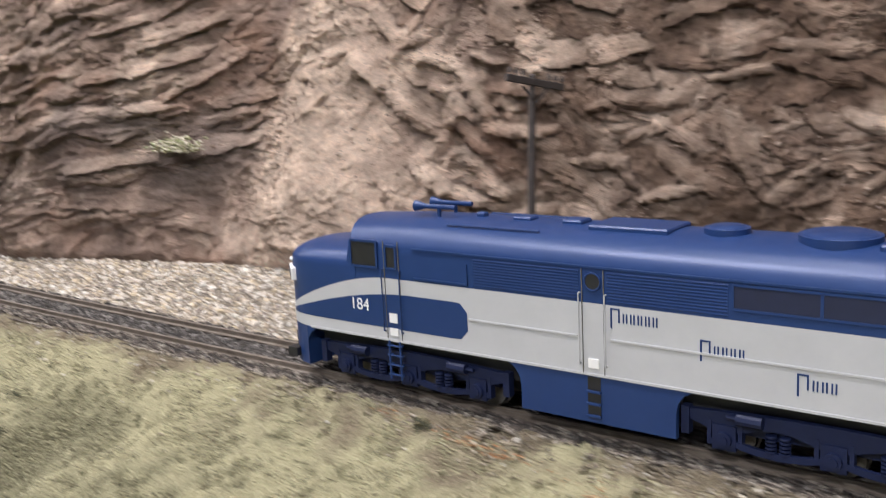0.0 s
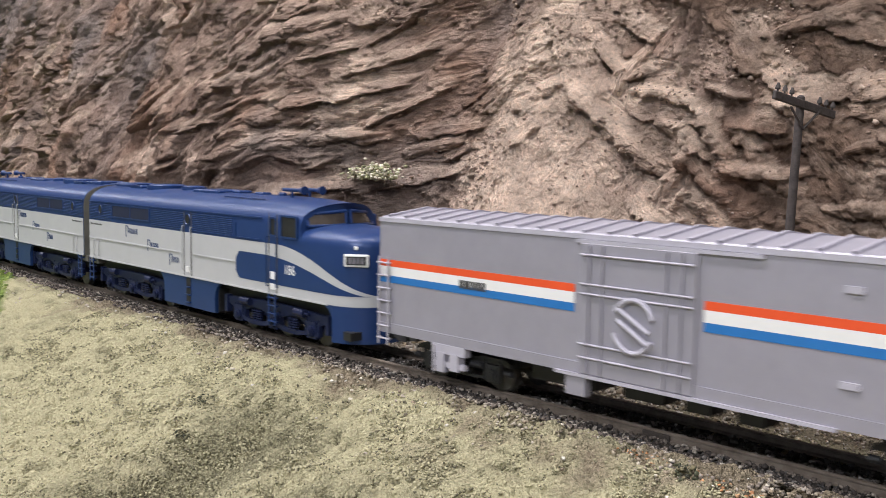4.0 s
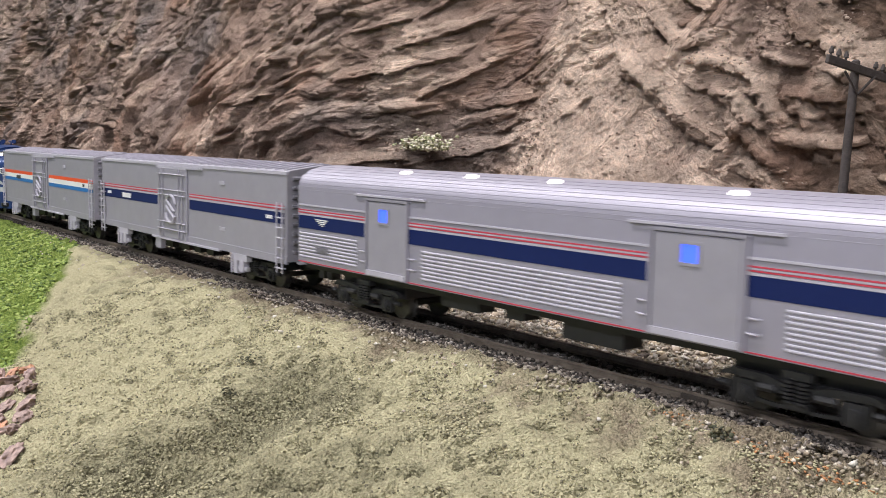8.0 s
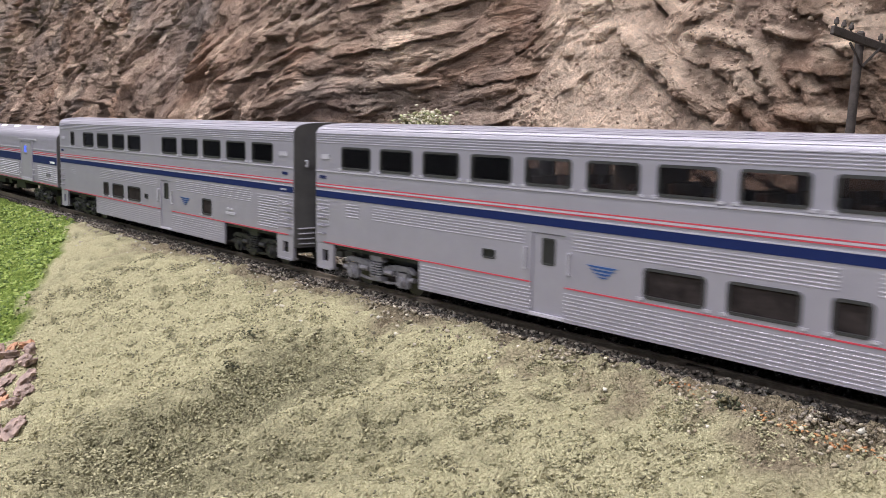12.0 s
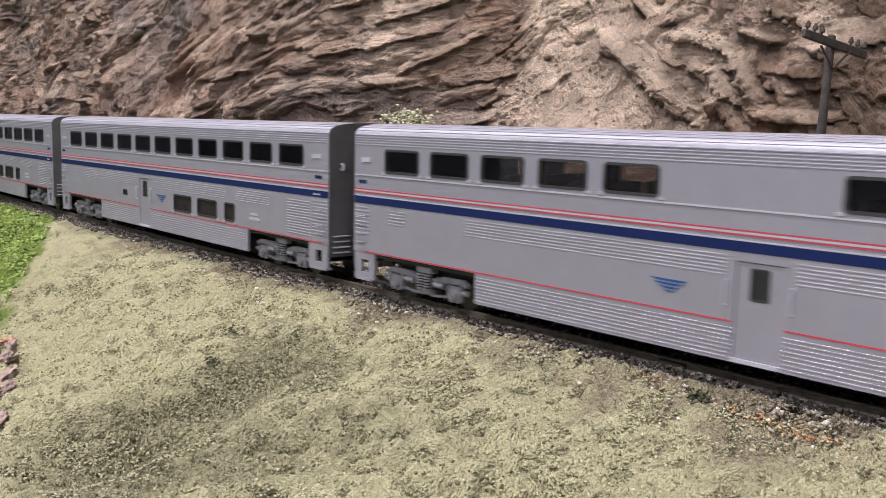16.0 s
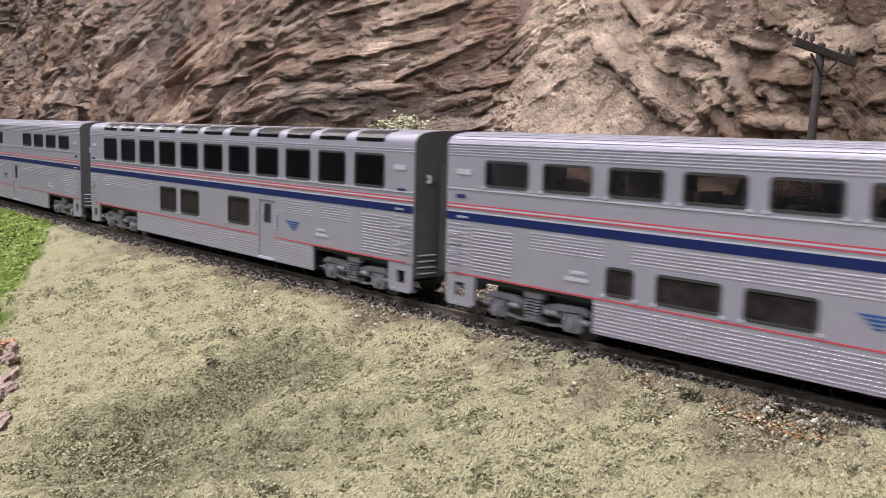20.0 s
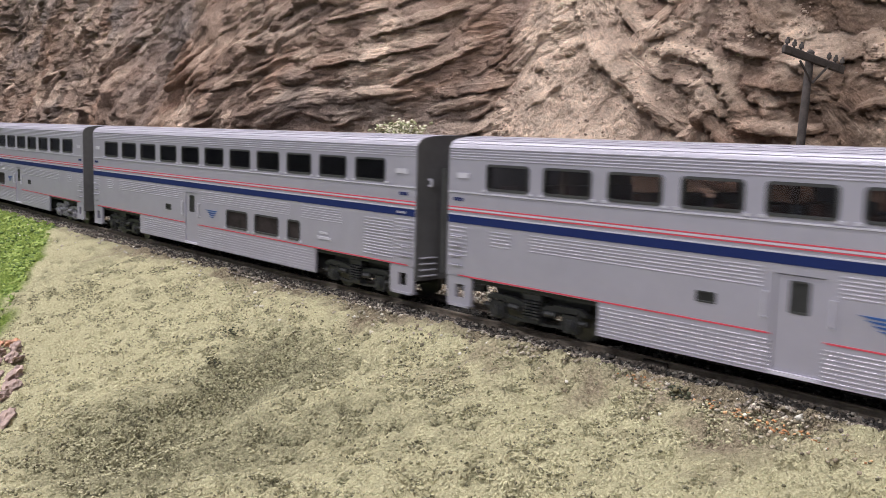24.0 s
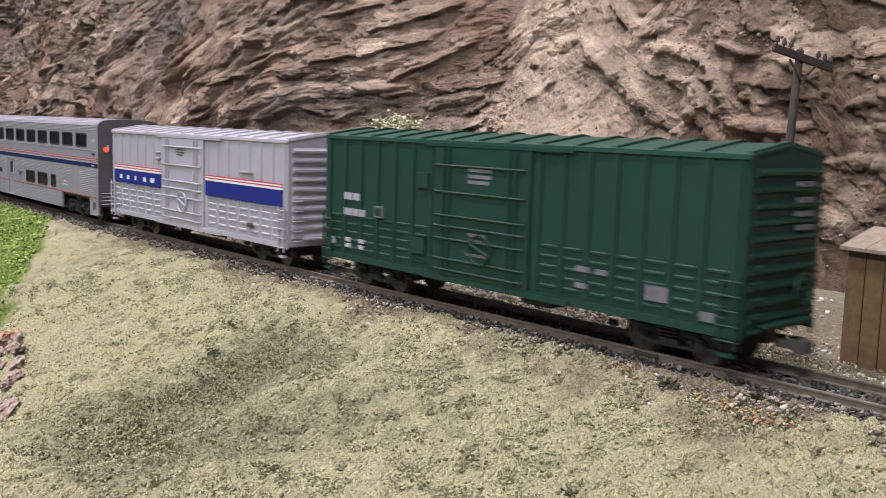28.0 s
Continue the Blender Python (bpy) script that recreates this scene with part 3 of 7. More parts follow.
grass = np.clip((edge + 0.006 * patch) / 0.006 + 0.5, 0, 1) * (GD < -0.011)
pale = np.clip((GD - 0.018) / 0.008 + 0.4 * patch, 0, 1) * np.interp(GX, [0.20, 0.27], [1.0, 0.3])
# darker foam patches, plus shade painted into the gully and the holes
dark_turf_and_shade = np.clip(1.5 * gully(GX, GY, 0.036) + fbm(GX * 14 + 5, GY * 14 + 2, 4, 6) * 0.75 + 0.35 * fbm(GX * 120, GY * 120, 2, 2) - 0.30 + 1.6 * holes * (1 - grass), 0, 0.95)
ground = grid_mesh("ground", GX, GY, GZ, TURF, {"dark": dark_turf_and_shade, "dirt": dirt, "grass": grass, "pale": pale})
tagged(ground, "olive ground foam slope with gravelly dirt by the track and a bright green field", "ground", kind="structure")

# ---- the rock face ----
wx = steps((-4.6, -1.1, 0.06), (-1.1, -0.8, 0.008), (-0.8, -0.35, 0.0022), (-0.35, -0.1, 0.0010), (-0.1, 0.02, 0.0007), (0.02, 0.27, 0.00058), (0.27, 0.36, 0.0009), (0.36, 0.40, 0.002), (0.40, 0.9, 0.006), (0.9, 5.0, 0.06))
wz = steps((-0.012, 0.02, 0.0014), (0.02, 0.165, 0.00058), (0.165, 0.20, 0.0010), (0.20, 0.23, 0.002), (0.23, 0.42, 0.008))
WX, WZ = np.meshgrid(wx, wz, indexing="ij")


def rock_foot(x):
    return line_y(x) + np.interp(x, [-0.6, -0.35, -0.2, -0.1, 0.0, 0.1, 0.2, 0.36, 0.6], [0.055, 0.045, 0.040, 0.050, 0.078, 0.104, 0.124, 0.150, 0.165])


def over_x(xs, values):
    """Values that change along the cliff."""
    return np.interp(wx, xs, values)[:, None]


# the smears lie along a direction that turns from one end of the cliff to the other
turn = over_x([-0.8, -0.25, -0.14, -0.08, 0.045, 0.09, 0.14, 0.22, 0.4], [0.9, 1.0, 0.7, 0.15, 0.05, -0.9, -0.75, -0.6, -0.35]) + 0.45 * fbm(WX * 11, WZ * 11, 2, 4)
wa, wb = 0.010 * fbm(WX * 30, WZ * 30, 3, 1), 0.007 * fbm(WX * 38 + 3, WZ * 38, 3, 6)
CA, SA = np.cos(turn), np.sin(turn)
ALONG, ACROSS = (WX - 0.05) * CA + WZ * SA + wa, -(WX - 0.05) * SA + WZ * CA + wb
PALONG, PACROSS = ALONG.copy(), ACROSS.copy()
TONE_AND_LIGHT = 0.5 * fbm(WX * 40, WZ * 40, 3, 7)


def flakes(size_a, size_b, seed, tilt=0.9, sharp=0.05):
    v, da, db, e = voronoi(ALONG / size_a + 31.7, ACROSS / size_b + 17.3, seed)
    e = np.clip(e / sharp, 0, 1)
    return ((v - 0.45) * 1.1 - tilt * db + 0.35 * (v - 0.5) * da) * (0.55 + 0.45 * e)


# large forms: a terraced bulge, a grey gully beside it and a fan of loose sand that runs out into an apron
lean = WX + 0.25 * (WZ - 0.07)
fan = np.exp(-(((WX - 0.096 + 0.25 * (WZ - 0.07)) / (0.012 + 0.42 * np.clip(0.125 - WZ, 0, 1))) ** 2)) * np.clip((0.15 - WZ) / 0.03, 0, 1)
gulch = np.exp(-(((WX - 0.037 - 0.17 * (WZ - 0.09)) / 0.011) ** 2)) * np.clip((WZ - 0.075) / 0.03, 0, 1)
bulge = over_x([-0.105, -0.088, 0.0, 0.03], [0, 1, 1, 0])
apron = np.exp(-((WX - 0.098 + 0.25 * (WZ - 0.07)) / 0.042) ** 2)
saw = (WZ + 0.007 * fbm(WX * 26, WZ * 14, 3, 2) - 0.12 * (WX + 0.03)) / 0.0235
saw = saw - np.floor(saw)
terrace = np.where(saw < 0.8, 1 - saw / 0.8, (saw - 0.8) / 0.2)
big = fbm(WX * 7 + 1, WZ * 9, 3, 0)
lumps = fbm(WX * 30, WZ * 36, 4, 5, 0.6)
left = over_x([-0.30, -0.12, -0.05, 0.0, 0.03], [1.0, 0.85, 0.35, 0.12, 0.0])
base = 0.013 * big + 0.0030 * np.abs(lumps) * (0.3 + 0.7 * left) + 0.0105 * np.abs(fbm(ALONG * 17, ACROSS * 30, 3, 8, 0.45)) * (0.25 + 0.75 * left) + 0.0005 * fbm(WX * 120, WZ * 120, 3, 3, 0.6) + 0.24 * apron * np.clip(0.15 - WZ, 0, 0.15)
base = base + bulge * (0.007 + 0.0040 * terrace) - 0.011 * gulch + 0.005 * np.clip(-fbm(WX * 17 + 3, WZ * 17, 2, 9), 0, 1) * over_x([0.13, 0.17], [0, 1])
disp = base + left * (0.0045 * flakes(0.050, 0.026, 3, 0.75, 0.2) + 0.0024 * flakes(0.024, 0.0115, 11, 0.8, 0.2) + 0.0008 * flakes(0.010, 0.0046, 23, 0.8, 0.15))


def stroke(k, rnd, cx, cz, a, ln, w, h, kind, curve=0.0, proud=0.0):
    """One push of the plastering knife: a "roll" of plaster, a combed "smear" with a lifted lower lip, or a "gouge"."""
    reach = ln * 0.62 + w
    i0, i1 = np.searchsorted(wx, (cx - reach, cx + reach))
    j0, j1 = np.searchsorted(wz, (cz - reach, cz + reach))
    if i1 - i0 < 3 or j1 - j0 < 3:
        return
    sl = (slice(i0, i1), slice(j0, j1))
    X, Z = WX[sl] - cx, WZ[sl] - cz
    c, s = math.cos(a), math.sin(a)
    u, v = X * c + Z * s, -X * s + Z * c
    if c < 0:
        v = -v
    v = v - curve * u * u + 0.0012 * NOISE[(k + 1) % 12](u * 60 + k, v * 20)
    half = 0.5 * w * (1 + 0.28 * NOISE[k % 12](u * 110 + k * 1.7, v * 20) + 0.22 * NOISE[(k + 7) % 12](u * 420 + k, v * 300)) * np.clip(1.2 - 0.75 * np.abs(u / ln + 0.1), 0.35, 1.1)
    end = ln / 2 * (1 + 0.2 * NOISE[(k + 5) % 12](v * 260 + k, u * 30))
    inside = (np.abs(v) < half) & (np.abs(u) < end)
    q = v / np.maximum(half, 1e-5)
    rise = np.clip((u + ln / 2) / (0.3 * ln), 0, 1) ** 0.7
    dome = np.sqrt(np.clip(1 - q * q, 0, 1))
    if kind == "gouge":
        cand = disp[sl] - 0.7 * h * dome * rise
    else:
        if kind == "roll":
            form = h * dome * rise * np.sqrt(np.clip((end - u) / (0.12 * ln), 0, 1))
        else:
            form = h * rise * ((0.42 - 0.32 * q) * np.clip((1 - np.abs(q)) / 0.10, 0, 1) + 0.40 * np.exp(-((q + 0.80) / 0.16) ** 2)) + 0.25 * h * np.exp(-((u - ln * 0.43) / 0.0018) ** 2)
        low = 0.6 * (1 - proud)
        cand = np.maximum(disp[sl], base[sl] * low + disp[sl] * (1 - low) + form + rnd.uniform(-0.0006, 0.0008))
    won = inside & (np.abs(cand - disp[sl]) > 1e-7)
    disp[sl] = np.where(inside, cand, disp[sl])
    PALONG[sl] = np.where(won, u + (k % 17) * 0.31, PALONG[sl])
    PACROSS[sl] = np.where(won, v + (k % 23) * 0.037, PACROSS[sl])
    # per-stroke tone, with upper edges painted paler as if lit from above
    TONE_AND_LIGHT[sl] = np.where(won, TONE_AND_LIGHT[sl] * 0.4 + rnd.uniform(-0.3, 0.5) + 0.25 * proud + 0.25 * q * (kind != "gouge"), TONE_AND_LIGHT[sl])


def lay_strokes(n, x0, x1, z0, z1, length, width, height, seed, rolls=0.36, spread=0.4):
    """Strokes one laid over the other along the lie of the cliff; few fall on the sand of the fan."""
    rnd = np.random.RandomState(seed)
    for k in range(n):
        cx, cz = rnd.uniform(x0, x1), rnd.uniform(z0, z1)
        at = cx + 0.25 * (cz - 0.07)
        a = np.interp(at, [-0.8, -0.15, -0.09, -0.06, 0.03, 0.05, 0.075, 0.105, 0.14, 0.2, 0.3, 0.4], [0.95, 0.85, 0.5, 0.12, 0.05, 0.5, 1.1, 2.3, 2.45, 2.6, 2.8, 2.95]) + rnd.normal(0, spread)
        pick, ln, w, h, curve = rnd.rand(), rnd.uniform(*length), rnd.uniform(*width), rnd.uniform(*height), rnd.normal(0, 6.0)
        on_fan = math.exp(-((at - 0.094) / (0.012 + 0.35 * max(0.12 - cz, 0))) ** 2) * (cz < 0.14)
        if rnd.rand() < 0.85 * on_fan:
            continue
        kind = "roll" if pick < rolls else "gouge" if pick > 0.93 else "smear"
        if kind == "roll":
            w, ln = w * 0.5, ln * 1.1
        stroke(k, rnd, cx, cz, a, ln, w, h, kind, curve)


def lay_blobs(n, seed):
    """Dabs of plaster and a few finger holes."""
    rnd = np.random.RandomState(seed)
    for k in range(n):
        cx, cz, r = rnd.uniform(-0.05, 0.38), rnd.uniform(0.0, 0.2), rnd.uniform(0.0012, 0.0034)
        dab(k, cx, cz, r, rnd.uniform(0.6, 1.0), -0.8 if k % 9 == 0 else 0.85)


def dab(k, cx, cz, r, flat, height):
    i0, i1 = np.searchsorted(wx, (cx - 2 * r, cx + 2 * r))
    j0, j1 = np.searchsorted(wz, (cz - 2 * r, cz + 2 * r))
    sl = (slice(i0, i1), slice(j0, j1))
    X, Z = (WX[sl] - cx) / r, (WZ[sl] - cz) / (r * flat)
    q = X * X + Z * Z + 0.6 * NOISE[k % 12](X * 1.3 + k, Z * 1.3)
    disp[sl] += np.sqrt(np.clip(1 - q, 0, 1)) * r * height


lay_strokes(240, -0.8, -0.08, 0.0, 0.24, (0.018, 0.05), (0.009, 0.022), (0.0022, 0.0052), 61, 0.15, 0.5)
lay_strokes(80, -0.10, 0.05, -0.005, 0.215, (0.016, 0.05), (0.006, 0.014), (0.0018, 0.0042), 65, 0.3, 0.28)
lay_strokes(120, 0.05, 0.40, -0.005, 0.215, (0.022, 0.055), (0.009, 0.018), (0.0012, 0.0030), 62, 0.2)
lay_strokes(60, 0.12, 0.40, 0.0, 0.215, (0.016, 0.045), (0.010, 0.016), (0.0026, 0.0050), 66, 1.0, 0.6)
lay_strokes(90, -0.05, 0.40, -0.005, 0.215, (0.008, 0.020), (0.004, 0.008), (0.0012, 0.0030), 63, 0.5, 0.7)
# the strokes that stand out: across, up, angle, length, width
hand = np.random.RandomState(7)
for n, (cx, cz, a, ln, w) in enumerate((
        (0.224, 0.100, 0.03, 0.062, 0.0125), (0.188, 0.119, -0.68, 0.050, 0.015), (0.162, 0.050, -0.47, 0.030, 0.0145), (0.198, 0.087, -0.17, 0.030, 0.008),
        (0.226, 0.124, -0.40, 0.034, 0.0095), (0.132, 0.131, -0.47, 0.024, 0.009), (0.155, 0.091, -0.12, 0.042, 0.0105), (0.086, 0.081, 0.67, 0.022, 0.0095))):
    stroke(n * 5 + 2, hand, cx, cz, a, ln, w, 0.0036, "smear", 0.8 if n == 0 else 0.0, 0.8)
for n, (cx, cz, a, ln, w, bend) in enumerate((
        (0.117, 0.096, -0.65, 0.033, 0.0090, 3), (0.142, 0.076, -0.62, 0.050, 0.0090, 2), (0.155, 0.099, -0.25, 0.042, 0.0060, -6), (0.180, 0.081, -0.94, 0.029, 0.0062, 8),
        (0.165, 0.064, 1.03, 0.026, 0.0060, -8), (0.185, 0.047, -0.66, 0.041, 0.0070, -6), (0.201, 0.066, -0.10, 0.038, 0.0060, 5), (0.119, 0.119, -0.74, 0.029, 0.0065, 0),
        (0.182, 0.100, -0.24, 0.024, 0.0040, 0), (0.171, 0.039, -0.44, 0.040, 0.0070, 4), (0.170, 0.078, -0.73, 0.024, 0.0050, 0))):
    stroke(n * 7 + 3, hand, cx, cz, a, ln, w, 0.0058, "roll", bend, 1.0)
for n, (cx, cz, a, ln, w) in enumerate((
        (-0.064, 0.145, 0.10, 0.058, 0.0095), (-0.044, 0.129, 0.12, 0.036, 0.0070), (-0.022, 0.105, 0.13, 0.076, 0.0085), (-0.037, 0.081, 0.05, 0.086, 0.0085),
        (-0.026, 0.055, 0.09, 0.060, 0.0070), (0.028, 0.059, 0.17, 0.060, 0.0080), (0.034, 0.074, 0.23, 0.034, 0.0075), (-0.003, 0.122, 0.26, 0.048, 0.0070),
        (-0.009, 0.140, 0.57, 0.036, 0.0080), (-0.122, 0.113, 0.09, 0.054, 0.0105), (-0.133, 0.089, 0.16, 0.042, 0.0075), (0.014, 0.096, 0.53, 0.036, 0.0060))):
    stroke(n * 3 + 1, hand, cx, cz, a, ln, w, 0.0056, "smear" if n % 3 else "roll", 0.5, 0.7)
stroke(4, hand, 0.120, 0.112, -0.75, 0.010, 0.0042, 0.007, "gouge")
for n, (cx, cz, r) in enumerate(((0.082, 0.116, 0.0048), (0.093, 0.104, 0.0060), (0.078, 0.095, 0.0044), (0.171, 0.074, 0.0040))):
    dab(n + 1, cx, cz, r, 0.85, 0.9)
lay_blobs(150, 64)
comb = NOISE[3](PALONG * 35, PACROSS * 720) * np.clip(2.5 * NOISE[8](WX * 42, WZ * 42) + 0.45, 0, 1) * (1 - 0.8 * fan)
crisp = over_x([-0.3, -0.1, 0.0], [0.35, 0.8, 1.0])
# crumbled edges along the lie of the plaster, coarse on the terraces, rounder on the sand
ragged = np.abs(fbm(ALONG * 75, ACROSS * 125, 4, 2, 0.65))
disp = disp + (0.25 - ragged) * 0.0034 * over_x([-0.5, -0.2, 0.03, 0.07, 0.14, 0.2], [0.3, 0.45, 0.7, 0.3, 0.25, 0.35]) + fan * 0.0011 * fbm(WX * 150, WZ * 150, 4, 6, 0.7)
disp = disp + crisp * (0.00066 * comb + 0.00062 * fbm(WX * 300, WZ * 300, 3, 9, 0.75) + 0.0042 * np.maximum(fbm(WX * 330, WZ * 330, 3, 5, 0.7) - 0.40, 0) * np.clip(2.2 * fbm(WX * 26, WZ * 26, 2, 1) + 0.35 + 0.5 * fan, 0, 1.2))
disp = disp * np.clip((WZ + 0.014) / 0.03, 0.3, 1)
WY = rock_foot(WX) + 0.34 * np.clip(WZ, 0, 1) + 0.012 - disp
RZ = WZ - 0.18 * disp * np.clip(WZ * 30, 0, 1)
pinkish = np.clip(fbm(WX * 13 + 9, WZ * 16, 3, 3) * 1.3 - 0.15 + 0.7 * np.exp(-((WX + 0.128) / 0.035) ** 2 - ((WZ - 0.06) / 0.016) ** 2) + 0.35 * over_x([0.13, 0.18], [0, 1]) + 0.35 * over_x([0.22, 0.27], [0, 1]), 0, 0.8)
palec = np.clip(0.95 * fan + over_x([0.045, 0.07, 0.14, 0.20], [0, 0.5, 0.45, 0.1]) + 0.85 * TONE_AND_LIGHT - 0.8 * np.exp(-((WX - 0.168) / 0.024) ** 2 - ((WZ - 0.130) / 0.016) ** 2) + 0.05 * left + np.clip(fbm(WX * 14 - 4, WZ * 18, 5, 8, 0.65) * 1.1 - 0.15, 0, 0.6) + 0.22 * bulge * np.clip((WZ - 0.04) * 12, 0, 1) - 0.15, 0, 0.95)
grey = np.clip(fbm(WX * 9 + 30, WZ * 11 + 3, 3, 10) * 1.0 - 0.2 + np.clip((-0.22 - WX) * 2.0, 0, 0.5) * np.clip((WZ - 0.09) / 0.04, 0, 1) + 0.9 * gulch + 0.4 * np.clip(fbm(WX * 20, WZ * 6, 2, 6), 0, 1) * (WX < 0), 0, 0.9) * (1 - fan) * over_x([-0.02, 0.03, 0.06, 0.13, 0.17], [1.0, 0.9, 0.45, 0.1, 0.35])
brown = np.clip((lean - 0.15) / 0.06 + 1.2 * fbm(WX * 20, WZ * 20, 3, 2) - 0.2 + 0.9 * np.exp(-((WX - 0.168) / 0.024) ** 2 - ((WZ - 0.130) / 0.016) ** 2) + 0.4 * np.exp(-((WX - 0.24) / 0.03) ** 2 - ((WZ - 0.055) / 0.02) ** 2) + 0.95 * np.exp(-((WX - 0.215) / 0.032) ** 2 - ((WZ - 0.118) / 0.018) ** 2), 0, 0.9)
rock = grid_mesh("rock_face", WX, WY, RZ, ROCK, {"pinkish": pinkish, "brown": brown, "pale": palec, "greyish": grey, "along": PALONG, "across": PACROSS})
tagged(rock, "carved plaster rock cliff in tan, pink and brown layers", "cliff", kind="structure")

# ---- loose stones ----
rs = np.random.RandomState(5)
ci, cj = rs.randint(np.searchsorted(wx, -0.04), np.searchsorted(wx, 0.37), 9000), rs.randint(np.searchsorted(wz, 0.005), np.searchsorted(wz, 0.185), 9000)
stick = rs.rand(9000) < np.clip(2.4 * fbm(WX[ci, cj] * 24 + 3, WZ[ci, cj] * 24, 2, 5) - 0.25 + 0.25 * fan[ci, cj], 0.012, 0.8)
PC = np.stack([WX, WY, RZ], -1)[ci[stick], cj[stick]]
tagged(stones("plaster_crumbs", PC, rs.uniform(0.0003, 0.0008, len(PC)) * (1 + 0.8 * (rs.rand(len(PC)) < 0.06)), CRUMB, 8), "small plaster crumbs stuck to the cliff", "rubble", kind="stuff")


def scatter(n, x0, x1, d0, d1, lift=0.0, even=True):
    x = rs.uniform(x0, x1, n)
    d = rs.uniform(d0, d1, n)
    y = line_y(x) + d
    return np.stack([x, y, ground_z(x, y) + lift], -1), d


P1, d1 = scatter(20000, -0.32, 0.42, -0.0142, 0.0185, 0.0003)
keepers = (np.abs(np.abs(d1) - 0.00825) > 0.0016)
P1, d1 = P1[keepers], d1[keepers]
P1[:, 2] = np.where(np.abs(d1) < 0.0165, -0.0026 + rs.uniform(-0.0006, 0.0004, len(P1)), P1[:, 2])
tagged(stones("ballast", P1, rs.uniform(0.00045, 0.0010, len(P1)) * np.where(d1 < -0.0105, 0.65, 1.0), BALLAST, 1), "grey and pale ballast stones round the ties", "gravel", kind="stuff")
P2, d2 = scatter(26000, -0.4, 0.45, 0.0165, 0.12, 0.0004)
near = (P2[:, 1] < rock_foot(P2[:, 0]) + 0.008) & (rs.rand(len(P2)) < np.clip(1.0 - (d2 - 0.035) / 0.03 * np.clip((P2[:, 0] - 0.2) / 0.06, 0, 1), 0.12, 1))
P2 = P2[near]
tagged(stones("talus", P2, rs.uniform(0.0004, 0.0009, len(P2)) * (1 + 0.9 * (rs.rand(len(P2)) < 0.2)) * np.interp(P2[:, 0], [0.22, 0.28], [1.0, 0.55]), TALUS, 2), "pale yellowish broken stone between track and cliff", "gravel", kind="stuff")
P3, d3 = scatter(1700, -0.2, 0.42, -0.06, -0.015, 0.0004)
keep3 = rs.rand(len(P3)) < np.exp((d3 + 0.015) / 0.009)
tagged(stones("pebbles", P3[keep3], rs.uniform(0.0003, 0.0007, keep3.sum()) * (1 + 0.7 * (rs.rand(keep3.sum()) < 0.15)), PEBBLE, 3), "pale pebbles strewn over the shoulder", "gravel", kind="stuff")
P5, d5 = scatter(9000, -0.3, 0.42, -0.0190, -0.0105, 0.0004)
P5[:, 2] = np.where(d5 > -0.0165, -0.0030 + rs.uniform(-0.0005, 0.0006, len(P5)) + 0.0008 * np.clip((d5 + 0.0135) / 0.002, 0, 1), P5[:, 2])
tagged(stones("cinders", P5, rs.uniform(0.00032, 0.00075, len(P5)), CINDER, 6), "dark cinders along the foot of the rail", "gravel", kind="stuff")
P7, d7 = scatter(9000, 0.08, 0.42, -0.040, -0.014, 0.0003)
keep7 = rs.rand(len(P7)) < np.exp((d7 + 0.014) / (0.004 + 0.004 * np.clip((P7[:, 0] - 0.15) / 0.12, 0, 1)))
tagged(stones("fine_gravel", P7[keep7], rs.uniform(0.0003, 0.0007, keep7.sum()), GRAVEL, 9), "fine mixed gravel on the dirt shoulder", "gravel", kind="stuff")
P4, d4 = scatter(70000, -0.03, 0.37, -0.16, -0.026, 0.0002)
thick = 0.42 + 0.45 * gully(P4[:, 0], P4[:, 1], 0.036) + 0.8 * fbm(P4[:, 0] * 26, P4[:, 1] * 26, 3, 4) + 0.5 * fbm(P4[:, 0] * 110, P4[:, 1] * 110, 2, 6)
P4 = P4[(field_edge(P4[:, 0], P4[:, 1]) < 0) & (rs.rand(len(P4)) < np.clip(thick, 0.06, 1))]
tagged(stones("foam_granules", P4, rs.uniform(0.00022, 0.00046, len(P4)), CLUMP, 4), "fine olive foam granules covering the slope", "turf", kind="stuff")
P8, d8 = scatter(1500, 0.245, 0.42, -0.028, -0.0145, 0.0004)
keep8 = rs.rand(len(P8)) < np.clip((P8[:, 0] - 0.25) / 0.03, 0, 1) * np.exp((d8 + 0.0145) / 0.006)
tagged(stones("shoulder_gravel", P8[keep8], rs.uniform(0.0003, 0.0007, keep8.sum()), SHOULDER, 12), "greyish brown gravel along the shoulder", "gravel", kind="stuff")
P9, d9 = scatter(900, 0.255, 0.36, -0.042, -0.022, 0.0003)
keep9 = np.abs(d9 + 0.020 + 0.16 * (P9[:, 0] - 0.25)) < 0.0022 * (1 + NOISE[2](P9[:, 0] * 160, P9[:, 1] * 30))
tagged(stones("rusty_crumbs", P9[keep9], rs.uniform(0.0003, 0.0006, keep9.sum()), RUSTY, 13, 0.45), "rust orange crumbs strewn on the slope", "litter", kind="stuff")
P6, d6 = scatter(9000, -0.30, 0.06, -0.16, -0.014, 0.0003)
green_ones = field_edge(P6[:, 0], P6[:, 1]) > 0.001
tagged(stones("grass_tufts", P6[green_ones], rs.uniform(0.0005, 0.0012, green_ones.sum()), GRASS, 7), "short bright green turf covering the field", "grass", kind="stuff")


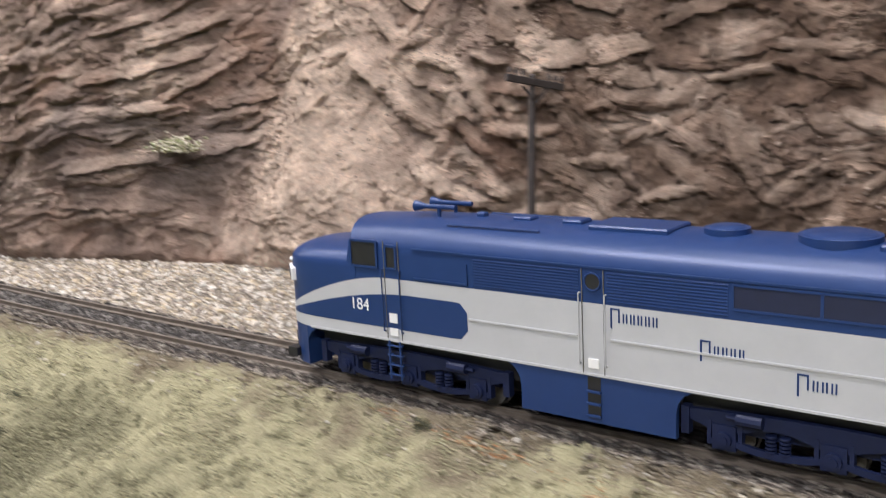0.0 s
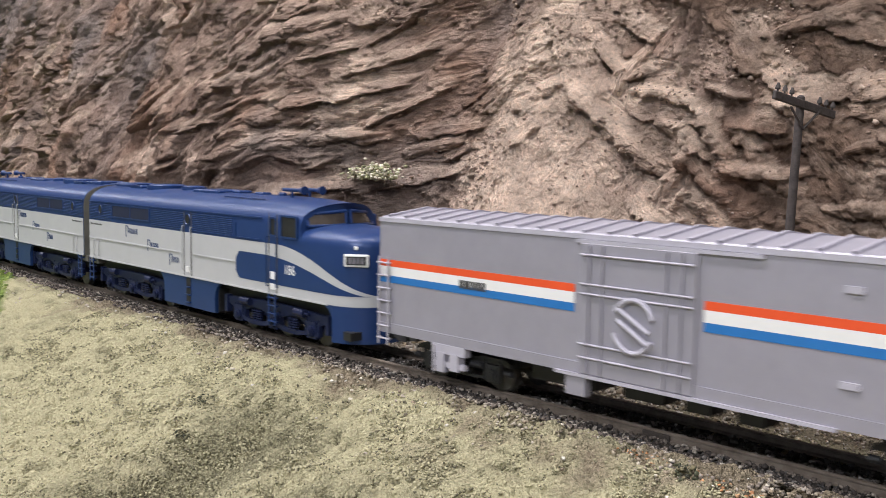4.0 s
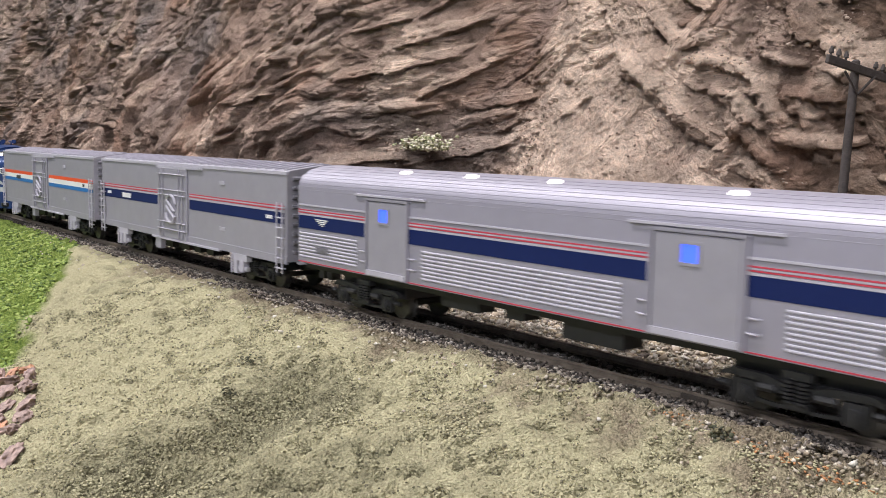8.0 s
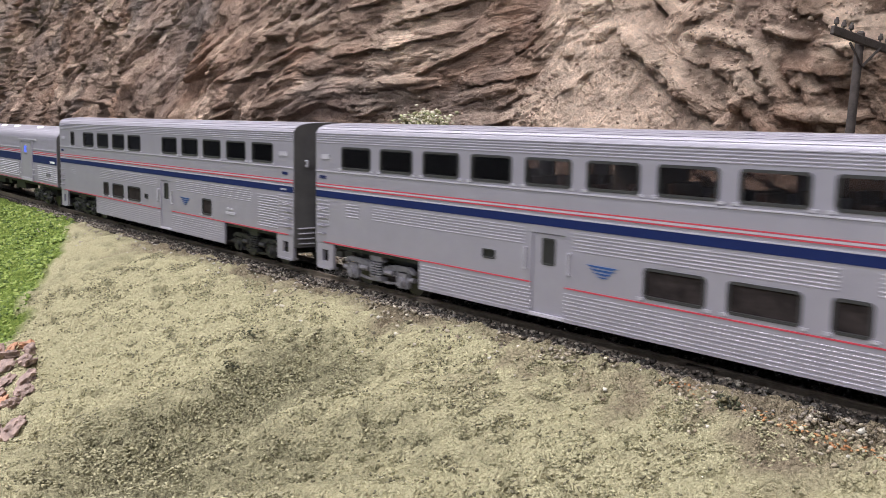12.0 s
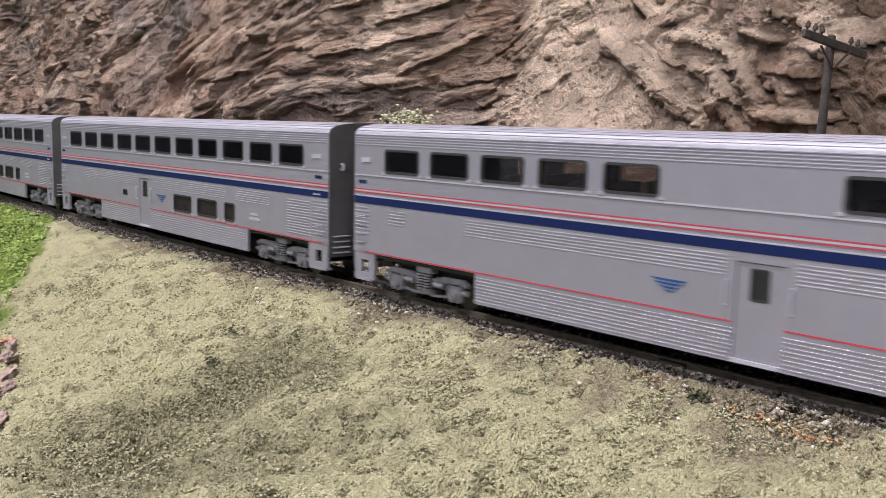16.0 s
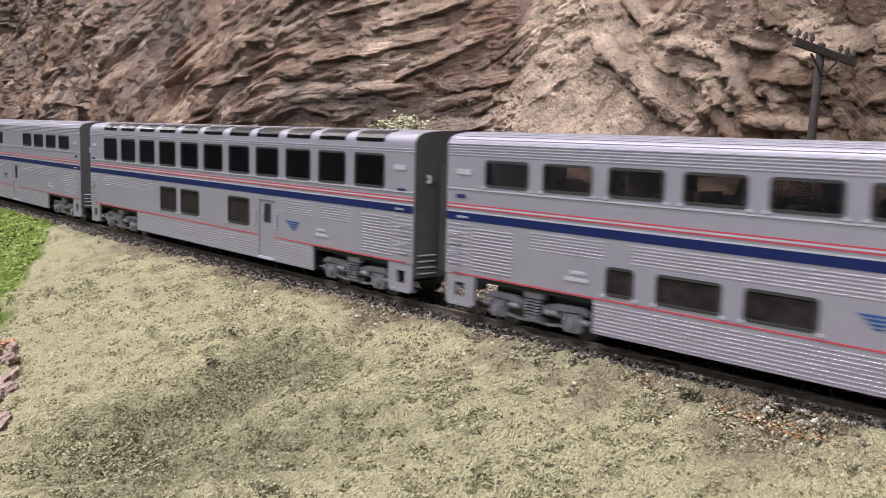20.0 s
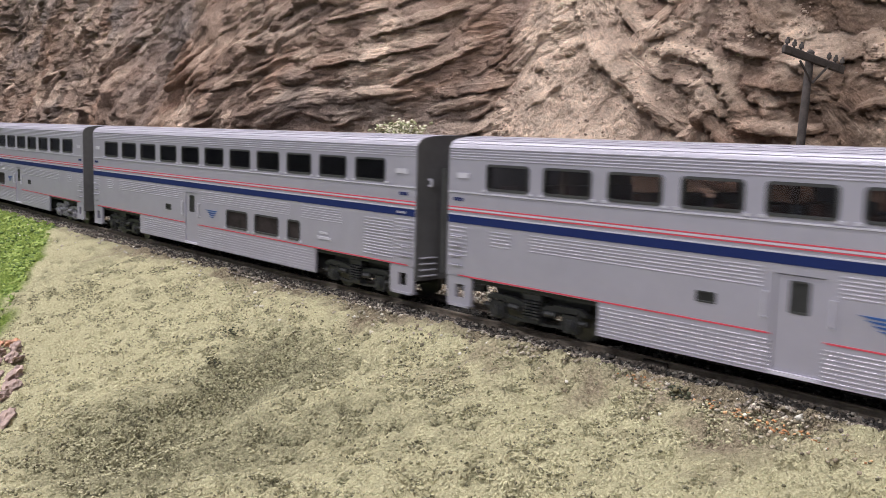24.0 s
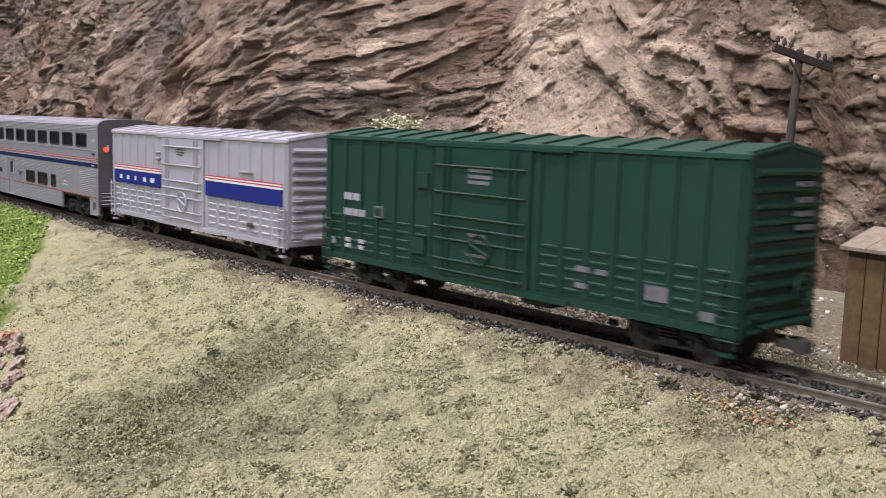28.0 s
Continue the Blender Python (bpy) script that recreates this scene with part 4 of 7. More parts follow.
# ---- the track ----
def build_track():
    t = thing("track", "single track with brown rails on dark ties", "railway track", kind="structure")
    sec = [(-1.25, -2.5), (1.25, -2.5), (1.25, -2.15), (0.4, -1.8), (0.35, -0.85), (0.6, -0.6), (0.6, -0.1), (0.45, 0.0), (-0.45, 0.0), (-0.6, -0.1), (-0.6, -0.6), (-0.35, -0.85), (-0.4, -1.8), (-1.25, -2.15)]
    ss = np.concatenate([np.arange(-4.3, -0.6, 0.1), np.arange(-0.6, 0.7, 0.01), np.arange(0.7, 4.75, 0.1)])
    for side in (-1, 1):
        bm = bmesh.new()
        rings = []
        for s in ss:
            x, y = on_track(s)
            x2, y2 = on_track(s + 0.001)
            d = Vector((x2 - x, y2 - y, 0)).normalized()
            nrm = Vector((-d.y, d.x, 0))
            c = Vector((x, y, 0)) + nrm * side * 0.0089
            rings.append([c + nrm * (a * 0.001) + Vector((0, 0, b * 0.001)) for a, b in sec])
        loft(bm, rings)
        part("rail", bm, RAIL_TOP, t, unit=1)
    for s0 in (0.264, -0.12):
        x, y = on_track(s0)
        part("rail_joiner", soft_box(x * 1000 - 4, x * 1000 + 4, y * 1000 - 8.9 - 1.5, y * 1000 - 8.9 - 0.5, -2.4, -0.5, 0.25, 1), TIE, t, "dark rail joiner")
    tie = boxes((-1.2, 1.2, -14.2, 14.2, -4.6, -2.5))
    bmesh.ops.bevel(tie, geom=[e for e in tie.edges if all(v.co.z > -3 for v in e.verts)], offset=0.25, segments=1, affect="EDGES")
    first = part("tie", tie, TIE, t)
    rest = bmesh.new()
    k = 0
    rnd = random.Random(4)
    for i in range(-620, 690):
        s = i * 0.0068
        x, y = on_track(s)
        x2, y2 = on_track(s + 0.001)
        a = math.atan2(y2 - y, x2 - x) + rnd.uniform(-0.03, 0.03)
        m = Matrix.Translation((x, y, 0)) @ Matrix.Rotation(a, 4, "Z")
        if -0.62 < s < 0.62:
            ob = first if k == 0 else new("tie", first.data)
            ob.parent = t
            ob.matrix_basis = m
            k += 1
        else:
            v0 = len(rest.verts)
            box(rest, -0.0012, 0.0012, -0.015, 0.015, -0.0046, -0.0025)
            rest.verts.ensure_lookup_table()
            for v in rest.verts[v0:]:
                v.co = m @ v.co
    tagged(part("far_ties", rest, TIE, t, unit=1), kind="stuff")


build_track()


# ---- pole, shed, plants ----
def telegraph_pole():
    t = thing("telegraph_pole", "dark wooden telegraph pole with one crossarm beside the track", "telegraph pole")
    bm = bmesh.new()
    rod(bm, (0, 0, -8), (0, 0, 92.5), 1.75, 12, 1.35)
    rod(bm, (0, 0, 92.5), (0, 0, 93.1), 1.35, 12, 0.7)
    part("pole", bm, POLE_WOOD, t, smooth=35)
    sag = Matrix.Translation((0, 0, 89.5)) @ Matrix.Rotation(radians(7), 4, "Y") @ Matrix.Translation((0, 0, -89.5))
    arm = soft_box(-16, 16, -2.4, -1.0, 88.5, 91.2, 0.25, 1)
    arm.transform(sag)
    part("crossarm", arm, POLE_WOOD, t)
    for s in (-1, 1):
        bm = bmesh.new()
        rod(bm, (s * 7.5, -2.2, 88.6), (0, -1.9, 82), 0.42, 6)
        part("brace", bm, POLE_WOOD, t)
    for x in (-14.6, -11.0, -7.4, 7.4, 11.0, 14.6):
        bm = bmesh.new()
        rod(bm, (x, -1.7, 91), (x, -1.7, 92.2), 0.35, 6)
        rod(bm, (x, -1.7, 92.0), (x, -1.7, 93.2), 0.85, 8, 0.75)
        rod(bm, (x, -1.7, 93.2), (x, -1.7, 94.0), 0.55, 8, 0.4)
        bm.transform(sag)
        part("insulator", bm, POLE_WOOD, t, smooth=40)
    return t


pole = telegraph_pole()
pole.matrix_basis = pose(0.2436, 0.0905, -0.003, -2.5, 1.0, 0) @ pose(0, 0, 0, 0, 0, 80)


def shed():
    t = thing("shed", "small brown board shed with a weathered brown roof beside the track", "shed")
    L, D, H = 46, 26, 33
    for i in range(8):
        x0 = i * L / 8
        part("board", soft_box(x0 + 0.15, x0 + L / 8 - 0.15, 0, 1.2, 0, H, 0.2, 1), HUT_WOOD, t)
        part("board", soft_box(x0 + 0.15, x0 + L / 8 - 0.15, D - 1.2, D, 0, H, 0.2, 1), HUT_WOOD, t)
    for i in range(5):
        y0 = 1.2 + i * (D - 2.4) / 5
        for x in (0.1, L - 1.3):
            top = H + 3.6 * (1 - abs(y0 + 2.3 - D / 2) / (D / 2))
            part("board", soft_box(x, x + 1.2, y0 + 0.15, y0 + (D - 2.4) / 5 - 0.15, 0, top - 0.6, 0.2, 1), HUT_WOOD, t)
    for s in (0, 1):
        for i in range(6):
            x0 = -1 + i * (L + 2) / 6
            ya, yb, za, zb = (-2.5, D / 2, H - 0.8, H + 4.2) if s == 0 else (D + 2.5, D / 2, H - 0.8, H + 4.2)
            bm = bmesh.new()
            loft(bm, [[(x, ya, za), (x, yb, zb), (x, yb, zb + 1.0), (x, ya, za + 1.0)] for x in (x0 + 0.1, x0 + (L + 2) / 6 - 0.1)])
            part("roof_board", bm, HUT_ROOF, t, "weathered brown roof board")
    part("sill", boxes((-0.6, L + 0.6, -0.6, D + 0.6, -1.6, 0.2)), HUT_WOOD, t)
    return t


hut = shed()
hut.matrix_basis = pose(0.2943, 0.040, -0.0035, 0, 0, -8)


def leaf_clump(name, n, rx, ry, rz, size, material, seed, label, category):
    r = np.random.RandomState(seed)
    P = r.normal(0, 0.45, (n, 3))
    P *= np.clip(1 / np.maximum(np.linalg.norm(P, axis=1), 1e-6), 0, 1)[:, None] ** 0.3
    P = P * (rx, ry, rz)
    P[:, 2] = np.abs(P[:, 2])
    return tagged(stones(name, P, r.uniform(0.5, 1.0, n) * size, material, seed, 0.5), label, category)


bush = leaf_clump("lichen_bush", 520, 0.017, 0.008, 0.007, 0.0013, LICHEN, 21, "pale green lichen bush on a rock ledge", "bush")
bush.location = (0.015, 0.100, 0.057)
for i, (x, d, n, sz) in enumerate([(0.284, -0.027, 80, 0.0007), (0.122, -0.057, 50, 0.0005), (0.141, -0.075, 50, 0.0005), (0.303, -0.084, 40, 0.0005)]):
    w = leaf_clump("weed_tuft", n, 0.0032, 0.0026, 0.0026, sz, WEED, 30 + i, "small dark weed tuft on the olive slope", "weed")
    tagged(w, group="weed tufts")
    y = float(line_y(x)) + d
    w.location = (x, y, float(ground_z(np.array(x), np.array(y))))


def outcrop():
    rnd = np.random.RandomState(9)
    for i in range(30):
        bm = bmesh.new()
        bmesh.ops.create_icosphere(bm, subdivisions=3, radius=1)
        sx, sy, sz = rnd.uniform(3, 6.5), rnd.uniform(2.0, 3.6), rnd.uniform(1.2, 2.4)
        off = Vector(rnd.uniform(0, 50, 3))
        for v in bm.verts:
            cell = noise.cell(v.co * 2.2 + off)
            k = 0.85 + 0.4 * noise.noise(v.co * 1.5 + off) + 0.3 * abs(noise.noise(v.co * 4 + off)) + 0.16 * cell
            v.co = Vector((v.co.x * sx * k, v.co.y * sy * k, v.co.z * sz * k))
        orange = i in (0, 1, 11, 19)
        ob = part("outcrop_stone", bm, ORANGE_ROCK if orange else RED_ROCK, None)
        tagged(ob, ("orange" if orange else "pinkish grey") + " craggy stone at the edge of the slope", "rock", "outcrop stones")
        u = (i // 3) * 0.8 + rnd.uniform(-0.3, 0.3)
        x = 0.038 + 0.0115 * u - 0.004 * (i % 3)
        y = -0.104 - 0.0039 * u - 0.0055 * (i % 3) + rnd.uniform(-.002, .002)
        ob.matrix_basis = pose(x, y, float(ground_z(np.array(x), np.array(y))) + 0.0012, rnd.uniform(15, 50), rnd.uniform(-20, 20), rnd.uniform(-50, -10))


outcrop()


# ---- the room ----
def room():
    x0, x1, y0, y1, z0, z1 = -4.75, 5.15, -2.2, 1.05, -1.05, CEILING_Z
    th = 0.1
    for name, r, material, label in (
            ("floor", (x0, x1, y0, y1, z0 - th, z0), CARPET, "grey room floor"),
            ("wall_south", (x0, x1, y0 - th, y0, z0, z1), PLASTER, "white room wall"),
            ("wall_north", (x0, x1, y1, y1 + th, z0, z1), PLASTER, "white room wall"),
            ("wall_west", (x0 - th, x0, y0 - th, y1 + th, z0, z1), PLASTER, "white room wall"),
            ("wall_east", (x1, x1 + th, y0 - th, y1 + th, z0, z1), PLASTER, "white room wall"),
            ("ceiling", (x0 - th, x1 + th, y0 - th, y1 + th, z1, z1 + th), PLASTER, "white room ceiling")):
        tagged(part(name, boxes(r), material, unit=1), label, name.split("_")[0], kind="structure")
    tagged(part("benchwork", boxes((-4.6, 5.0, -0.60, 0.30, z0, -0.088)), BENCH, unit=1), "dark boxed benchwork under the layout", "benchwork", kind="structure")
    warm, cool_fill = (0.99, 0.955, 0.985), (0.93, 0.94, 1.0)
    # aisle and rear rows are unseen lamps added to brighten car sides and talus
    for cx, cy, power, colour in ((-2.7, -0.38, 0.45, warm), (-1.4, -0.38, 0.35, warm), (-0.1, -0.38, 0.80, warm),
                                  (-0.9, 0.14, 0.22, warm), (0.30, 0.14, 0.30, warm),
                                  (-2.9, -1.2, 0.12, cool_fill), (-1.0, -1.2, 0.15, cool_fill), (0.85, -1.45, 1.9, cool_fill), (2.4, -1.2, 0.4, cool_fill)):
        t = thing("ceiling_fill_light", "unseen white ceiling light; aisle and rear ones added as fill", "ceiling light", "ceiling lights")
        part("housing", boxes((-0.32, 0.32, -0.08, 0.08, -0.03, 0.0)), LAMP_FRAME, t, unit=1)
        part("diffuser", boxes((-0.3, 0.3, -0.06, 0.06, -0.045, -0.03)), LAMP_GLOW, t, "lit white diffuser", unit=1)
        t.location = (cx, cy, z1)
        ld = bpy.data.lights.new("ceiling_fill_lamp", "AREA")
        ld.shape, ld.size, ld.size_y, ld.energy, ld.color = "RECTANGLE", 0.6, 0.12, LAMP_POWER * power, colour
        lo = new("ceiling_fill_lamp", ld)
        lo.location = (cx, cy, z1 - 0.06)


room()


# ---- the train: every car is built in millimetres from its leading end, its near side at -y ----
CARS = []
SUPER = 283.0
GROUP = "cars of the train"


def strip(parent, name, x0, x1, z0, z1, material, y, proud=0.14, label=""):
    """A painted band on one side."""
    s = -1 if y < 0 else 1
    a, b = sorted((y - s * 0.1, y + s * proud))
    return part(name, boxes((x0, x1, a, b, z0, z1)), material, parent, label)


def bars(parent, name, x, z, height, widths, material, y, gap=0.35, proud=0.2, label=""):
    """A word that cannot be read, as plain upright bars of its size."""
    s = -1 if y < 0 else 1
    a, b = sorted((y - s * 0.05, y + s * proud))
    bm = bmesh.new()
    for w in widths:
        box(bm, x, x + w, a, b, z, z + height)
        x += w + gap
    return part(name, bm, material, parent, label)


def swoosh(parent, x, z, w, h, material, y):
    """The operator's mark: four slanted blades."""
    s = -1 if y < 0 else 1
    bm = bmesh.new()
    for i in range(4):
        zt = z + h * (1 - 0.24 * i)
        x0, x1 = x + w * 0.12 * i, x + w * (1 - 0.10 * i)
        pts = [(x0, zt), (x1, zt - h * 0.02), (x1 - w * 0.18, zt - h * 0.17), (x0 + w * 0.22, zt - h * 0.13)]
        loft(bm, [[(px, yy, pz) for px, pz in pts] for yy in (y - s * 0.05, y + s * 0.16)])
    return part("emblem", bm, material, parent, "blue slanted emblem")


def passenger_truck(parent, xc, material, base=29.0, y0=13.2, y1=15.6, r=5.2):
    t = part("truck", boxes((xc - 4, xc + 4, -y0, y0, 6, 10), (xc - 19, xc + 19, -y0 + 1.5, y0 - 1.5, 7.5, 12)), BLACK, parent, "wheel truck under the car")
    for s in (-1, 1):
        bm = bmesh.new()

        def q(x0, x1, z0, z1, d0=0.0, d1=0.0):
            a, b = sorted((s * (y0 - d0), s * (y1 + d1)))
            box(bm, xc + x0, xc + x1, a, b, z0, z1)
        # side frame: a beam with dropped ends, thin webs and an open middle
        for e in (-1, 1):
            prof = [(e * 3.5, 9.0), (e * 8, 10.2), (e * 17.5, 10.4), (e * 20, 9.2), (e * 20, 8.2), (e * 17, 8.8), (e * 9, 8.4), (e * 5, 6.8), (e * 3.5, 6.6)]
            loft(bm, [[(xc + a, s * yy, b) for a, b in prof] for yy in (y0 + 0.6, y1 - 0.2)])
            x = e * base / 2
            q(x - 2.3, x + 2.3, 3.0, 8.2, -0.8, 0.1)
            rod(bm, (xc + x, s * y1, 5.3), (xc + x, s * (y1 + 0.9), 5.3), 1.8, 14)
            rod(bm, (xc + x, s * (y1 + 0.9), 5.3), (xc + x, s * (y1 + 1.2), 5.3), 1.0, 10)
            q(x - 3.3, x - 2.7, 3.6, 9.4, -1.2, 0.2)
            q(x + 2.7, x + 3.3, 3.6, 9.4, -1.2, 0.2)
            rod(bm, (xc + e * 20.5, s * (y1 - 0.6), 6.4), (xc + e * 17.6, s * (y1 - 0.6), 6.4), 0.9, 8)
        q(-3.2, 3.2, 4.0, 5.2, 0, 0.5)
        q(-3.6, 3.6, 10.6, 12.4, 0, 0.4)
        for k in (-1.7, 1.7):
            for z in np.arange(5.3, 10.5, 0.9):
                rod(bm, (xc + k, s * (y1 + 0.1), z), (xc + k, s * (y1 + 0.1), z + 0.5), 1.35, 10)
        prof = [(-15, 4.3), (-6, 3.3), (6, 3.3), (15, 4.3), (15, 5.1), (6, 4.1), (-6, 4.1), (-15, 5.1)]
        loft(bm, [[(xc + a, s * yy, b) for a, b in prof] for yy in (y0 + 1.0, y0 + 1.8)])
        rod(bm, (xc - 9.5, s * (y1 + 0.1), 7.4), (xc - 5.0, s * (y1 + 0.1), 7.4), 0.95, 8)
        rod(bm, (xc + 5.0, s * (y1 + 0.1), 7.4), (xc + 9.5, s * (y1 + 0.1), 7.4), 0.95, 8)
        part("side_frame", bm, material, t, "cast side frame with coil springs")
    for e in (-1, 1):
        wheelset(t, xc + e * base / 2, r)
    return t


def coupler(parent, x, way):
    bm = bmesh.new()
    box(bm, *sorted((x, x + way * 6)), -1.2, 1.2, 6.6, 8.6)
    box(bm, *sorted((x + way * 5.4, x + way * 9)), -2.2, 2.0, 6.0, 9.2)
    return part("coupler", bm, DARK, parent)


def double_decker(kind, truck_material):
    L, W = SUPER, 17.8
    words = {"coach": "silver double-deck passenger car with red, white and blue stripes", "sleeper": "silver double-deck sleeping car with one door and few windows",
             "transition": "silver double-deck crew car with split window rows", "lounge": "silver double-deck lounge car with windows curving into the roof"}[kind]
    t = thing("passenger_car", words, "passenger car", GROUP)
    up = [17.6 + 23.1 * i for i in range(11)]
    wz = (42.0, 49.0)
    if kind == "coach":
        upper = [(x, x + 16.8) for x in up]
        lower = [(153.3, 170.8), (177.6, 195.6), (203.4, 211.6)]
        door, small = 113.3, [(92.8, 97.8, 19.2, 21.4)]
        flutes = [(36, 110), (129, 204), (213, 240)]
        lz = (16.1, 23.0)
    elif kind == "sleeper":
        upper = [(x, x + 16.8) for x in up[:5]] + [(174.5 + 24.1 * i, 191.9 + 24.1 * i) for i in range(4)]
        lower, small = [], []
        door, flutes, lz = 149.8, [(57, 147), (165, 248)], (16.1, 23.0)
    elif kind == "transition":
        upper = [(21.6, 27.2)] + [(x, x + 16.4) for x in (43.6, 66.8, 90.2, 112.6)] + [(x, x + 16.8) for x in (157, 180, 203, 226.2, 249.4)]
        lower = [(75.0, 82.2), (88.9, 104.2), (111.1, 127.6), (201.5, 210.1)]
        door, small, lz = 154.0, [(134.0, 137.6, 18.4, 20.2)], (16.2, 22.6)
        flutes = [(70, 150), (172, 248)]
    else:
        upper = [(20.6 + 22.9 * i, 37.3 + 22.9 * i) for i in range(11)]
        wz = (38.6, 49.2)
        lower, lz = [(89.9, 106.4), (112.0, 129.4), (157.3, 174.7)], (17.6, 28.0)
        door, small = 183.0, []
        flutes = [(24, 82), (198, 222), (228, 247)]
    dw = 12.4
    near_side = (lower, door, small, flutes)
    for s in (-1, 1):
        # the lower deck of a coach is laid out a little further back on its other side
        lower, door, small, flutes = near_side
        if kind == "coach" and s > 0:
            lower, door, flutes = [(a + 7, b + 7) for a, b in lower], door + 7, [(a + 7, b + 7) for a, b in flutes]
            small = [(a + 7, b + 7, c, d) for a, b, c, d in small]
        holes = [(a, b, *wz) for a, b in upper] + [(a, b, *lz) for a, b in lower] + small + [(door, door + dw, 14.0, 28.6)]
        y = s * W
        part("side_panel", wall_holes(0.4, L - 0.4, 14.0, 50.4, holes, y, 0.7), SILVER, t, "silver painted side")
        part("skirt", wall_holes(62, 223, 4.8, 14.0, [(door, door + dw, 5.6, 14.0)], y, 1.0), SILVER, t)
        for a, b in ((62.2, door - 0.2), (door + dw + 0.2, 222.8)):
            flute_row(t, "skirt_flute", a, b, 5.2, 13.2, 8, y, 0.07, SILVER)
        for a, b in flutes:
            flute_row(t, "side_flute", a, b, 24.6, 30.0, 6, y, 0.08, SILVER)
        flute_row(t, "side_flute", 271.5, 282, 16.5, 30, 11, y, 0.10, SILVER)
        flute_row(t, "side_flute", 1, 9, 20, 30, 8, y, 0.10, SILVER)
        flute_row(t, "eaves_flute", 0.4, L - 0.4, 50.3, 54.4 if kind != "lounge" else 52.0, 5 if kind != "lounge" else 2, y, 0.13, SILVER)
        flute_row(t, "louvre_slat", 254, 270.6, 15.6, 29.0, 13, y, 0.14, SILVER, "slat of the louvred equipment grille")
        flute_row(t, "louvre_slat", 20, 28, 24.4, 29.6, 5, y, 0.12, SILVER, "slat of a small louvre")
        part("belt_rail", boxes((0.6, L - 0.6, *sorted((y - s * 0.1, y + s * 0.25)), 40.2 if kind != "lounge" else 37.4, 40.6 if kind != "lounge" else 37.8)), SILVER_BRIGHT, t)
        strip(t, "stripe", 0.6, L - 0.6, 35.5, 35.85, RED, y, label="thin red stripe")
        strip(t, "stripe", 0.6, L - 0.6, 34.9, 35.4, SILVER_BRIGHT, y, label="thin white stripe")
        strip(t, "stripe", 0.6, L - 0.6, 34.45, 34.8, RED, y, label="thin red stripe")
        strip(t, "stripe", 0.6, L - 0.6, 33.25, 33.6, SILVER_BRIGHT, y, label="thin white stripe")
        strip(t, "stripe", 0.6, L - 0.6, 30.8, 33.15, NAVY, y, label="navy blue stripe")
        strip(t, "stripe", 6, door - 0.5, 14.15, 14.55, RED, y, label="thin red line on the sill")
        strip(t, "stripe", door + dw + 0.5, L - 4, 14.15, 14.55, RED, y, label="thin red line on the sill")
        for hs, zz, tag in ((upper, wz, 0), (lower, lz, 1)):
            for a, b in hs:
                r = min(1.3, (b - a) * 0.2)
                fr = part("window", ring_plate(bmesh.new(), a - 0.5, b + 0.5, zz[0] - 0.5, zz[1] + 0.5, 0.75, y + s * 0.22, y - s * 0.5, r), GASKET, t, "dark rubber framed window")
                part("pane", boxes((a, b, *sorted((y - s * 0.35, y - s * 0.6)), *zz)), DARK_PANE if tag else GLASS, fr, "dark glass pane" if tag else "tinted glass pane")
                part("sill", boxes((a - 1.8, a - 0.3, *sorted((y, y + s * 0.45)), zz[0] - 1.0, zz[0] - 0.3), (b + 0.3, b + 1.8, *sorted((y, y + s * 0.45)), zz[0] - 1.0, zz[0] - 0.3)), SILVER_BRIGHT, fr)
        for a, b, c, d in small:
            fr = part("window", ring_plate(bmesh.new(), a - 0.3, b + 0.3, c - 0.3, d + 0.3, 0.4, y + s * 0.2, y - s * 0.4, 0.5), GASKET, t, "small dark service window")
            part("pane", boxes((a, b, *sorted((y - s * 0.3, y - s * 0.5)), c, d)), BLACK, fr)
        dx = door
        dr = part("door", wall_holes(dx + 0.15, dx + dw - 0.15, 5.8, 28.4, [(dx + 3.9, dx + 8.3, 20.0, 27.0)], y - s * 0.35, 0.6), SILVER, t, "silver side door with one narrow window")
        fr = part("window", ring_plate(bmesh.new(), dx + 3.6, dx + 8.6, 19.7, 27.3, 0.5, y - s * 0.2, y - s * 0.6, 0.6), GASKET, dr)
        part("pane", boxes((dx + 4, dx + 8.2, *sorted((y - s * 0.5, y - s * 0.7)), 20, 27)), BLACK, dr, "dark door glass")
        for hx in (dx - 2.2, dx + dw + 2.0):
            part("handrail", rod_path(bmesh.new(), [(hx, y, 24), (hx, y + s * 0.9, 24), (hx, y + s * 0.9, 18), (hx, y, 18)], 0.28), SILVER_BRIGHT, t)
        part("threshold", boxes((dx, dx + dw, *sorted((y - s * 0.4, y + s * 0.5)), 5.0, 5.9)), SILVER_BRIGHT, t)
        ex = {"coach": door + 20, "sleeper": 125.5, "transition": 176.5, "lounge": 203}[kind]
        swoosh(t, ex, 18.0, 11.5, 3.9, EMBLEM, y)
        for px, pz, pw, ph in ((4.5, 44.8, 5, 1.6), (272, 44.8, 6, 1.6)):
            part("plate", boxes((px, px + pw, *sorted((y, y + s * 0.3)), pz, pz + ph)), SILVER_BRIGHT, t, "small pale plate")
        bars(t, "lettering", 3.0, 37.6, 1.1, [0.8] * 4, NAVY, y, label="small blue marking")
        bars(t, "lettering", 274, 37.6, 1.1, [0.8] * 4, NAVY, y)
        bars(t, "lettering", 273, 31.5, 0.7, [0.6] * 5, SILVER_BRIGHT, y, proud=0.26)
        part("equipment_plate", boxes((225, 233, *sorted((y, y + s * 0.3)), 18, 19), (226, 231, *sorted((y, y + s * 0.35)), 20, 20.8)), SILVER_BRIGHT, t)
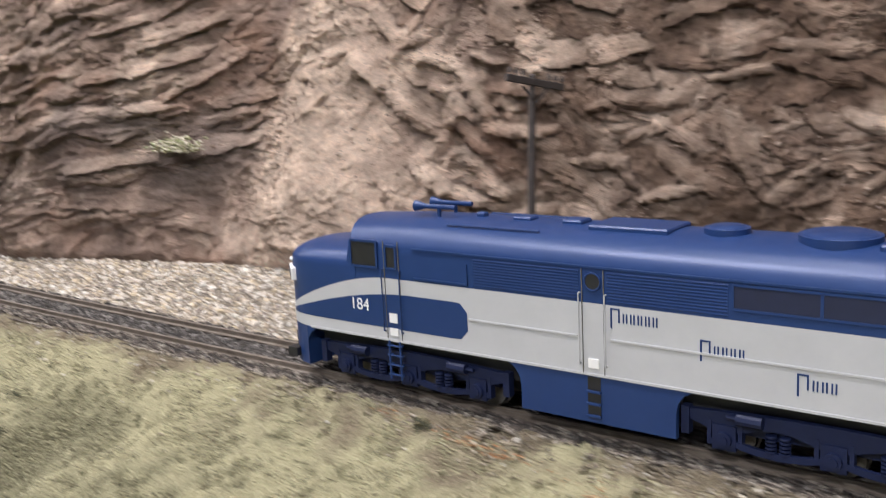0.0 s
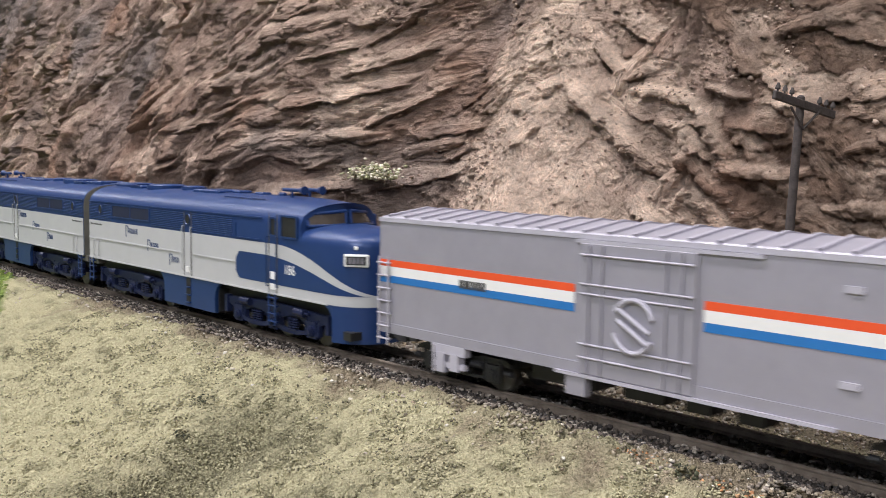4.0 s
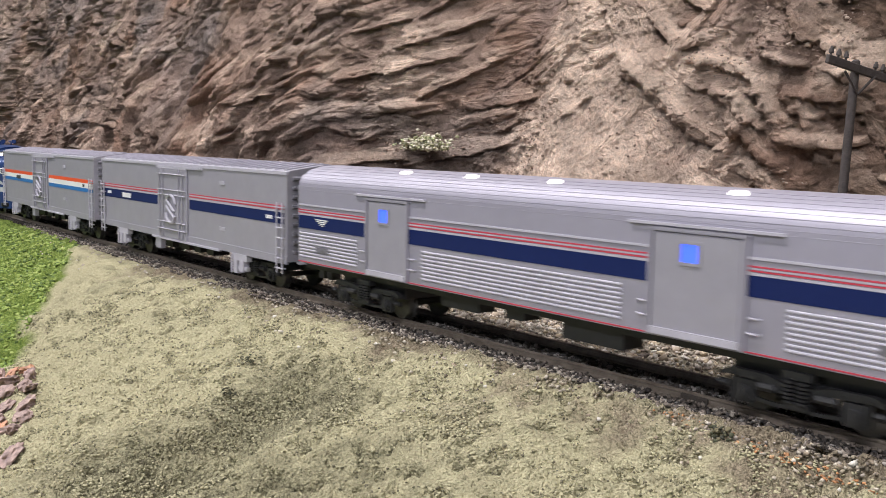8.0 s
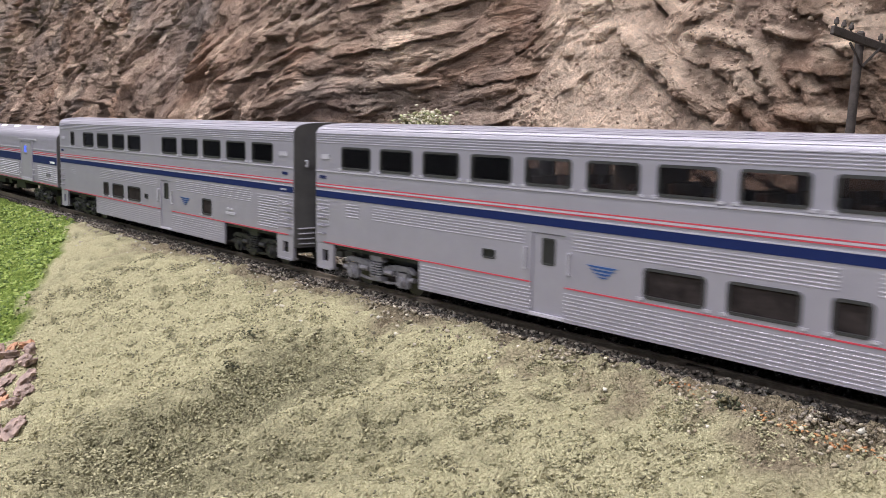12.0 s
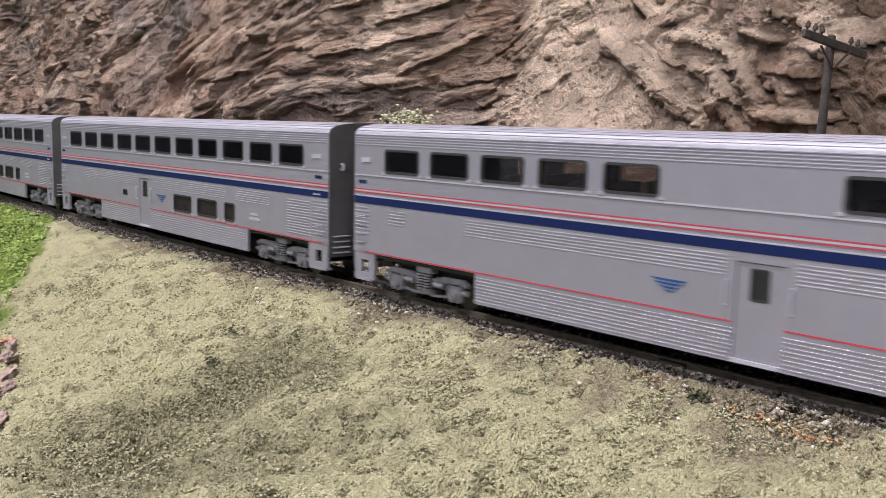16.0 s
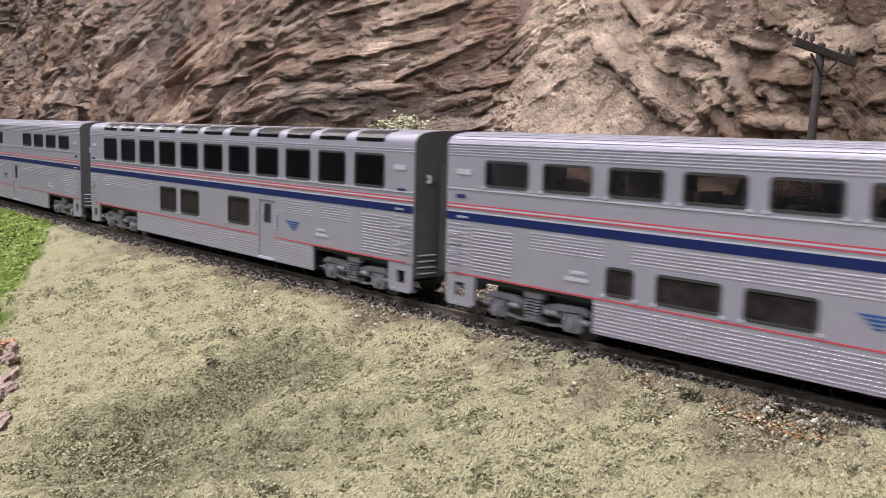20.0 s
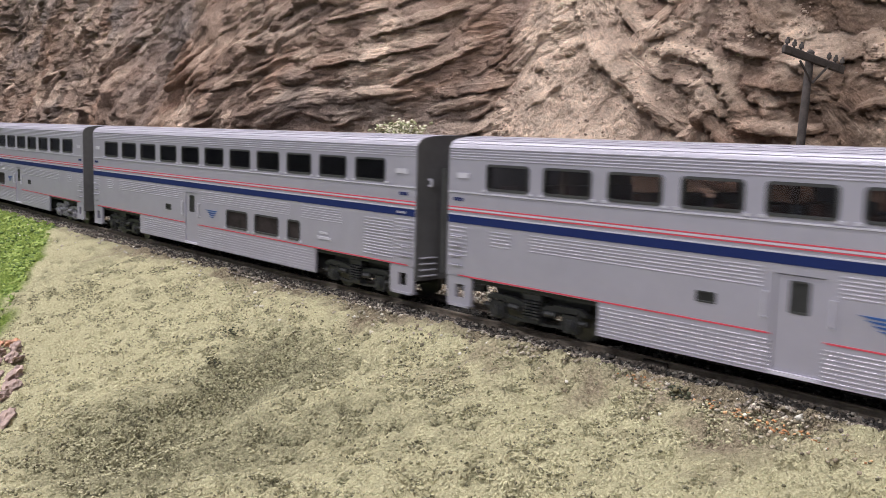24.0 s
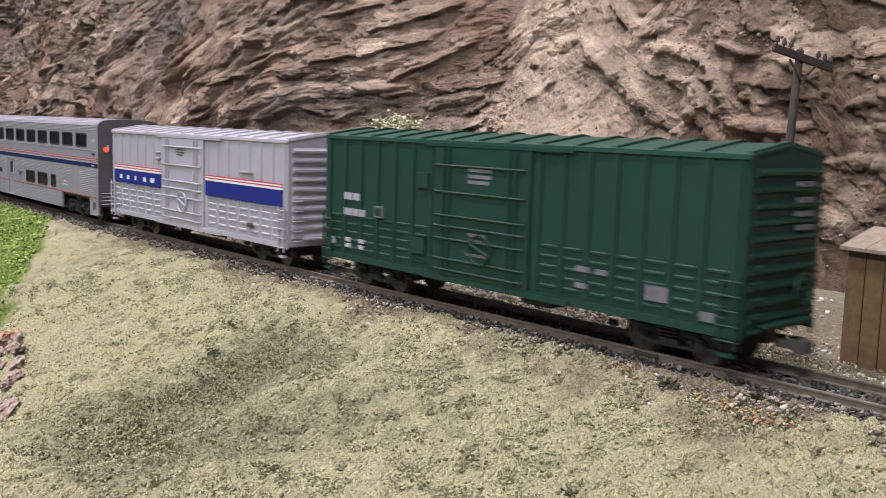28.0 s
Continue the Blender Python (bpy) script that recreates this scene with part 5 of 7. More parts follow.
        for x0, w0 in ((0.8, 11.0), (269.5, 12.6)):
            bm = wall_holes(x0, x0 + w0, 5.0, 13.9, [(x0 + w0 * 0.35, x0 + w0 * 0.7, 7.2, 11.5)], y - s * 0.1, 1.2)
            box(bm, x0 + 1, x0 + w0 - 1, *sorted((y - s * 3.0, y + s * 0.3)), 4.4, 5.2)
            part("step_well", bm, SILVER, t, "corner step with an opening")
            for hz in (17.5, 20.5, 23.5, 26.5):
                xx = x0 + (2 if x0 < 100 else w0 - 6)
                part("grab_iron", rod_path(bmesh.new(), [(xx, y, hz), (xx, y + s * 1.0, hz), (xx + 4, y + s * 1.0, hz), (xx + 4, y, hz)], 0.22), SILVER, t)
    half = [(17.8, 50.4), (17.8, 53.2), (17.45, 54.7), (16.5, 55.9), (14.6, 56.8), (11, 57.4), (6, 57.75), (0, 57.85)]
    outer = half + [(-a, b) for a, b in half[-2::-1]]
    roof = part("roof", along(outer, 0.4, L - 0.4), SILVER, t, "rounded silver roof", smooth=30)
    bm = bmesh.new()
    for s in (-1, 1):
        for yy, zz in ((17.6, 54.3), (16.95, 55.45), (15.7, 56.4), (13.6, 57.05), (11, 57.45)):
            if kind == "lounge" and zz > 53.5:
                continue
            rod(bm, (0.5, s * yy, zz), (L - 0.5, s * yy, zz), 0.12, 6)
    if kind != "lounge":
        part("roof_ribs", bm, SILVER, roof, "fine ribs along the roof edge")
    else:
        bm.free()
        arc = [(17.75, 53.6), (17.5, 54.75), (16.55, 56.0), (14.7, 56.9), (11.5, 57.45)]
        for s in (-1, 1):
            for a, b in upper:
                bm = bmesh.new()
                loft(bm, [[(x, s * (yy + 0.16), zz + 0.14) for yy, zz in arc] + [(x, s * (yy - 0.4), zz - 0.4) for yy, zz in arc[::-1]] for x in (a + 0.2, b - 0.2)])
                part("roof_window", bm, ROOF_GLASS, roof, "dark glass curving into the roof")
    for x0, x1, w in ((0.0, 0.7, -1), (L - 0.7, L, 1)):
        pro = [(a * 0.992, b - 0.1) for a, b in half] + [(-a * 0.992, b - 0.1) for a, b in half[-2::-1]] + [(-17.6, 9.5), (17.6, 9.5)]
        en = part("end_panel", along(pro, x0, x1), END_GREY, t, "plain grey car end")
        xx = x0 if w < 0 else x1
        fr = wall_holes(-8.2, 8.2, 12, 47, [(-5.2, 5.2, 14, 44.5)], -1, 2)
        bmesh.ops.rotate(fr, verts=fr.verts, cent=(0, 0, 0), matrix=Matrix.Rotation(math.pi / 2, 3, "Z"))
        bmesh.ops.translate(fr, verts=fr.verts, vec=(xx + w * 2.6, 0, 0))
        part("diaphragm", fr, DARK, en, "dark rubber diaphragm frame")
        part("end_door", boxes((*sorted((xx, xx + w * 0.4)), -5.2, 5.2, 14, 44.5)), END_GREY, en)
        bm = bmesh.new()
        rod_path(bm, [(xx, -12.5, 41), (xx + w * 1.2, -12.5, 41), (xx + w * 1.2, -12.5, 43), (xx, -12.5, 43)], 0.5)
        part("end_fitting", bm, SILVER_BRIGHT, en)
        rods(en, "end_rung", [((xx + w * 0.4, -16, 17 - 2.0 * k), (xx + w * 0.4, -9, 17 - 2.0 * k)) for k in range(4)], 0.28, SILVER_BRIGHT)
        coupler(t, xx, w)
    part("floor_deck", boxes((1, L - 1, -16.9, 16.9, 33.2, 34.4)), DARK, t)
    part("underframe", boxes((1, L - 1, -16.6, 16.6, 12.6, 14.6), (64, 221, -15.5, 15.5, 6, 12.6)), BLACK, t, "dark underframe")
    bm = bmesh.new()
    for i in range(20):
        x = 20 + 12.4 * i
        for s in (-1, 1):
            box(bm, x, x + 2.2, s * 9.6 - 5.0, s * 9.6 + 5.0, 34.4, 43.0 + 0.8 * (i % 3))
            if i % 4 == 1 and kind in ("sleeper", "lounge"):
                box(bm, x + 3, x + 6, s * 16.0 - 0.3, s * 16.0 + 0.3, 38, 49)
    part("seats", bm, SEAT if kind != "lounge" else CURTAIN, t, "rows of seats behind the glass")
    if kind != "lounge":
        part("partition", boxes(*[(x, x + 0.5, -16, 16, 34.4, 50) for x in (45, 140, 215)]), CURTAIN, t)
    part("inner_wall", boxes((64, 221, -13.2, -12.6, 14.6, 33.2)), LINING, t)
    for xc in (36, 246.5):
        passenger_truck(t, xc, truck_material)
    return t


def ladder(bm, x, y, s, z0, z1, w, n):
    for xx in (x, x + w):
        rod(bm, (xx, y + s * 1.1, z0), (xx, y + s * 1.1, z1), 0.34, 6)
    for i in range(n):
        z = z0 + (z1 - z0) * (i + 0.5) / n
        rod(bm, (x - 0.8, y + s * 1.1, z), (x + w + 0.8, y + s * 1.1, z), 0.3, 6)
        box(bm, x - 0.3, x + 0.3, *sorted((y - s * 0.2, y + s * 1.1)), z - 0.25, z + 0.25)
        box(bm, x + w - 0.3, x + w + 0.3, *sorted((y - s * 0.2, y + s * 1.1)), z - 0.25, z + 0.25)


def express_car(phase):
    """A long silver box van with a plug door in the middle of its side."""
    L, W = 209.5, 17.4
    t = thing("express_van", "silver express van with " + ("orange, white and blue stripes" if phase == 3 else "a navy blue stripe under thin red lines"), "rail van", GROUP)
    z0, z1 = 13.2, 47.8
    half = [(W, z0), (W, z1), (W - 1.2, z1 + 1.2), (0, z1 + 3.4)]
    part("body", along([(a, b) for a, b in half] + [(-a, b) for a, b in half[-2::-1]], 0.6, L - 0.6), GREY_PAINT, t, "smooth silver grey body")
    bm = bmesh.new()
    for i in range(27):
        x = 4 + (L - 8) * i / 26
        for s in (-1, 1):
            pts = [(s * (W - 1.0), z1 + 1.25), (0, z1 + 3.45), (0, z1 + 4.0), (s * (W - 0.6), z1 + 1.8)]
            loft(bm, [[(xx, a, b) for a, b in pts] for xx in (x - 0.5, x + 0.5)])
    part("roof_ribs", bm, SILVER_BRIGHT, t, "pale ribs across the roof")
    for s in (-1, 1):
        y = s * W
        part("eave", boxes((0.5, L - 0.5, *sorted((y - s * 0.2, y + s * 0.35)), z1 - 0.4, z1 + 0.9)), SILVER_BRIGHT, t)
        part("side_sill", boxes((0.5, L - 0.5, *sorted((y - s * 0.4, y + s * 0.4)), z0 - 0.9, z0 + 2.2)), GREY_PAINT, t)
        bands = [(33.4, 35.5, ORANGE, "orange red stripe"), (30.5, 33.4, WHITE, "white stripe"), (28.3, 30.5, BLUE, "blue stripe")] if phase == 3 else \
            [(34.8, 35.25, RED, "thin red stripe"), (34.2, 34.7, SILVER_BRIGHT, "pale stripe"), (33.6, 34.1, RED, "thin red stripe"), (32.6, 33.3, SILVER_BRIGHT, "pale stripe"), (28.0, 32.5, NAVY, "navy blue stripe")]
        for a, b, m, lab in bands:
            for xa, xb in ((1.0, 79.5), (117.6, 206.5)):
                strip(t, "stripe", xa, xb, a, b, m, y, 0.16, lab)
        if phase == 3:
            bars(t, "lettering", 37, 29.9, 2.4, [1.6, 2.4, 0.9, 1.0, 1.5, 1.4], DARK, y, 0.35, 0.3, "dark painted marking")
            bars(t, "lettering", 188, 31.0, 1.6, [0.6] * 4, DARK, y, 0.3, 0.3)
        else:
            bars(t, "lettering", 32, 29.0, 2.4, [2.4, 2.6, 1.0, 1.1, 1.6, 1.5], WHITE, y, 0.35, 0.3, "white painted marking")
            bars(t, "lettering", 10, 30.0, 1.5, [0.8] * 5, WHITE, y, 0.3, 0.3, "white painted marking")
            bars(t, "lettering", 192, 29.5, 1.4, [0.8] * 5, WHITE, y, 0.3, 0.3)
        a, b = sorted((y, y + s * 0.9))
        dr = part("door", soft_box(81.6, 115.8, a, b, 12.5, 46.6, 0.35, 1), GREY_PAINT, t, "silver plug door with locking rods")
        part("door_track", boxes((80, 132, *sorted((y, y + s * 0.8)), 46.4, 47.3)), SILVER_BRIGHT, t)
        part("door_track", boxes((74, 150, *sorted((y, y + s * 1.0)), 11.6, 12.5)), SILVER_BRIGHT, t)
        yo = y + s * 1.3
        rods(dr, "locking_rod", [((x, yo, 13), (x, yo, 46)) for x in (84.8, 89.0, 107.8, 112.0)], 0.34, GREY_PAINT, "upright locking rod")
        rods(dr, "crossbar", [((82.2, yo, z), (115.2, yo, z)) for z in (17, 20.5, 33.5, 36.0, 43.5)], 0.3, SILVER_BRIGHT)
        bm = bmesh.new()
        for a0 in (0, 180):
            arc = [(99 + 6.0 * math.cos(radians(a0 + 20 + 12 * k)), yo + s * 0.4, 27 + 6.6 * math.sin(radians(a0 + 20 + 12 * k))) for k in range(12)]
            rod_path(bm, arc, 0.62, 6)
        for dz in (1.5, -1.5):
            rod(bm, (94.4, yo + s * 0.5, 29.6 + dz), (103.6, yo + s * 0.5, 24.4 + dz), 0.6, 6)
        part("emblem", bm, SILVER_BRIGHT, dr, "round two-part door mark")
        bm = bmesh.new()
        ladder(bm, 1.6, y, s, 8.5, 36.5, 4.4, 7)
        part("ladder", bm, SILVER_BRIGHT, t, "bright side ladder")
        bm = bmesh.new()
        ladder(bm, L - 7, y, s, 8.5, 36.5, 4.4, 7)
        part("ladder", bm, SILVER_BRIGHT, t, "bright side ladder")
        for vz in (41, 21):
            part("vent_plate", boxes((150, 154, *sorted((y, y + s * 0.5)), vz, vz + 1.5)), SILVER_BRIGHT, t)
        for xc in (33, 168.5):
            bm = boxes((xc - 7, xc + 7, *sorted((y - s * 2, y + s * 0.6)), 9.6, 12.4))
            box(bm, xc - 5, xc - 1.5, *sorted((y - s * 2, y + s * 0.8)), 4.0, 10)
            box(bm, xc + 1, xc + 4.5, *sorted((y - s * 2, y + s * 0.9)), 5.0, 10)
            box(bm, xc - 6, xc + 6.5, *sorted((y - s * 1.4, y + s * 0.2)), 5.6, 7.2)
            rod(bm, (xc - 5.5, y + s * 1.2, 4), (xc - 5.5, y + s * 1.2, 12), 0.4, 6)
            part("damper_bracket", bm, SILVER_BRIGHT, t, "silver bracket over the truck")
        part("door_step", boxes((77.5, 84, *sorted((y - s * 2, y + s * 0.5)), 6.5, 12.4)), GREY_PAINT, t)
    for x, w in ((0.6, -1), (L - 0.6, 1)):
        bm = bmesh.new()
        for i in range(9):
            z = 16 + 3.6 * i
            pr = [(x - w * 0.2, z), (x + w * 0.9, z + 0.5), (x + w * 0.9, z + 1.4), (x - w * 0.2, z + 2.1)]
            loft(bm, [[(px, yy, pz) for px, pz in pr] for yy in (-15, 15)])
        part("end_rib", bm, SILVER_DULL, t, "level ribs across the end")
        part("end_platform", boxes((*sorted((x, x + w * 2.2)), -13, 13, 12.2, 12.9)), SILVER_BRIGHT, t)
        coupler(t, x, w)
    part("underframe", boxes((2, L - 2, -3, 3, 8.5, 13.2), (60, 82, -11, 11, 6.5, 13.2), (92, 104, -12, -4, 7.2, 13.2), (110, 117, -12, -4, 7.2, 13.2), (124, 131, -12, -4, 7.2, 13.2), (90, 140, 4, 12, 8, 13.2)), BLACK, t, "dark underframe with tanks")
    for xc in (34, 175):
        passenger_truck(t, xc, BLACK, 26, 11.5, 13.6)
    return t


def baggage_car():
    L, W = 251.0, 17.6
    t = thing("baggage_car", "silver fluted baggage car with a broad navy stripe", "baggage car", GROUP)
    half = [(W, 14.6), (W, 43.0), (W - 0.5, 45.4), (W - 2.2, 47.8), (W - 5, 49.6), (8, 51.0), (0, 51.5)]
    body = part("body", along(half + [(-a, b) for a, b in half[-2::-1]], 0.6, L - 0.6), SILVER, t, "silver body with a rounded roof", smooth=30)
    bm = bmesh.new()
    for s in (-1, 1):
        for yy, zz in ((17.6, 42.4), (17.5, 43.6), (17.3, 44.8), (16.7, 46.1), (15.8, 47.3), (14.6, 48.4), (13, 49.4), (11, 50.2), (8.6, 50.9)):
            rod(bm, (0.8, s * yy, zz), (L - 0.8, s * yy, zz), 0.06, 6)
    part("roof_ribs", bm, SILVER, body, "fine ribs along the roof")
    doors = [(47.2, 68.8), (170.0, 195.4)]
    for s in (-1, 1):
        y = s * W
        spans = [(1.0, 46.0), (70.0, 168.6), (196.8, L - 1)]
        for a, b in spans:
            for z0, z1, m, lab in ((34.6, 35.0, RED, "thin red stripe"), (34.1, 34.5, SILVER_BRIGHT, "pale stripe"), (33.6, 34.0, RED, "thin red stripe"), (32.8, 33.4, SILVER_BRIGHT, "pale stripe"), (27.9, 32.7, NAVY, "broad navy stripe")):
                strip(t, "stripe", a, b, z0, z1, m, y, 0.15, lab)
            strip(t, "belt_rail", a, b, 36.4, 37.0, SILVER_BRIGHT, y, 0.3)
            strip(t, "stripe", a, b, 14.9, 15.25, RED, y, 0.15, "thin red line on the sill")
        for a, b in ((1.5, 40), (77, 160), (207, 249.5)):
            flute_row(t, "side_flute", a, b, 16.6, 26.6, 8, y, 0.3, SILVER_BRIGHT)
        part("plate", boxes((14, 22, *sorted((y, y + s * 0.6)), 19.5, 21.5)), SILVER_DULL, t)
        part("plate", boxes((228, 236, *sorted((y, y + s * 0.6)), 20, 22.2)), SILVER_DULL, t)
        swoosh(t, 12, 28.9, 10, 3.0, WHITE, y + s * 0.1)
        bars(t, "lettering", 236, 28.8, 1.2, [1.2] * 7, WHITE, y, 0.3, 0.26, "white painted marking")
        for a, b in doors:
            dr = part("door", soft_box(a, b, *sorted((y, y + s * 0.55)), 15.4, 40.6, 0.3, 1), GREY_PAINT, t, "grey sliding door with a lit window")
            part("door_frame", boxes((a - 1.4, a - 0.2, *sorted((y, y + s * 0.8)), 15.0, 41.6), (b + 0.2, b + 1.4, *sorted((y, y + s * 0.8)), 15.0, 41.6), (a - 1.4, b + 1.4, *sorted((y, y + s * 0.8)), 40.9, 41.8)), SILVER, t)
            part("drip_rail", boxes((a - 8, b + 10, *sorted((y, y + s * 0.7)), 42.2, 42.9)), SILVER_BRIGHT, t)
            xc = a + (b - a) * 0.43
            part("pane", boxes((xc - 2.4, xc + 2.4, *sorted((y + s * 0.5, y + s * 0.62)), 33.8, 38.2)), BLUE_GLOW, dr, "small window lit bright blue")
            part("window_frame", ring_plate(bmesh.new(), xc - 3.2, xc + 3.2, 33.0, 39.0, 0.8, y + s * 0.85, y + s * 0.4, 0.7), GREY_PAINT, dr)
            bm = bmesh.new()
            for hz in (19.5, 23):
                for hx in (a - 4, b + 2.4):
                    rod_path(bm, [(hx, y, hz), (hx, y + s * 0.9, hz), (hx + 2.4, y + s * 0.9, hz), (hx + 2.4, y, hz)], 0.28)
            part("grab_iron", bm, SILVER_BRIGHT, t)
            part("threshold", boxes((a, b, *sorted((y, y + s * 1.0)), 15.2, 17.0)), SILVER_BRIGHT, dr)
    # bright spots on the roof, put in as added glowing domes
    for x in (58, 92, 128, 188):
        bm = bmesh.new()
        rod(bm, (x, -9.5, 50.2), (x, -9.5, 51.3), 2.6, 14, 1.6)
        part("roof_glow_spot", bm, WHITE_GLOW, body, "glowing white dome added for a bright roof spot", smooth=50)
    for x0, x1, w in ((0.0, 0.6, -1), (L - 0.6, L, 1)):
        part("end_panel", along([(a * 0.985, b - 0.15) for a, b in half] + [(-a * 0.985, b - 0.15) for a, b in half[-2::-1]], x0, x1), END_GREY, t)
        xx = x0 if w < 0 else x1
        part("diaphragm", boxes((*sorted((xx, xx + w * 2.6)), -7.5, -5.2, 11, 44), (*sorted((xx, xx + w * 2.6)), 5.2, 7.5, 11, 44), (*sorted((xx, xx + w * 2.6)), -7.5, 7.5, 42, 44)), BLACK, t)
        bm = bmesh.new()
        rod(bm, (xx + w * 0.8, -16, 31), (xx + w * 0.8, -9, 31), 0.35, 6)
        rod(bm, (xx + w * 0.8, -16, 15.4), (xx + w * 0.8, -9, 15.4), 0.5, 6)
        part("end_rail", bm, SILVER_BRIGHT, t)
        coupler(t, xx, w)
    part("underframe", boxes((2, L - 2, -15, 15, 12.4, 14.8), (82, 100, -13, -6, 8.8, 12.4), (112, 120, -13, -6, 9.4, 12.4), (136, 158, -13.5, -5, 7.6, 12.4), (90, 150, 5, 11, 9.2, 12.4)), BLACK, t, "black underframe with battery boxes")
    for xc in (42, 209):
        passenger_truck(t, xc, BLACK, 27)
    return t


def boxcar(colour):
    L, W = 176.7, 17.6
    green = colour == "green"
    body_m, roof_m, rib_m = (GREEN, GREEN_ROOF, GREEN) if green else (BOX_SILVER, SILVER_BRIGHT, BOX_SILVER)
    t = thing("boxcar", "dark green ribbed boxcar with a plug door" if green else "pale silver ribbed boxcar with royal blue panels", "boxcar", GROUP)
    z0, z1 = (10.6, 54.6) if green else (9.6, 51.8)
    half = [(W, z0), (W, z1), (0, z1 + 2.6)]
    part("body", along(half + [(-a, b) for a, b in half[-2::-1]], 0.6, L - 0.6), body_m, t)
    n = 14
    part("roof", along([(W + 0.4, z1 - 0.3), (W + 0.4, z1 + 0.3), (0, z1 + 3.0), (-W - 0.4, z1 + 0.3), (-W - 0.4, z1 - 0.3), (0, z1 + 2.4)], 0.2, L - 0.2), roof_m, t, "low pitched roof")
    for i in range(n):
        x = 1.5 + (L - 3) * i / (n - 1)
        bm = bmesh.new()
        for s in (-1, 1):
            pts = [(s * (W + 0.3), z1 + 0.3), (0, z1 + 3.0), (0, z1 + 3.7), (s * W, z1 + 1.0)]
            loft(bm, [[(xx, a, b) for a, b in pts] for xx in (x - 0.8, x + 0.8)])
        part("roof_rib", bm, roof_m, t)
    for s in (-1, 1):
        y = s * W
        ya, yb = sorted((y - s * 0.1, y + s * (0.5 if green else 0.35)))
        posts = [3.2 + 57.5 * i / 6 for i in range(7)] + [108.5 + 65 * i / 7 for i in range(8)]
        for x in posts:
            part("side_post", boxes((x - 0.9, x + 0.9, ya, yb, z0 + 1.0, z1 - 0.6)), rib_m, t)
        pd, zr = (0.5 if green else 0.55), z0 + 3.2
        pr = [(y - s * 0.1, zr), (y + s * pd, zr + 0.25), (y + s * pd, zr + 0.8), (y - s * 0.1, zr + 1.2)]
        for a, b in zip(posts, posts[1:]):
            if b - a > 20:
                continue
            first = part("side_rib", along(pr, a + 1.6, b - 1.6), rib_m, t)
            for k in range(1, 5):
                ob = new("side_rib", first.data)
                ob.parent = t
                ob.location = (0, 0, 0.0029 * k)
        part("side_sill", boxes((0.4, L - 0.4, *sorted((y - s * 0.4, y + s * 0.5)), z0 - 0.7, z0 + 1.4)), rib_m, t)
        part("eave", boxes((0.4, L - 0.4, *sorted((y - s * 0.2, y + s * 0.7)), z1 - 0.9, z1)), roof_m, t)
        dr = part("door", soft_box(62.5, 105.5, *sorted((y, y + s * 1.1)), z0 - 0.2, z1 - 1.4, 0.4, 1), body_m, t, "ribbed plug door with locking rods")
        yo = y + s * 1.5
        rods(dr, "locking_rod", [((x, yo, z0 + 1), (x, yo, z1 - 2)) for x in (68, 70.5, 97.5, 100)], 0.42, rib_m, "upright locking rod")
        rods(dr, "crossbar", [((64, yo, z), (104, yo, z)) for z in (z0 + 3, z0 + 6.5, z0 + 13, z0 + 17, z0 + 20.5, z0 + 28, z0 + 36.5)], 0.42, rib_m)
        bm = bmesh.new()
        hoop(bm, (86, yo + s * 0.4, z0 + 11), "Y", 4.6, 0.4)
        rod(bm, (82, yo + s * 0.5, z0 + 12.5), (90, yo + s * 0.5, z0 + 9.5), 0.5, 6)
        part("hand_wheel", bm, rib_m, dr, "round door wheel")
        part("door_track", boxes((58, 122, *sorted((y, y + s * 1.3)), z0 - 0.9, z0 + 0.6)), body_m, t)
        part("door_track", boxes((58, 122, *sorted((y, y + s * 1.3)), z1 - 1.6, z1 - 0.5)), body_m, t)
        bm = bmesh.new()
        ladder(bm, 1.0, y, s, 7.5, 26, 4.5, 5)
        part("ladder", bm, rib_m, t, "side ladder")
        bm = bmesh.new()
        ladder(bm, L - 6, y, s, 7.5, 26, 4.5, 5)
        part("ladder", bm, rib_m, t, "side ladder")
        if green:
            w5 = [1.6, 1.6, 0.7, 1.6, 1.6]
            for x, z, h, ws in ((13, 32.0, 2.5, [2.0, 2.6, -0.1, 1.8, 1.8]), (13, 26.4, 2.5, [1.3, 1.4, 1.4, 0.1, 1.4, 1.4, 1.4, 1.4]), (14, 16.8, 1.4, [3.6]), (14, 14.6, 1.4, [3.6]), (22, 16.8, 1.4, [3.8]), (22, 14.6, 1.4, [3.4]), (5, 15.2, 2.4, [2.6])):
                bars(t, "lettering", x, z, h, [max(w * 0.8, 0.05) for w in ws], SILVER_BRIGHT, y, 0.6, 0.6, "small pale marking")
            for x, z, w, h in ((79.5, 45.5, 10, 1.1), (79.5, 43.6, 10, 1.1), (79.5, 41.8, 9, 1.1), (80, 25.4, 8, 1.0), (80.5, 23.6, 6.5, 1.0), (79.5, 19.2, 9, 0.9), (124, 20.2, 4.6, 1.6), (131, 20.2, 4, 1.4), (124, 15.6, 4.2, 1.5), (148, 15.8, 7, 4.0), (165, 13, 4, 2.4)):
                part("lettering", boxes((x, x + w, *sorted((y, y + s * (1.3 if 62 < x < 105 else 0.6))), z, z + h)), SILVER_DULL, t, "small pale marking")
            part("plate", boxes((31.5, 36, *sorted((y, y + s * 1.15)), 27, 31)), SILVER_DULL, t, "pale framed plate")
            part("plate", boxes((32.1, 35.4, *sorted((y, y + s * 1.25)), 27.6, 30.4)), GREEN, t)
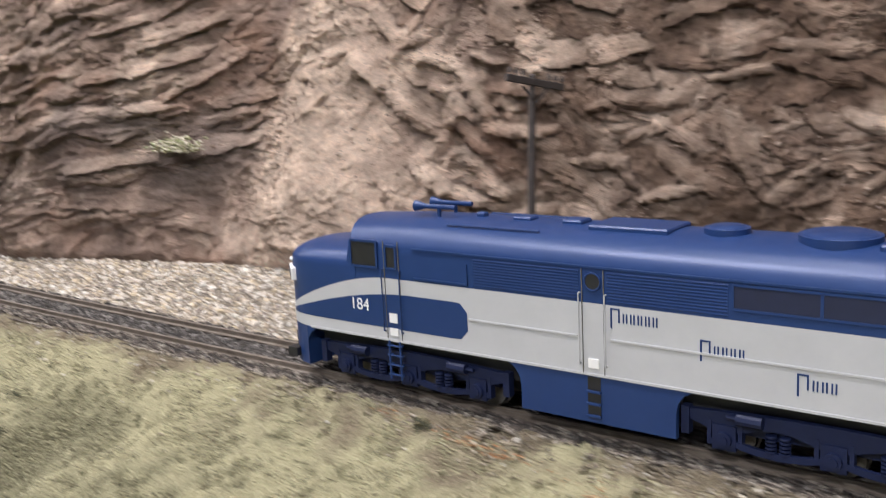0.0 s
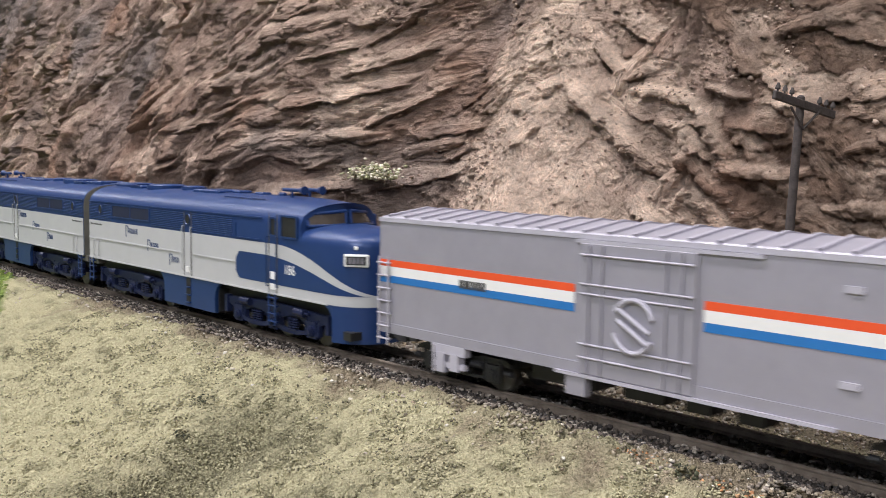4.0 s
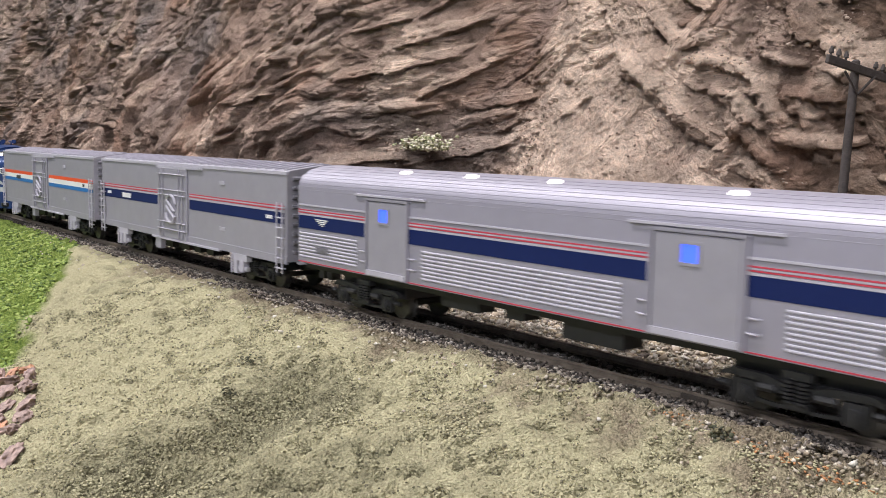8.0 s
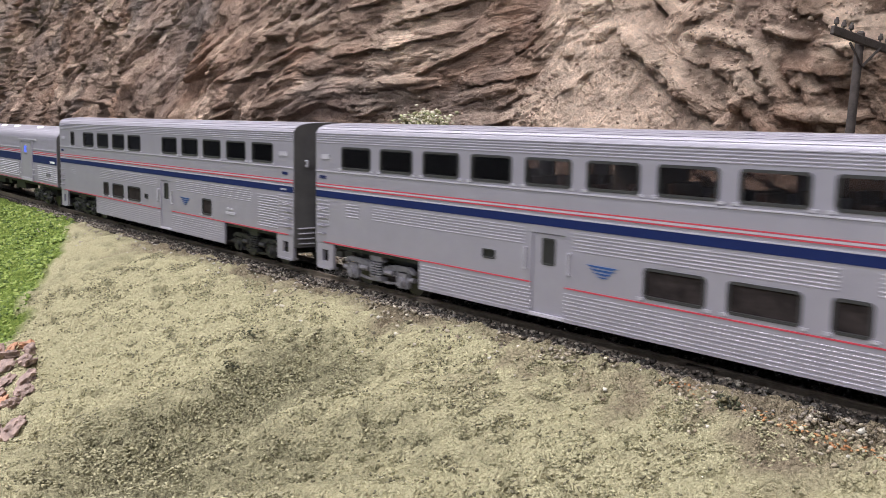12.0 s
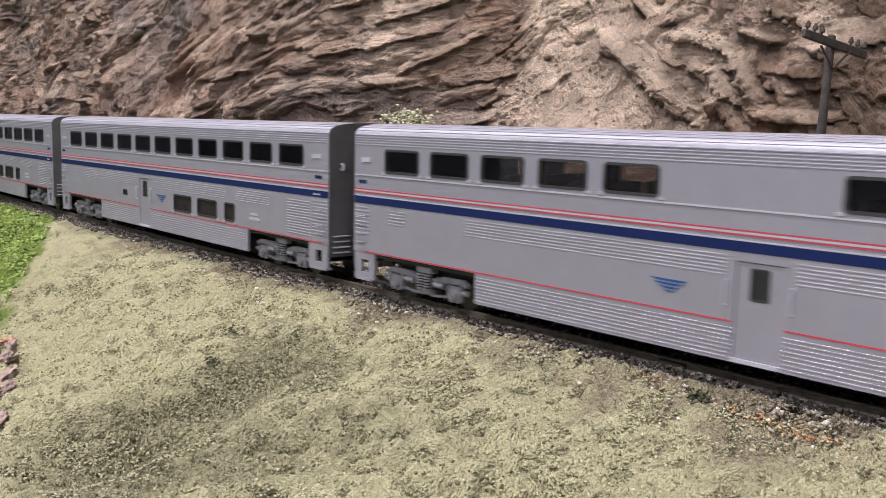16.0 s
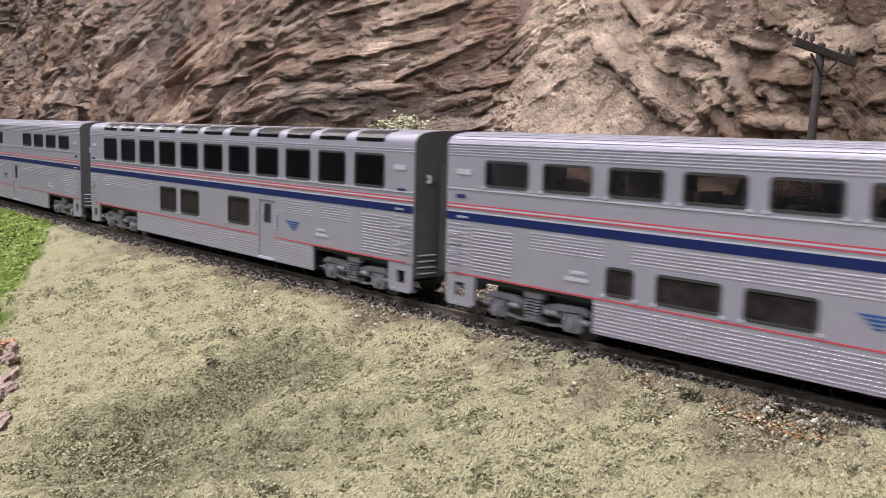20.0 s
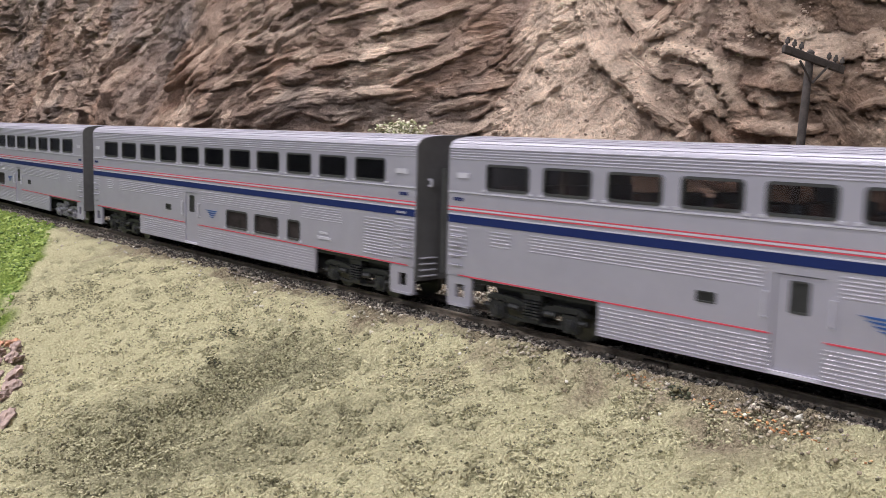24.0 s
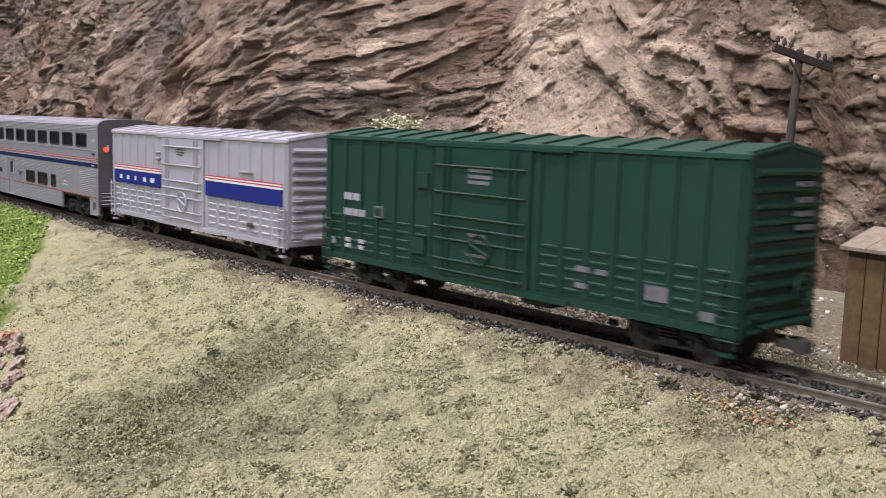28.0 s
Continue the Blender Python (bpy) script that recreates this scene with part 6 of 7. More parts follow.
            part("plate", boxes((52, 59, *sorted((y, y + s * 1.3)), 17, 22.5), (54, 60, *sorted((y, y + s * 1.1)), 39, 44)), GREEN, t)
        else:
            for a, b in ((5.2, 61.5), (108, 173)):
                strip(t, "panel", a, b, 25.6, 32.2, ROYAL, y, 1.02, "royal blue painted panel")
                for z, h, m in ((34.25, 0.45, RED), (33.65, 0.55, WHITE), (33.15, 0.45, RED), (32.25, 0.85, WHITE)):
                    strip(t, "stripe", a, b, z, z + h, m, y, 1.02, "thin red and white stripes")
            for x, ws in ((12.5, [0.9, 0.9, 0.5]), (21.5, [0.8, 0.9, 0.5]), (31.5, [1.5]), (41.5, [0.8, 0.8, 0.7]), (50, [0.8, 0.9, 0.9, 0.8])):
                bars(t, "lettering", x, 27.5, 2.2, ws, WHITE, y, 0.35, 1.2, "white painted marking")
            for x, z, w, h in ((79, 44.6, 8, 0.5), (79, 43.4, 8, 0.5), (80, 42.2, 6, 0.5), (146, 15, 3.6, 1.8)):
                part("lettering", boxes((x, x + w, *sorted((y, y + s * 1.35)), z, z + h)), DARK, t, "small dark marking")
            for x, z, w in ((54, 42.5, 6.5), (54, 39.5, 6.5), (138, 37.5, 11)):
                part("placard_ledge", boxes((x, x + w, *sorted((y, y + s * 1.1)), z, z + 0.5)), rib_m, t)
        part("step", boxes((1.4, 5.2, *sorted((y - s * 1, y + s * 0.8)), 5.2, 6.0), (L - 6, L - 2, *sorted((y - s * 1, y + s * 0.8)), 5.2, 6.0)), rib_m, t)
    for x, w in ((0.6, -1), (L - 0.6, 1)):
        for i in range(10):
            z = z0 + 2.5 + (z1 - z0 - 4) * i / 10
            bm = bmesh.new()
            pr = [(x - w * 0.2, z), (x + w * 1.3, z + 0.9), (x + w * 1.3, z + 1.6), (x - w * 0.2, z + 2.7)]
            loft(bm, [[(px, yy, pz) for px, pz in pr] for yy in (-15.6, 15.6)])
            part("end_rib", bm, rib_m, t)
        if green and w > 0:
            for k, z in enumerate((47, 43, 39.5, 36)):
                part("lettering", boxes((x, x + 1.6, 4, 11, z, z + 1.3)), SILVER_DULL, t)
        bm = bmesh.new()
        hoop(bm, (x + w * 3, 6, 21), "X", 4, 0.4)
        rod(bm, (x + w * 3, 2.2, 21), (x + w * 3, 9.8, 21), 0.35, 6)
        rod(bm, (x, 6, 21), (x + w * 3.2, 6, 21), 0.8, 6)
        part("brake_wheel", bm, rib_m, t, "round brake wheel")
        part("end_platform", boxes((*sorted((x, x + w * 3.4)), -11, 11, 12.6, 13.3)), roof_m, t)
        bm = bmesh.new()
        for k in range(5):
            rod(bm, (x + w * 1.8, -16, 12 + 4 * k), (x + w * 1.8, -11.5, 12 + 4 * k), 0.35, 6)
        part("end_ladder", bm, roof_m, t)
        coupler(t, x, w)
    part("underframe", boxes((2, L - 2, -2.5, 2.5, 7, z0), (60, 118, -13, 13, z0 - 1.2, z0), (70, 86, 3, 10, 5.5, z0), (96, 108, -10, -4, 6, z0)), BLACK, t, "black underframe")
    for xc in (25, 152):
        passenger_truck(t, xc, BLACK, 20, 10.4, 12.0, 4.8)
    return t


def locomotive(number):
    """A streamlined cab unit, its tail at x = 0 and its nose at x = 215."""
    L, W, NB = 215.4, 17.4, 186.0
    t = thing("locomotive", "streamlined blue and pale grey diesel locomotive with lettered sides", "locomotive", GROUP)

    def half_width(x):
        if x <= NB:
            return W
        u = min((x - NB) / (L - NB), 1)
        return W * (1 - u ** 4.6) ** (1 / 2.3)
    half = [(W, 17.0), (W, 42.6), (W - 0.25, 44.6), (W - 1.2, 46.9), (W - 3.0, 48.9), (W - 5.8, 50.5), (W - 9.5, 51.6), (4, 52.1), (0, 52.2)]

    def ring(x, drop=0.0, tuck=0.0):
        pts = []
        for y, z in half + [(-a, b) for a, b in half[-2::-1]]:
            k = max(z - 36, 0) / 16.2
            pts.append((x, y * (1 - tuck * k), 36 + (z - 36) * (1 - drop) if z > 36 else z))
        return pts
    bm = bmesh.new()
    front = [(x + 5.2 * (1 - (y / W) ** 2) + max(0, 47.5 - z) * 0.22, y, z) for x, y, z in ring(181.6, 0.10, 0.04)]
    brow = [(x + 5.6 * (1 - (y / W) ** 2), y, z) for x, y, z in ring(181.6, 0.075, 0.03)]
    loft(bm, [ring(0.5), ring(150), ring(160, 0.006), ring(168, 0.018), ring(174, 0.038, 0.006), ring(179, 0.06, 0.018), brow, front])
    body = part("body", bm, LOCO_BLUE, t, "blue body with a rounded roof", smooth=38)
    # the nose: level outlines stacked, drawn in at the top
    us = [math.sin(math.pi / 2 * i / 22) for i in range(23)]
    plan = [(NB + (L - NB) * u, half_width(NB + (L - NB) * u)) for u in us]
    outline = [(NB - 6, W)] + plan + [(x, -y) for x, y in plan[-2::-1]] + [(NB - 6, -W)]
    rings = []
    for z, inset in ((17, 0), (30, 0), (37.4, 0), (39.0, 0.3), (40.2, 1.1), (41.1, 2.4), (42.0, 4.6), (42.7, 7.5), (43.3, 11.0), (43.6, 14.5)):
        r = []
        for x, y in outline:
            k = 1 - inset / 20
            xx = NB - 6 + (x - NB + 6) * (1 - inset / 52)
            r.append((xx, y * k, z - max(z - 30, 0) * 0.0022 * max(xx - NB, 0)))
        rings.append(r)
    part("nose", loft(bmesh.new(), rings), LOCO_BLUE, t, "rounded blue nose", smooth=40)
    pilot = [(202.0, W)] + [p for p in outline if p[0] > 202.5] + [(202.0, -W)]
    part("pilot", loft(bmesh.new(), [[(x, y, z) for x, y in pilot] for z in (4.6, 17.0)]), LOCO_BLUE, t, "deep blue pilot skirt", smooth=40)
    part("pilot_step", boxes((208, 212, -16.9, 16.9, 6.2, 9.0)), BLACK, t)
    part("pilot_opening", boxes((L - 3, L + 0.25, -4, 4, 6, 10.5)), BLACK, t)

    def patch(x0, x1, zlo, zhi, off, s, nx=60, nz=4):
        bm = bmesh.new()
        xs = [x0 + (x1 - x0) * (1 - (1 - i / nx) ** 1.9) for i in range(nx + 1)]
        g = []
        for x in xs:
            a, b = zlo(x), max(zhi(x), zlo(x) + 0.02)
            e = 0.05
            dy = (half_width(min(x + e, L)) - half_width(x - e)) / (2 * e) if x > NB else 0.0
            nl = math.hypot(1, dy)
            g.append([bm.verts.new((x - dy / nl * off, s * (half_width(x) + off / nl), a + (b - a) * j / nz)) for j in range(nz + 1)])
        for i in range(nx):
            for j in range(nz):
                bm.faces.new((g[i][j], g[i + 1][j], g[i + 1][j + 1], g[i][j + 1]))
        return bm

    def sweep(x, flat, x0, x1, low):
        if x < x0:
            return flat
        u = min((x - x0) / (x1 - x0), 1)
        return flat + (low - flat) * (u ** 1.75)
    for s in (-1, 1):
        y = s * W
        part("pale_band", patch(0.6, 215.3, lambda x: 17.2, lambda x: sweep(x, 35.6, 168, 214.6, 20.9), 0.10, s), LOCO_GREY, t, "pale grey side band sweeping down the nose", smooth=60)
        part("blue_panel", patch(139.6, 213.4, lambda x: 20.8 + max(0, 142.6 - x) ** 2 * 0.3, lambda x: sweep(x, 31.2, 160, 212.6, 20.9) - max(0, 142.6 - x) ** 2 * 0.3, 0.2, s), LOCO_BLUE, t, "blue panel with a rounded end", smooth=60)
        yo = y + s * 0.12
        a, b = sorted((yo, yo + s * 0.35))
        part("belt_moulding", boxes((0.8, 96.5, a, b, 26.6, 27.1), (105.6, 139, a, b, 26.6, 27.1), (0.8, 200, a, b, 17.0, 17.6)), LOCO_GREY, t)
        part("belt_moulding", boxes((1, 155, *sorted((y, y + s * 0.4)), 44.4, 44.9)), LOCO_BLUE, t)
        for a, b in ((1, 27), (67, 97.2), (105, 137)):
            flute_row(t, "side_flute", a, b, 36.2, 43.8, 10, y, 0.22, LOCO_BLUE)
        part("grille", boxes((27.6, 65.6, *sorted((y - s * 0.2, y + s * 0.18)), 38.4, 43.4)), LOCO_GRILLE, t, "dark blue air intake grille")
        part("grille_frame", ring_plate(bmesh.new(), 27, 66.2, 37.8, 44.0, 0.6, y + s * 0.35, y - s * 0.2, 0.4), LOCO_BLUE, t)
        part("grille_frame", boxes((46.2, 46.9, *sorted((y, y + s * 0.3)), 38.4, 43.4)), LOCO_BLUE, t)
        for px in (14, 101.1):
            bm = bmesh.new()
            rod(bm, (px, y - s * 0.2, 41.0), (px, y + s * 0.3, 41.0), 2.2, 16)
            part("porthole", bm, BLACK, t, "round porthole")
            bm = bmesh.new()
            hoop(bm, (px, y + s * 0.3, 41), "Y", 2.2, 0.25)
            part("porthole_rim", bm, LOCO_BLUE, t)
        for dx0, dx1, zt in ((98.0, 104.2, 44.0), (163.0, 168.6, 46.5)):
            bm = boxes((dx0, dx0 + 0.2, *sorted((y, y + s * 0.3)), 17.4, zt), (dx1 - 0.2, dx1, *sorted((y, y + s * 0.3)), 17.4, zt))
            part("door_edge", bm, LOCO_END, t, "door joint")
            bm = bmesh.new()
            for hx in (dx0 - 0.5, dx1 + 0.5):
                rod_path(bm, [(hx, y, 20), (hx, y + s * 1.0, 20), (hx, y + s * 1.0, 38), (hx, y, 38)], 0.2)
            part("handrail", bm, LOCO_GREY if dx0 < 120 else LOCO_BLUE, t)
        for x0, z0, z1 in ((99.6, 19.0, 21.4), (164.4, 18.8, 21.0), (164.4, 22.6, 25.4)):
            part("kick_plate", boxes((x0, x0 + 2.9, *sorted((y, y + s * 0.5)), z0, z1)), WHITE, t, "pale door plate")
        for wx0, wx1, wz0, wz1 in ((164.2, 167.6, 38.8, 44.8), (171.4, 181.0, 38.6, 45.8)):
            fr = part("window", ring_plate(bmesh.new(), wx0 - 0.6, wx1 + 0.6, wz0 - 0.6, wz1 + 0.6, 0.7, y + s * 0.45, y - s * 0.3, 0.9), LOCO_BLUE, t, "cab side window")
            part("pane", boxes((wx0, wx1, *sorted((y, y + s * 0.16)), wz0, wz1)), BLACK, fr, "dark cab glass")
        part("fairing_line", boxes((139, 158, *sorted((y, y + s * 0.4)), 36.2, 36.7), (139, 139.5, *sorted((y, y + s * 0.4)), 36.2, 42), (141, 158, *sorted((y, y + s * 0.4)), 44.6, 45.0)), LOCO_BLUE, t)
        arc = [(79.5 - 6 * (1 - math.cos(a)), 17.1 - 6 * (1 - math.sin(a))) for a in (0, 0.4, 0.8, 1.2, math.pi / 2)]
        prof = [(79.5, 4.6)] + arc + [(202.5 - a, b) for a, b in arc[::-1]] + [(123, 4.6)]
        sk = loft(bmesh.new(), [[(a, yy, b) for a, b in prof] for yy in (y - s * 1.5, y - s * 0.02)])
        arch = [(202.2, 4.6)] + [(202.2 - 6 * (1 - math.cos(a)), 17.1 - 6 * (1 - math.sin(a))) for a in (0, 0.4, 0.8, 1.2, math.pi / 2)] + [(202.2, 17.1)]
        part("pilot_side", loft(bmesh.new(), [[(a, yy, b) for a, b in arch] for yy in (y - s * 1.4, y - s * 0.03)]), LOCO_BLUE, t)
        part("skirt", sk, LOCO_BLUE, t, "blue tank skirt between the trucks")
        part("step_recess", boxes((99.4, 103.0, *sorted((y - s * 0.1, y + s * 0.12)), 5.8, 16.6)), BLACK, t)
        part("step", boxes(*[(99.2, 103.2, *sorted((y, y + s * 0.9)), z, z + 0.5) for z in (6.2, 9.4, 12.6)]), LOCO_BLUE, t)
        bm = bmesh.new()
        ladder(bm, 163.8, y - s * 0.5, s, 5.6, 17.2, 4.0, 4)
        part("ladder", bm, LOCO_BLUE, t, "cab ladder")
        bm = bmesh.new()
        ladder(bm, 2.0, y - s * 0.5, s, 6.0, 17.2, 4.0, 4)
        part("ladder", bm, LOCO_BLUE, t, "rear ladder")
        bm = bmesh.new()
        for hx in (7.5, 12.5):
            rod_path(bm, [(hx, y, 18.5), (hx, y + s * 0.9, 18.5), (hx, y + s * 0.9, 26), (hx, y, 26)], 0.22)
        part("handrail", bm, LOCO_GREY, t)
        # the road's name as plain shapes, and the engine's number
        near = s < 0
        for x, z, n in ((41.8, 31.3, 5), (63.9, 26.4, 4), (84.6, 21.8, 3)):
            flip = (lambda q: q) if near else (lambda q, x=x: {41.8: 96.3, 63.9: 73.5, 84.6: 51.5}[x] - (q - x))
            y2 = sorted((yo, yo + s * 0.12))
            bm = bmesh.new()

            def letter(a, b, c, d):
                box(bm, *sorted((flip(a), flip(b))), *y2, c, d)
            letter(x, x + 0.45, z - 1.4, z + 3.7)
            letter(x + 0.45, x + 2.1, z + 3.3, z + 3.7)
            letter(x + 2.1, x + 2.5, z + 0.2, z + 3.7)
            for i in range(n):
                x0 = x + 3.3 + 1.95 * i
                letter(x0, x0 + 0.36, z + 0.2, z + 2.6)
                letter(x0 + 0.85, x0 + 1.21, z + 0.2, z + 2.6)
            part("lettering", bm, LOCO_BLUE, t, "blue painted side lettering")
        fl = Matrix.Translation((173.0, y + s * 0.24, 25.2)) @ Matrix.Rotation(math.pi / 2, 4, "X")
        if not near:
            fl = Matrix.Translation((182.6, y + s * 0.24, 25.2)) @ Matrix.Rotation(math.pi, 4, "Z") @ Matrix.Rotation(math.pi / 2, 4, "X")
        text_mesh("number", number, 5.0, WHITE, t, fl, "white painted engine number")
        bars(t, "lettering", 2.5, 33.4, 0.7, [0.7] * 12, DARK, y, 0.4, 0.2, "tiny dark marking")
        # number board on the nose
        bx = 210.6
        by = half_width(bx)
        dy = (half_width(bx + 0.5) - half_width(bx - 0.5))
        ang = math.atan2(s * dy, 1)
        bd = soft_box(-4.2, 4.2, -0.9, 0.9, -2.1, 2.1, 0.3, 1)
        bmesh.ops.rotate(bd, verts=bd.verts, cent=(0, 0, 0), matrix=Matrix.Rotation(ang, 3, "Z"))
        bmesh.ops.translate(bd, verts=bd.verts, vec=(bx, s * by, 33.0))
        nb = part("number_board", bd, WHITE, t, "pale framed number board")
        fa = boxes((-3.4, 3.4, -1.0, 1.0, -1.4, 1.4))
        bmesh.ops.rotate(fa, verts=fa.verts, cent=(0, 0, 0), matrix=Matrix.Rotation(ang, 3, "Z"))
        bmesh.ops.translate(fa, verts=fa.verts, vec=(bx, s * by, 33.0))
        part("face", fa, BLACK, nb)
        dg = boxes(*[(-2.6 + 1.4 * k, -1.6 + 1.4 * k, -1.08, 1.08, -1.0, 1.0) for k in range(4)])
        bmesh.ops.rotate(dg, verts=dg.verts, cent=(0, 0, 0), matrix=Matrix.Rotation(ang, 3, "Z"))
        bmesh.ops.translate(dg, verts=dg.verts, vec=(bx, s * by, 33.0))
        part("lettering", dg, SILVER_DULL, nb, "grey painted marking")
        bm = bmesh.new()
        bmesh.ops.create_uvsphere(bm, u_segments=10, v_segments=6, radius=0.7)
        bmesh.ops.translate(bm, verts=bm.verts, vec=(bx, s * (by + 0.2), 37.2))
        part("marker_lamp", bm, WHITE, t)
        # windscreen
        def screen(u, v):
            return (187.9 - 4.6 * u * u - (0.7 + 1.3 * u) * v, s * (1.0 + 13.2 * u), 43.2 - 0.4 * u + (5.0 - 0.8 * u) * v)
        bm = bmesh.new()
        n = 6
        g = [[[bm.verts.new(Vector(screen(i / n, j / n)) + Vector((0.5, 0, 0.1))) for j in range(n + 1)] for i in range(n + 1)]]
        for i in range(n):
            for j in range(n):
                bm.faces.new((g[0][i][j], g[0][i + 1][j], g[0][i + 1][j + 1], g[0][i][j + 1]))
        scr = part("windscreen", bm, CAB_PANE, t, "dark slanted windscreen")
        bm = bmesh.new()
        cor = [screen(k / 4, 0) for k in range(5)] + [screen(1 - k / 4, 1) for k in range(5)] + [screen(0, 0)]
        for a, b in zip(cor, cor[1:]):
            rod(bm, Vector(a) + Vector((0.5, 0, 0.1)), Vector(b) + Vector((0.5, 0, 0.1)), 0.6, 8)
        part("frame", bm, LOCO_BLUE, scr)
    # roof fittings
    for x, r in ((48, 9.0), (74, 5.5)):
        bm = bmesh.new()
        rod(bm, (x, 0, 51.4), (x, 0, 53.4), r, 24)
        rod(bm, (x, 0, 53.4), (x, 0, 53.9), r - 0.8, 24, r - 1.6)
        part("roof_fan", bm, LOCO_BLUE, t, "round roof fan housing", smooth=35)
    for x0, x1, w, h in ((6, 22, 6, 53.6), (26, 38, 8, 52.9), (86, 108, 7, 53.0), (112, 118, 3, 53.2), (128, 134, 2.2, 53.0), (144, 147, 1.2, 53.4)):
        part("roof_hatch", soft_box(x0, x1, -w, w, 51.0, h, 0.4, 1), LOCO_BLUE, t, "raised roof hatch")
    for s in (-1, 1):
        rods(t, "roof_rail", [((5, s * 8, 53.0), (36, s * 8, 53.0)), ((120, s * 11, 51.2), (150, s * 11, 51.2))], 0.3, LOCO_BLUE)
    for s in (-1, 1):
        bm = bmesh.new()
        rod(bm, (158, s * 4, 51.8), (158, s * 4, 54.4), 0.6, 8)
        rod(bm, (152, s * 4, 54.8), (163, s * 4, 54.8), 0.7, 10)
        rod(bm, (163, s * 4, 54.8), (166.5, s * 4, 54.8), 0.8, 10, 1.7)
        part("horn", bm, LOCO_BLUE, t, "air horn", smooth=35)
    bm = bmesh.new()
    rod(bm, (L - 3, 0, 35), (L + 1.2, 0, 35), 3.0, 16, 2.7)
    part("headlamp", bm, LOCO_BLUE, t, "nose headlamp", smooth=35)
    part("end_panel", along([(a * 0.985, b - 0.1) for a, b in half] + [(-a * 0.985, b - 0.1) for a, b in half[-2::-1]], 0.0, 0.5), LOCO_END, t, "plain dark grey rear end")
    part("rear_platform", boxes((-1.8, 8, -16.4, 16.4, 14.2, 17.0)), LOCO_END, t)
    part("diaphragm", boxes((-2.2, 0, -7, -5, 14, 43), (-2.2, 0, 5, 7, 14, 43), (-2.2, 0, -7, 7, 41, 43)), BLACK, t)
    part("underframe", boxes((4, 206, -13, 13, 14.5, 17.0), (82, 124, -15.8, 15.8, 5.2, 15)), BLACK, t)
    coupler(t, 0.5, -1)
    coupler(t, L - 1, 1)
    # added black boxes that stop light showing through above the trucks
    for a, b in ((6, 80), (126, 200)):
        part("light_block", boxes((a, b, -12.4, 12.4, 10, 16.9)), BLACK, t)
    for xc in (44, 163):
        bm = bmesh.new()
        for s in (-1, 1):
            def q(x0, x1, z0, z1, d=0.0):
                a, b = sorted((s * 13.4, s * (15.4 + d)))
                box(bm, xc + x0, xc + x1, a, b, z0, z1)
            # upper frame, scooped out between the axles, and a dropped equaliser bar under it
            xs = np.linspace(-34, 34, 69)
            top = [(x, 12.2 + 1.2 * math.cos(x / 34 * math.pi / 2)) for x in xs]
            low = [(x, 7.4 + 2.6 * abs(math.sin(math.pi * (x / 24.5))) ** 1.5) for x in xs[::-1]]
            loft(bm, [[(xc + a, s * yy, b) for a, b in top + low] for yy in (13.6, 15.2)])
            bar = [(x, 5.6 - 2.1 * abs(math.sin(math.pi * (x / 24.5))) ** 0.7) for x in xs[6:-6]]
            loft(bm, [[(xc + a, s * yy, b) for a, b in [(x, z + 1.5) for x, z in bar] + bar[::-1]] for yy in (14.4, 15.6)])
            q(-35, -33, 6, 12.8, 0.4)
            q(33, 35, 6, 12.8, 0.4)
            for k in (-1, 0, 1):
                x = k * 24.5
                q(x - 2.8, x + 2.8, 3.6, 9.6, 0.3)
                q(x - 4.2, x - 3.2, 4.4, 10.4, 0.0)
                q(x + 3.2, x + 4.2, 4.4, 10.4, 0.0)
                rod(bm, (xc + x, s * 15.6, 6.2), (xc + x, s * 16.7, 6.2), 2.0, 12)
                rod(bm, (xc + x, s * 16.7, 6.2), (xc + x, s * 17.1, 6.2), 1.2, 10)
            for k in (-1, 1):
                x = k * 12.25
                for d in (-1.6, 1.6):
                    for z in np.arange(5.0, 9.4, 0.9):
                        rod(bm, (xc + x + d, s * 14.8, z), (xc + x + d, s * 14.8, z + 0.5), 1.3, 10)
                rod(bm, (xc + x + k * 3, s * 16.2, 12.0), (xc + x + k * 9, s * 16.2, 12.0), 1.5, 10)
                rod(bm, (xc + x + k * 9, s * 16.2, 12.0), (xc + x + k * 11.5, s * 16.2, 12.0), 0.5, 8)
        box(bm, xc - 30, xc + 30, -12.6, 12.6, 7, 10)
        tr = part("truck", bm, LOCO_TRUCK, t, "dark navy six-wheel truck with swept side frames")
        for k in (-1, 0, 1):
            wheelset(tr, xc + k * 24.5, 5.3)
    return t


def add_car(ob, lead, length, turned=False):
    """Joins a car to the train: lead is how far its leading end lies behind the first double-deck car's, in metres."""
    CARS.append((ob, lead, length, turned))
    return ob


# in the order of the train
add_car(locomotive("184"), -1.1444, 213.6, True)
add_car(locomotive("186"), -0.9245, 213.6)
add_car(express_car(3), -0.6977, 209.5)
add_car(express_car(4), -0.4758, 209.5)
add_car(baggage_car(), -0.2586, 251.0)
add_car(double_decker("transition", BLACK), 0.0, SUPER)
coach = add_car(double_decker("coach", SILVER_DULL), 0.298, SUPER)
add_car(copy_thing(coach, Matrix.Identity(4)), 0.596, SUPER)
add_car(double_decker("sleeper", SILVER_DULL), 0.894, SUPER)
add_car(double_decker("lounge", SILVER_DULL), 1.192, SUPER)
add_car(copy_thing(coach, Matrix.Identity(4)), 1.490, SUPER, True)
dark_coach = add_car(double_decker("coach", BLACK), 1.788, SUPER)
last_coach = add_car(copy_thing(dark_coach, Matrix.Identity(4)), 2.086, SUPER)
tagged(last_coach, "silver double-deck passenger car with lit red marker lamps at its tail")
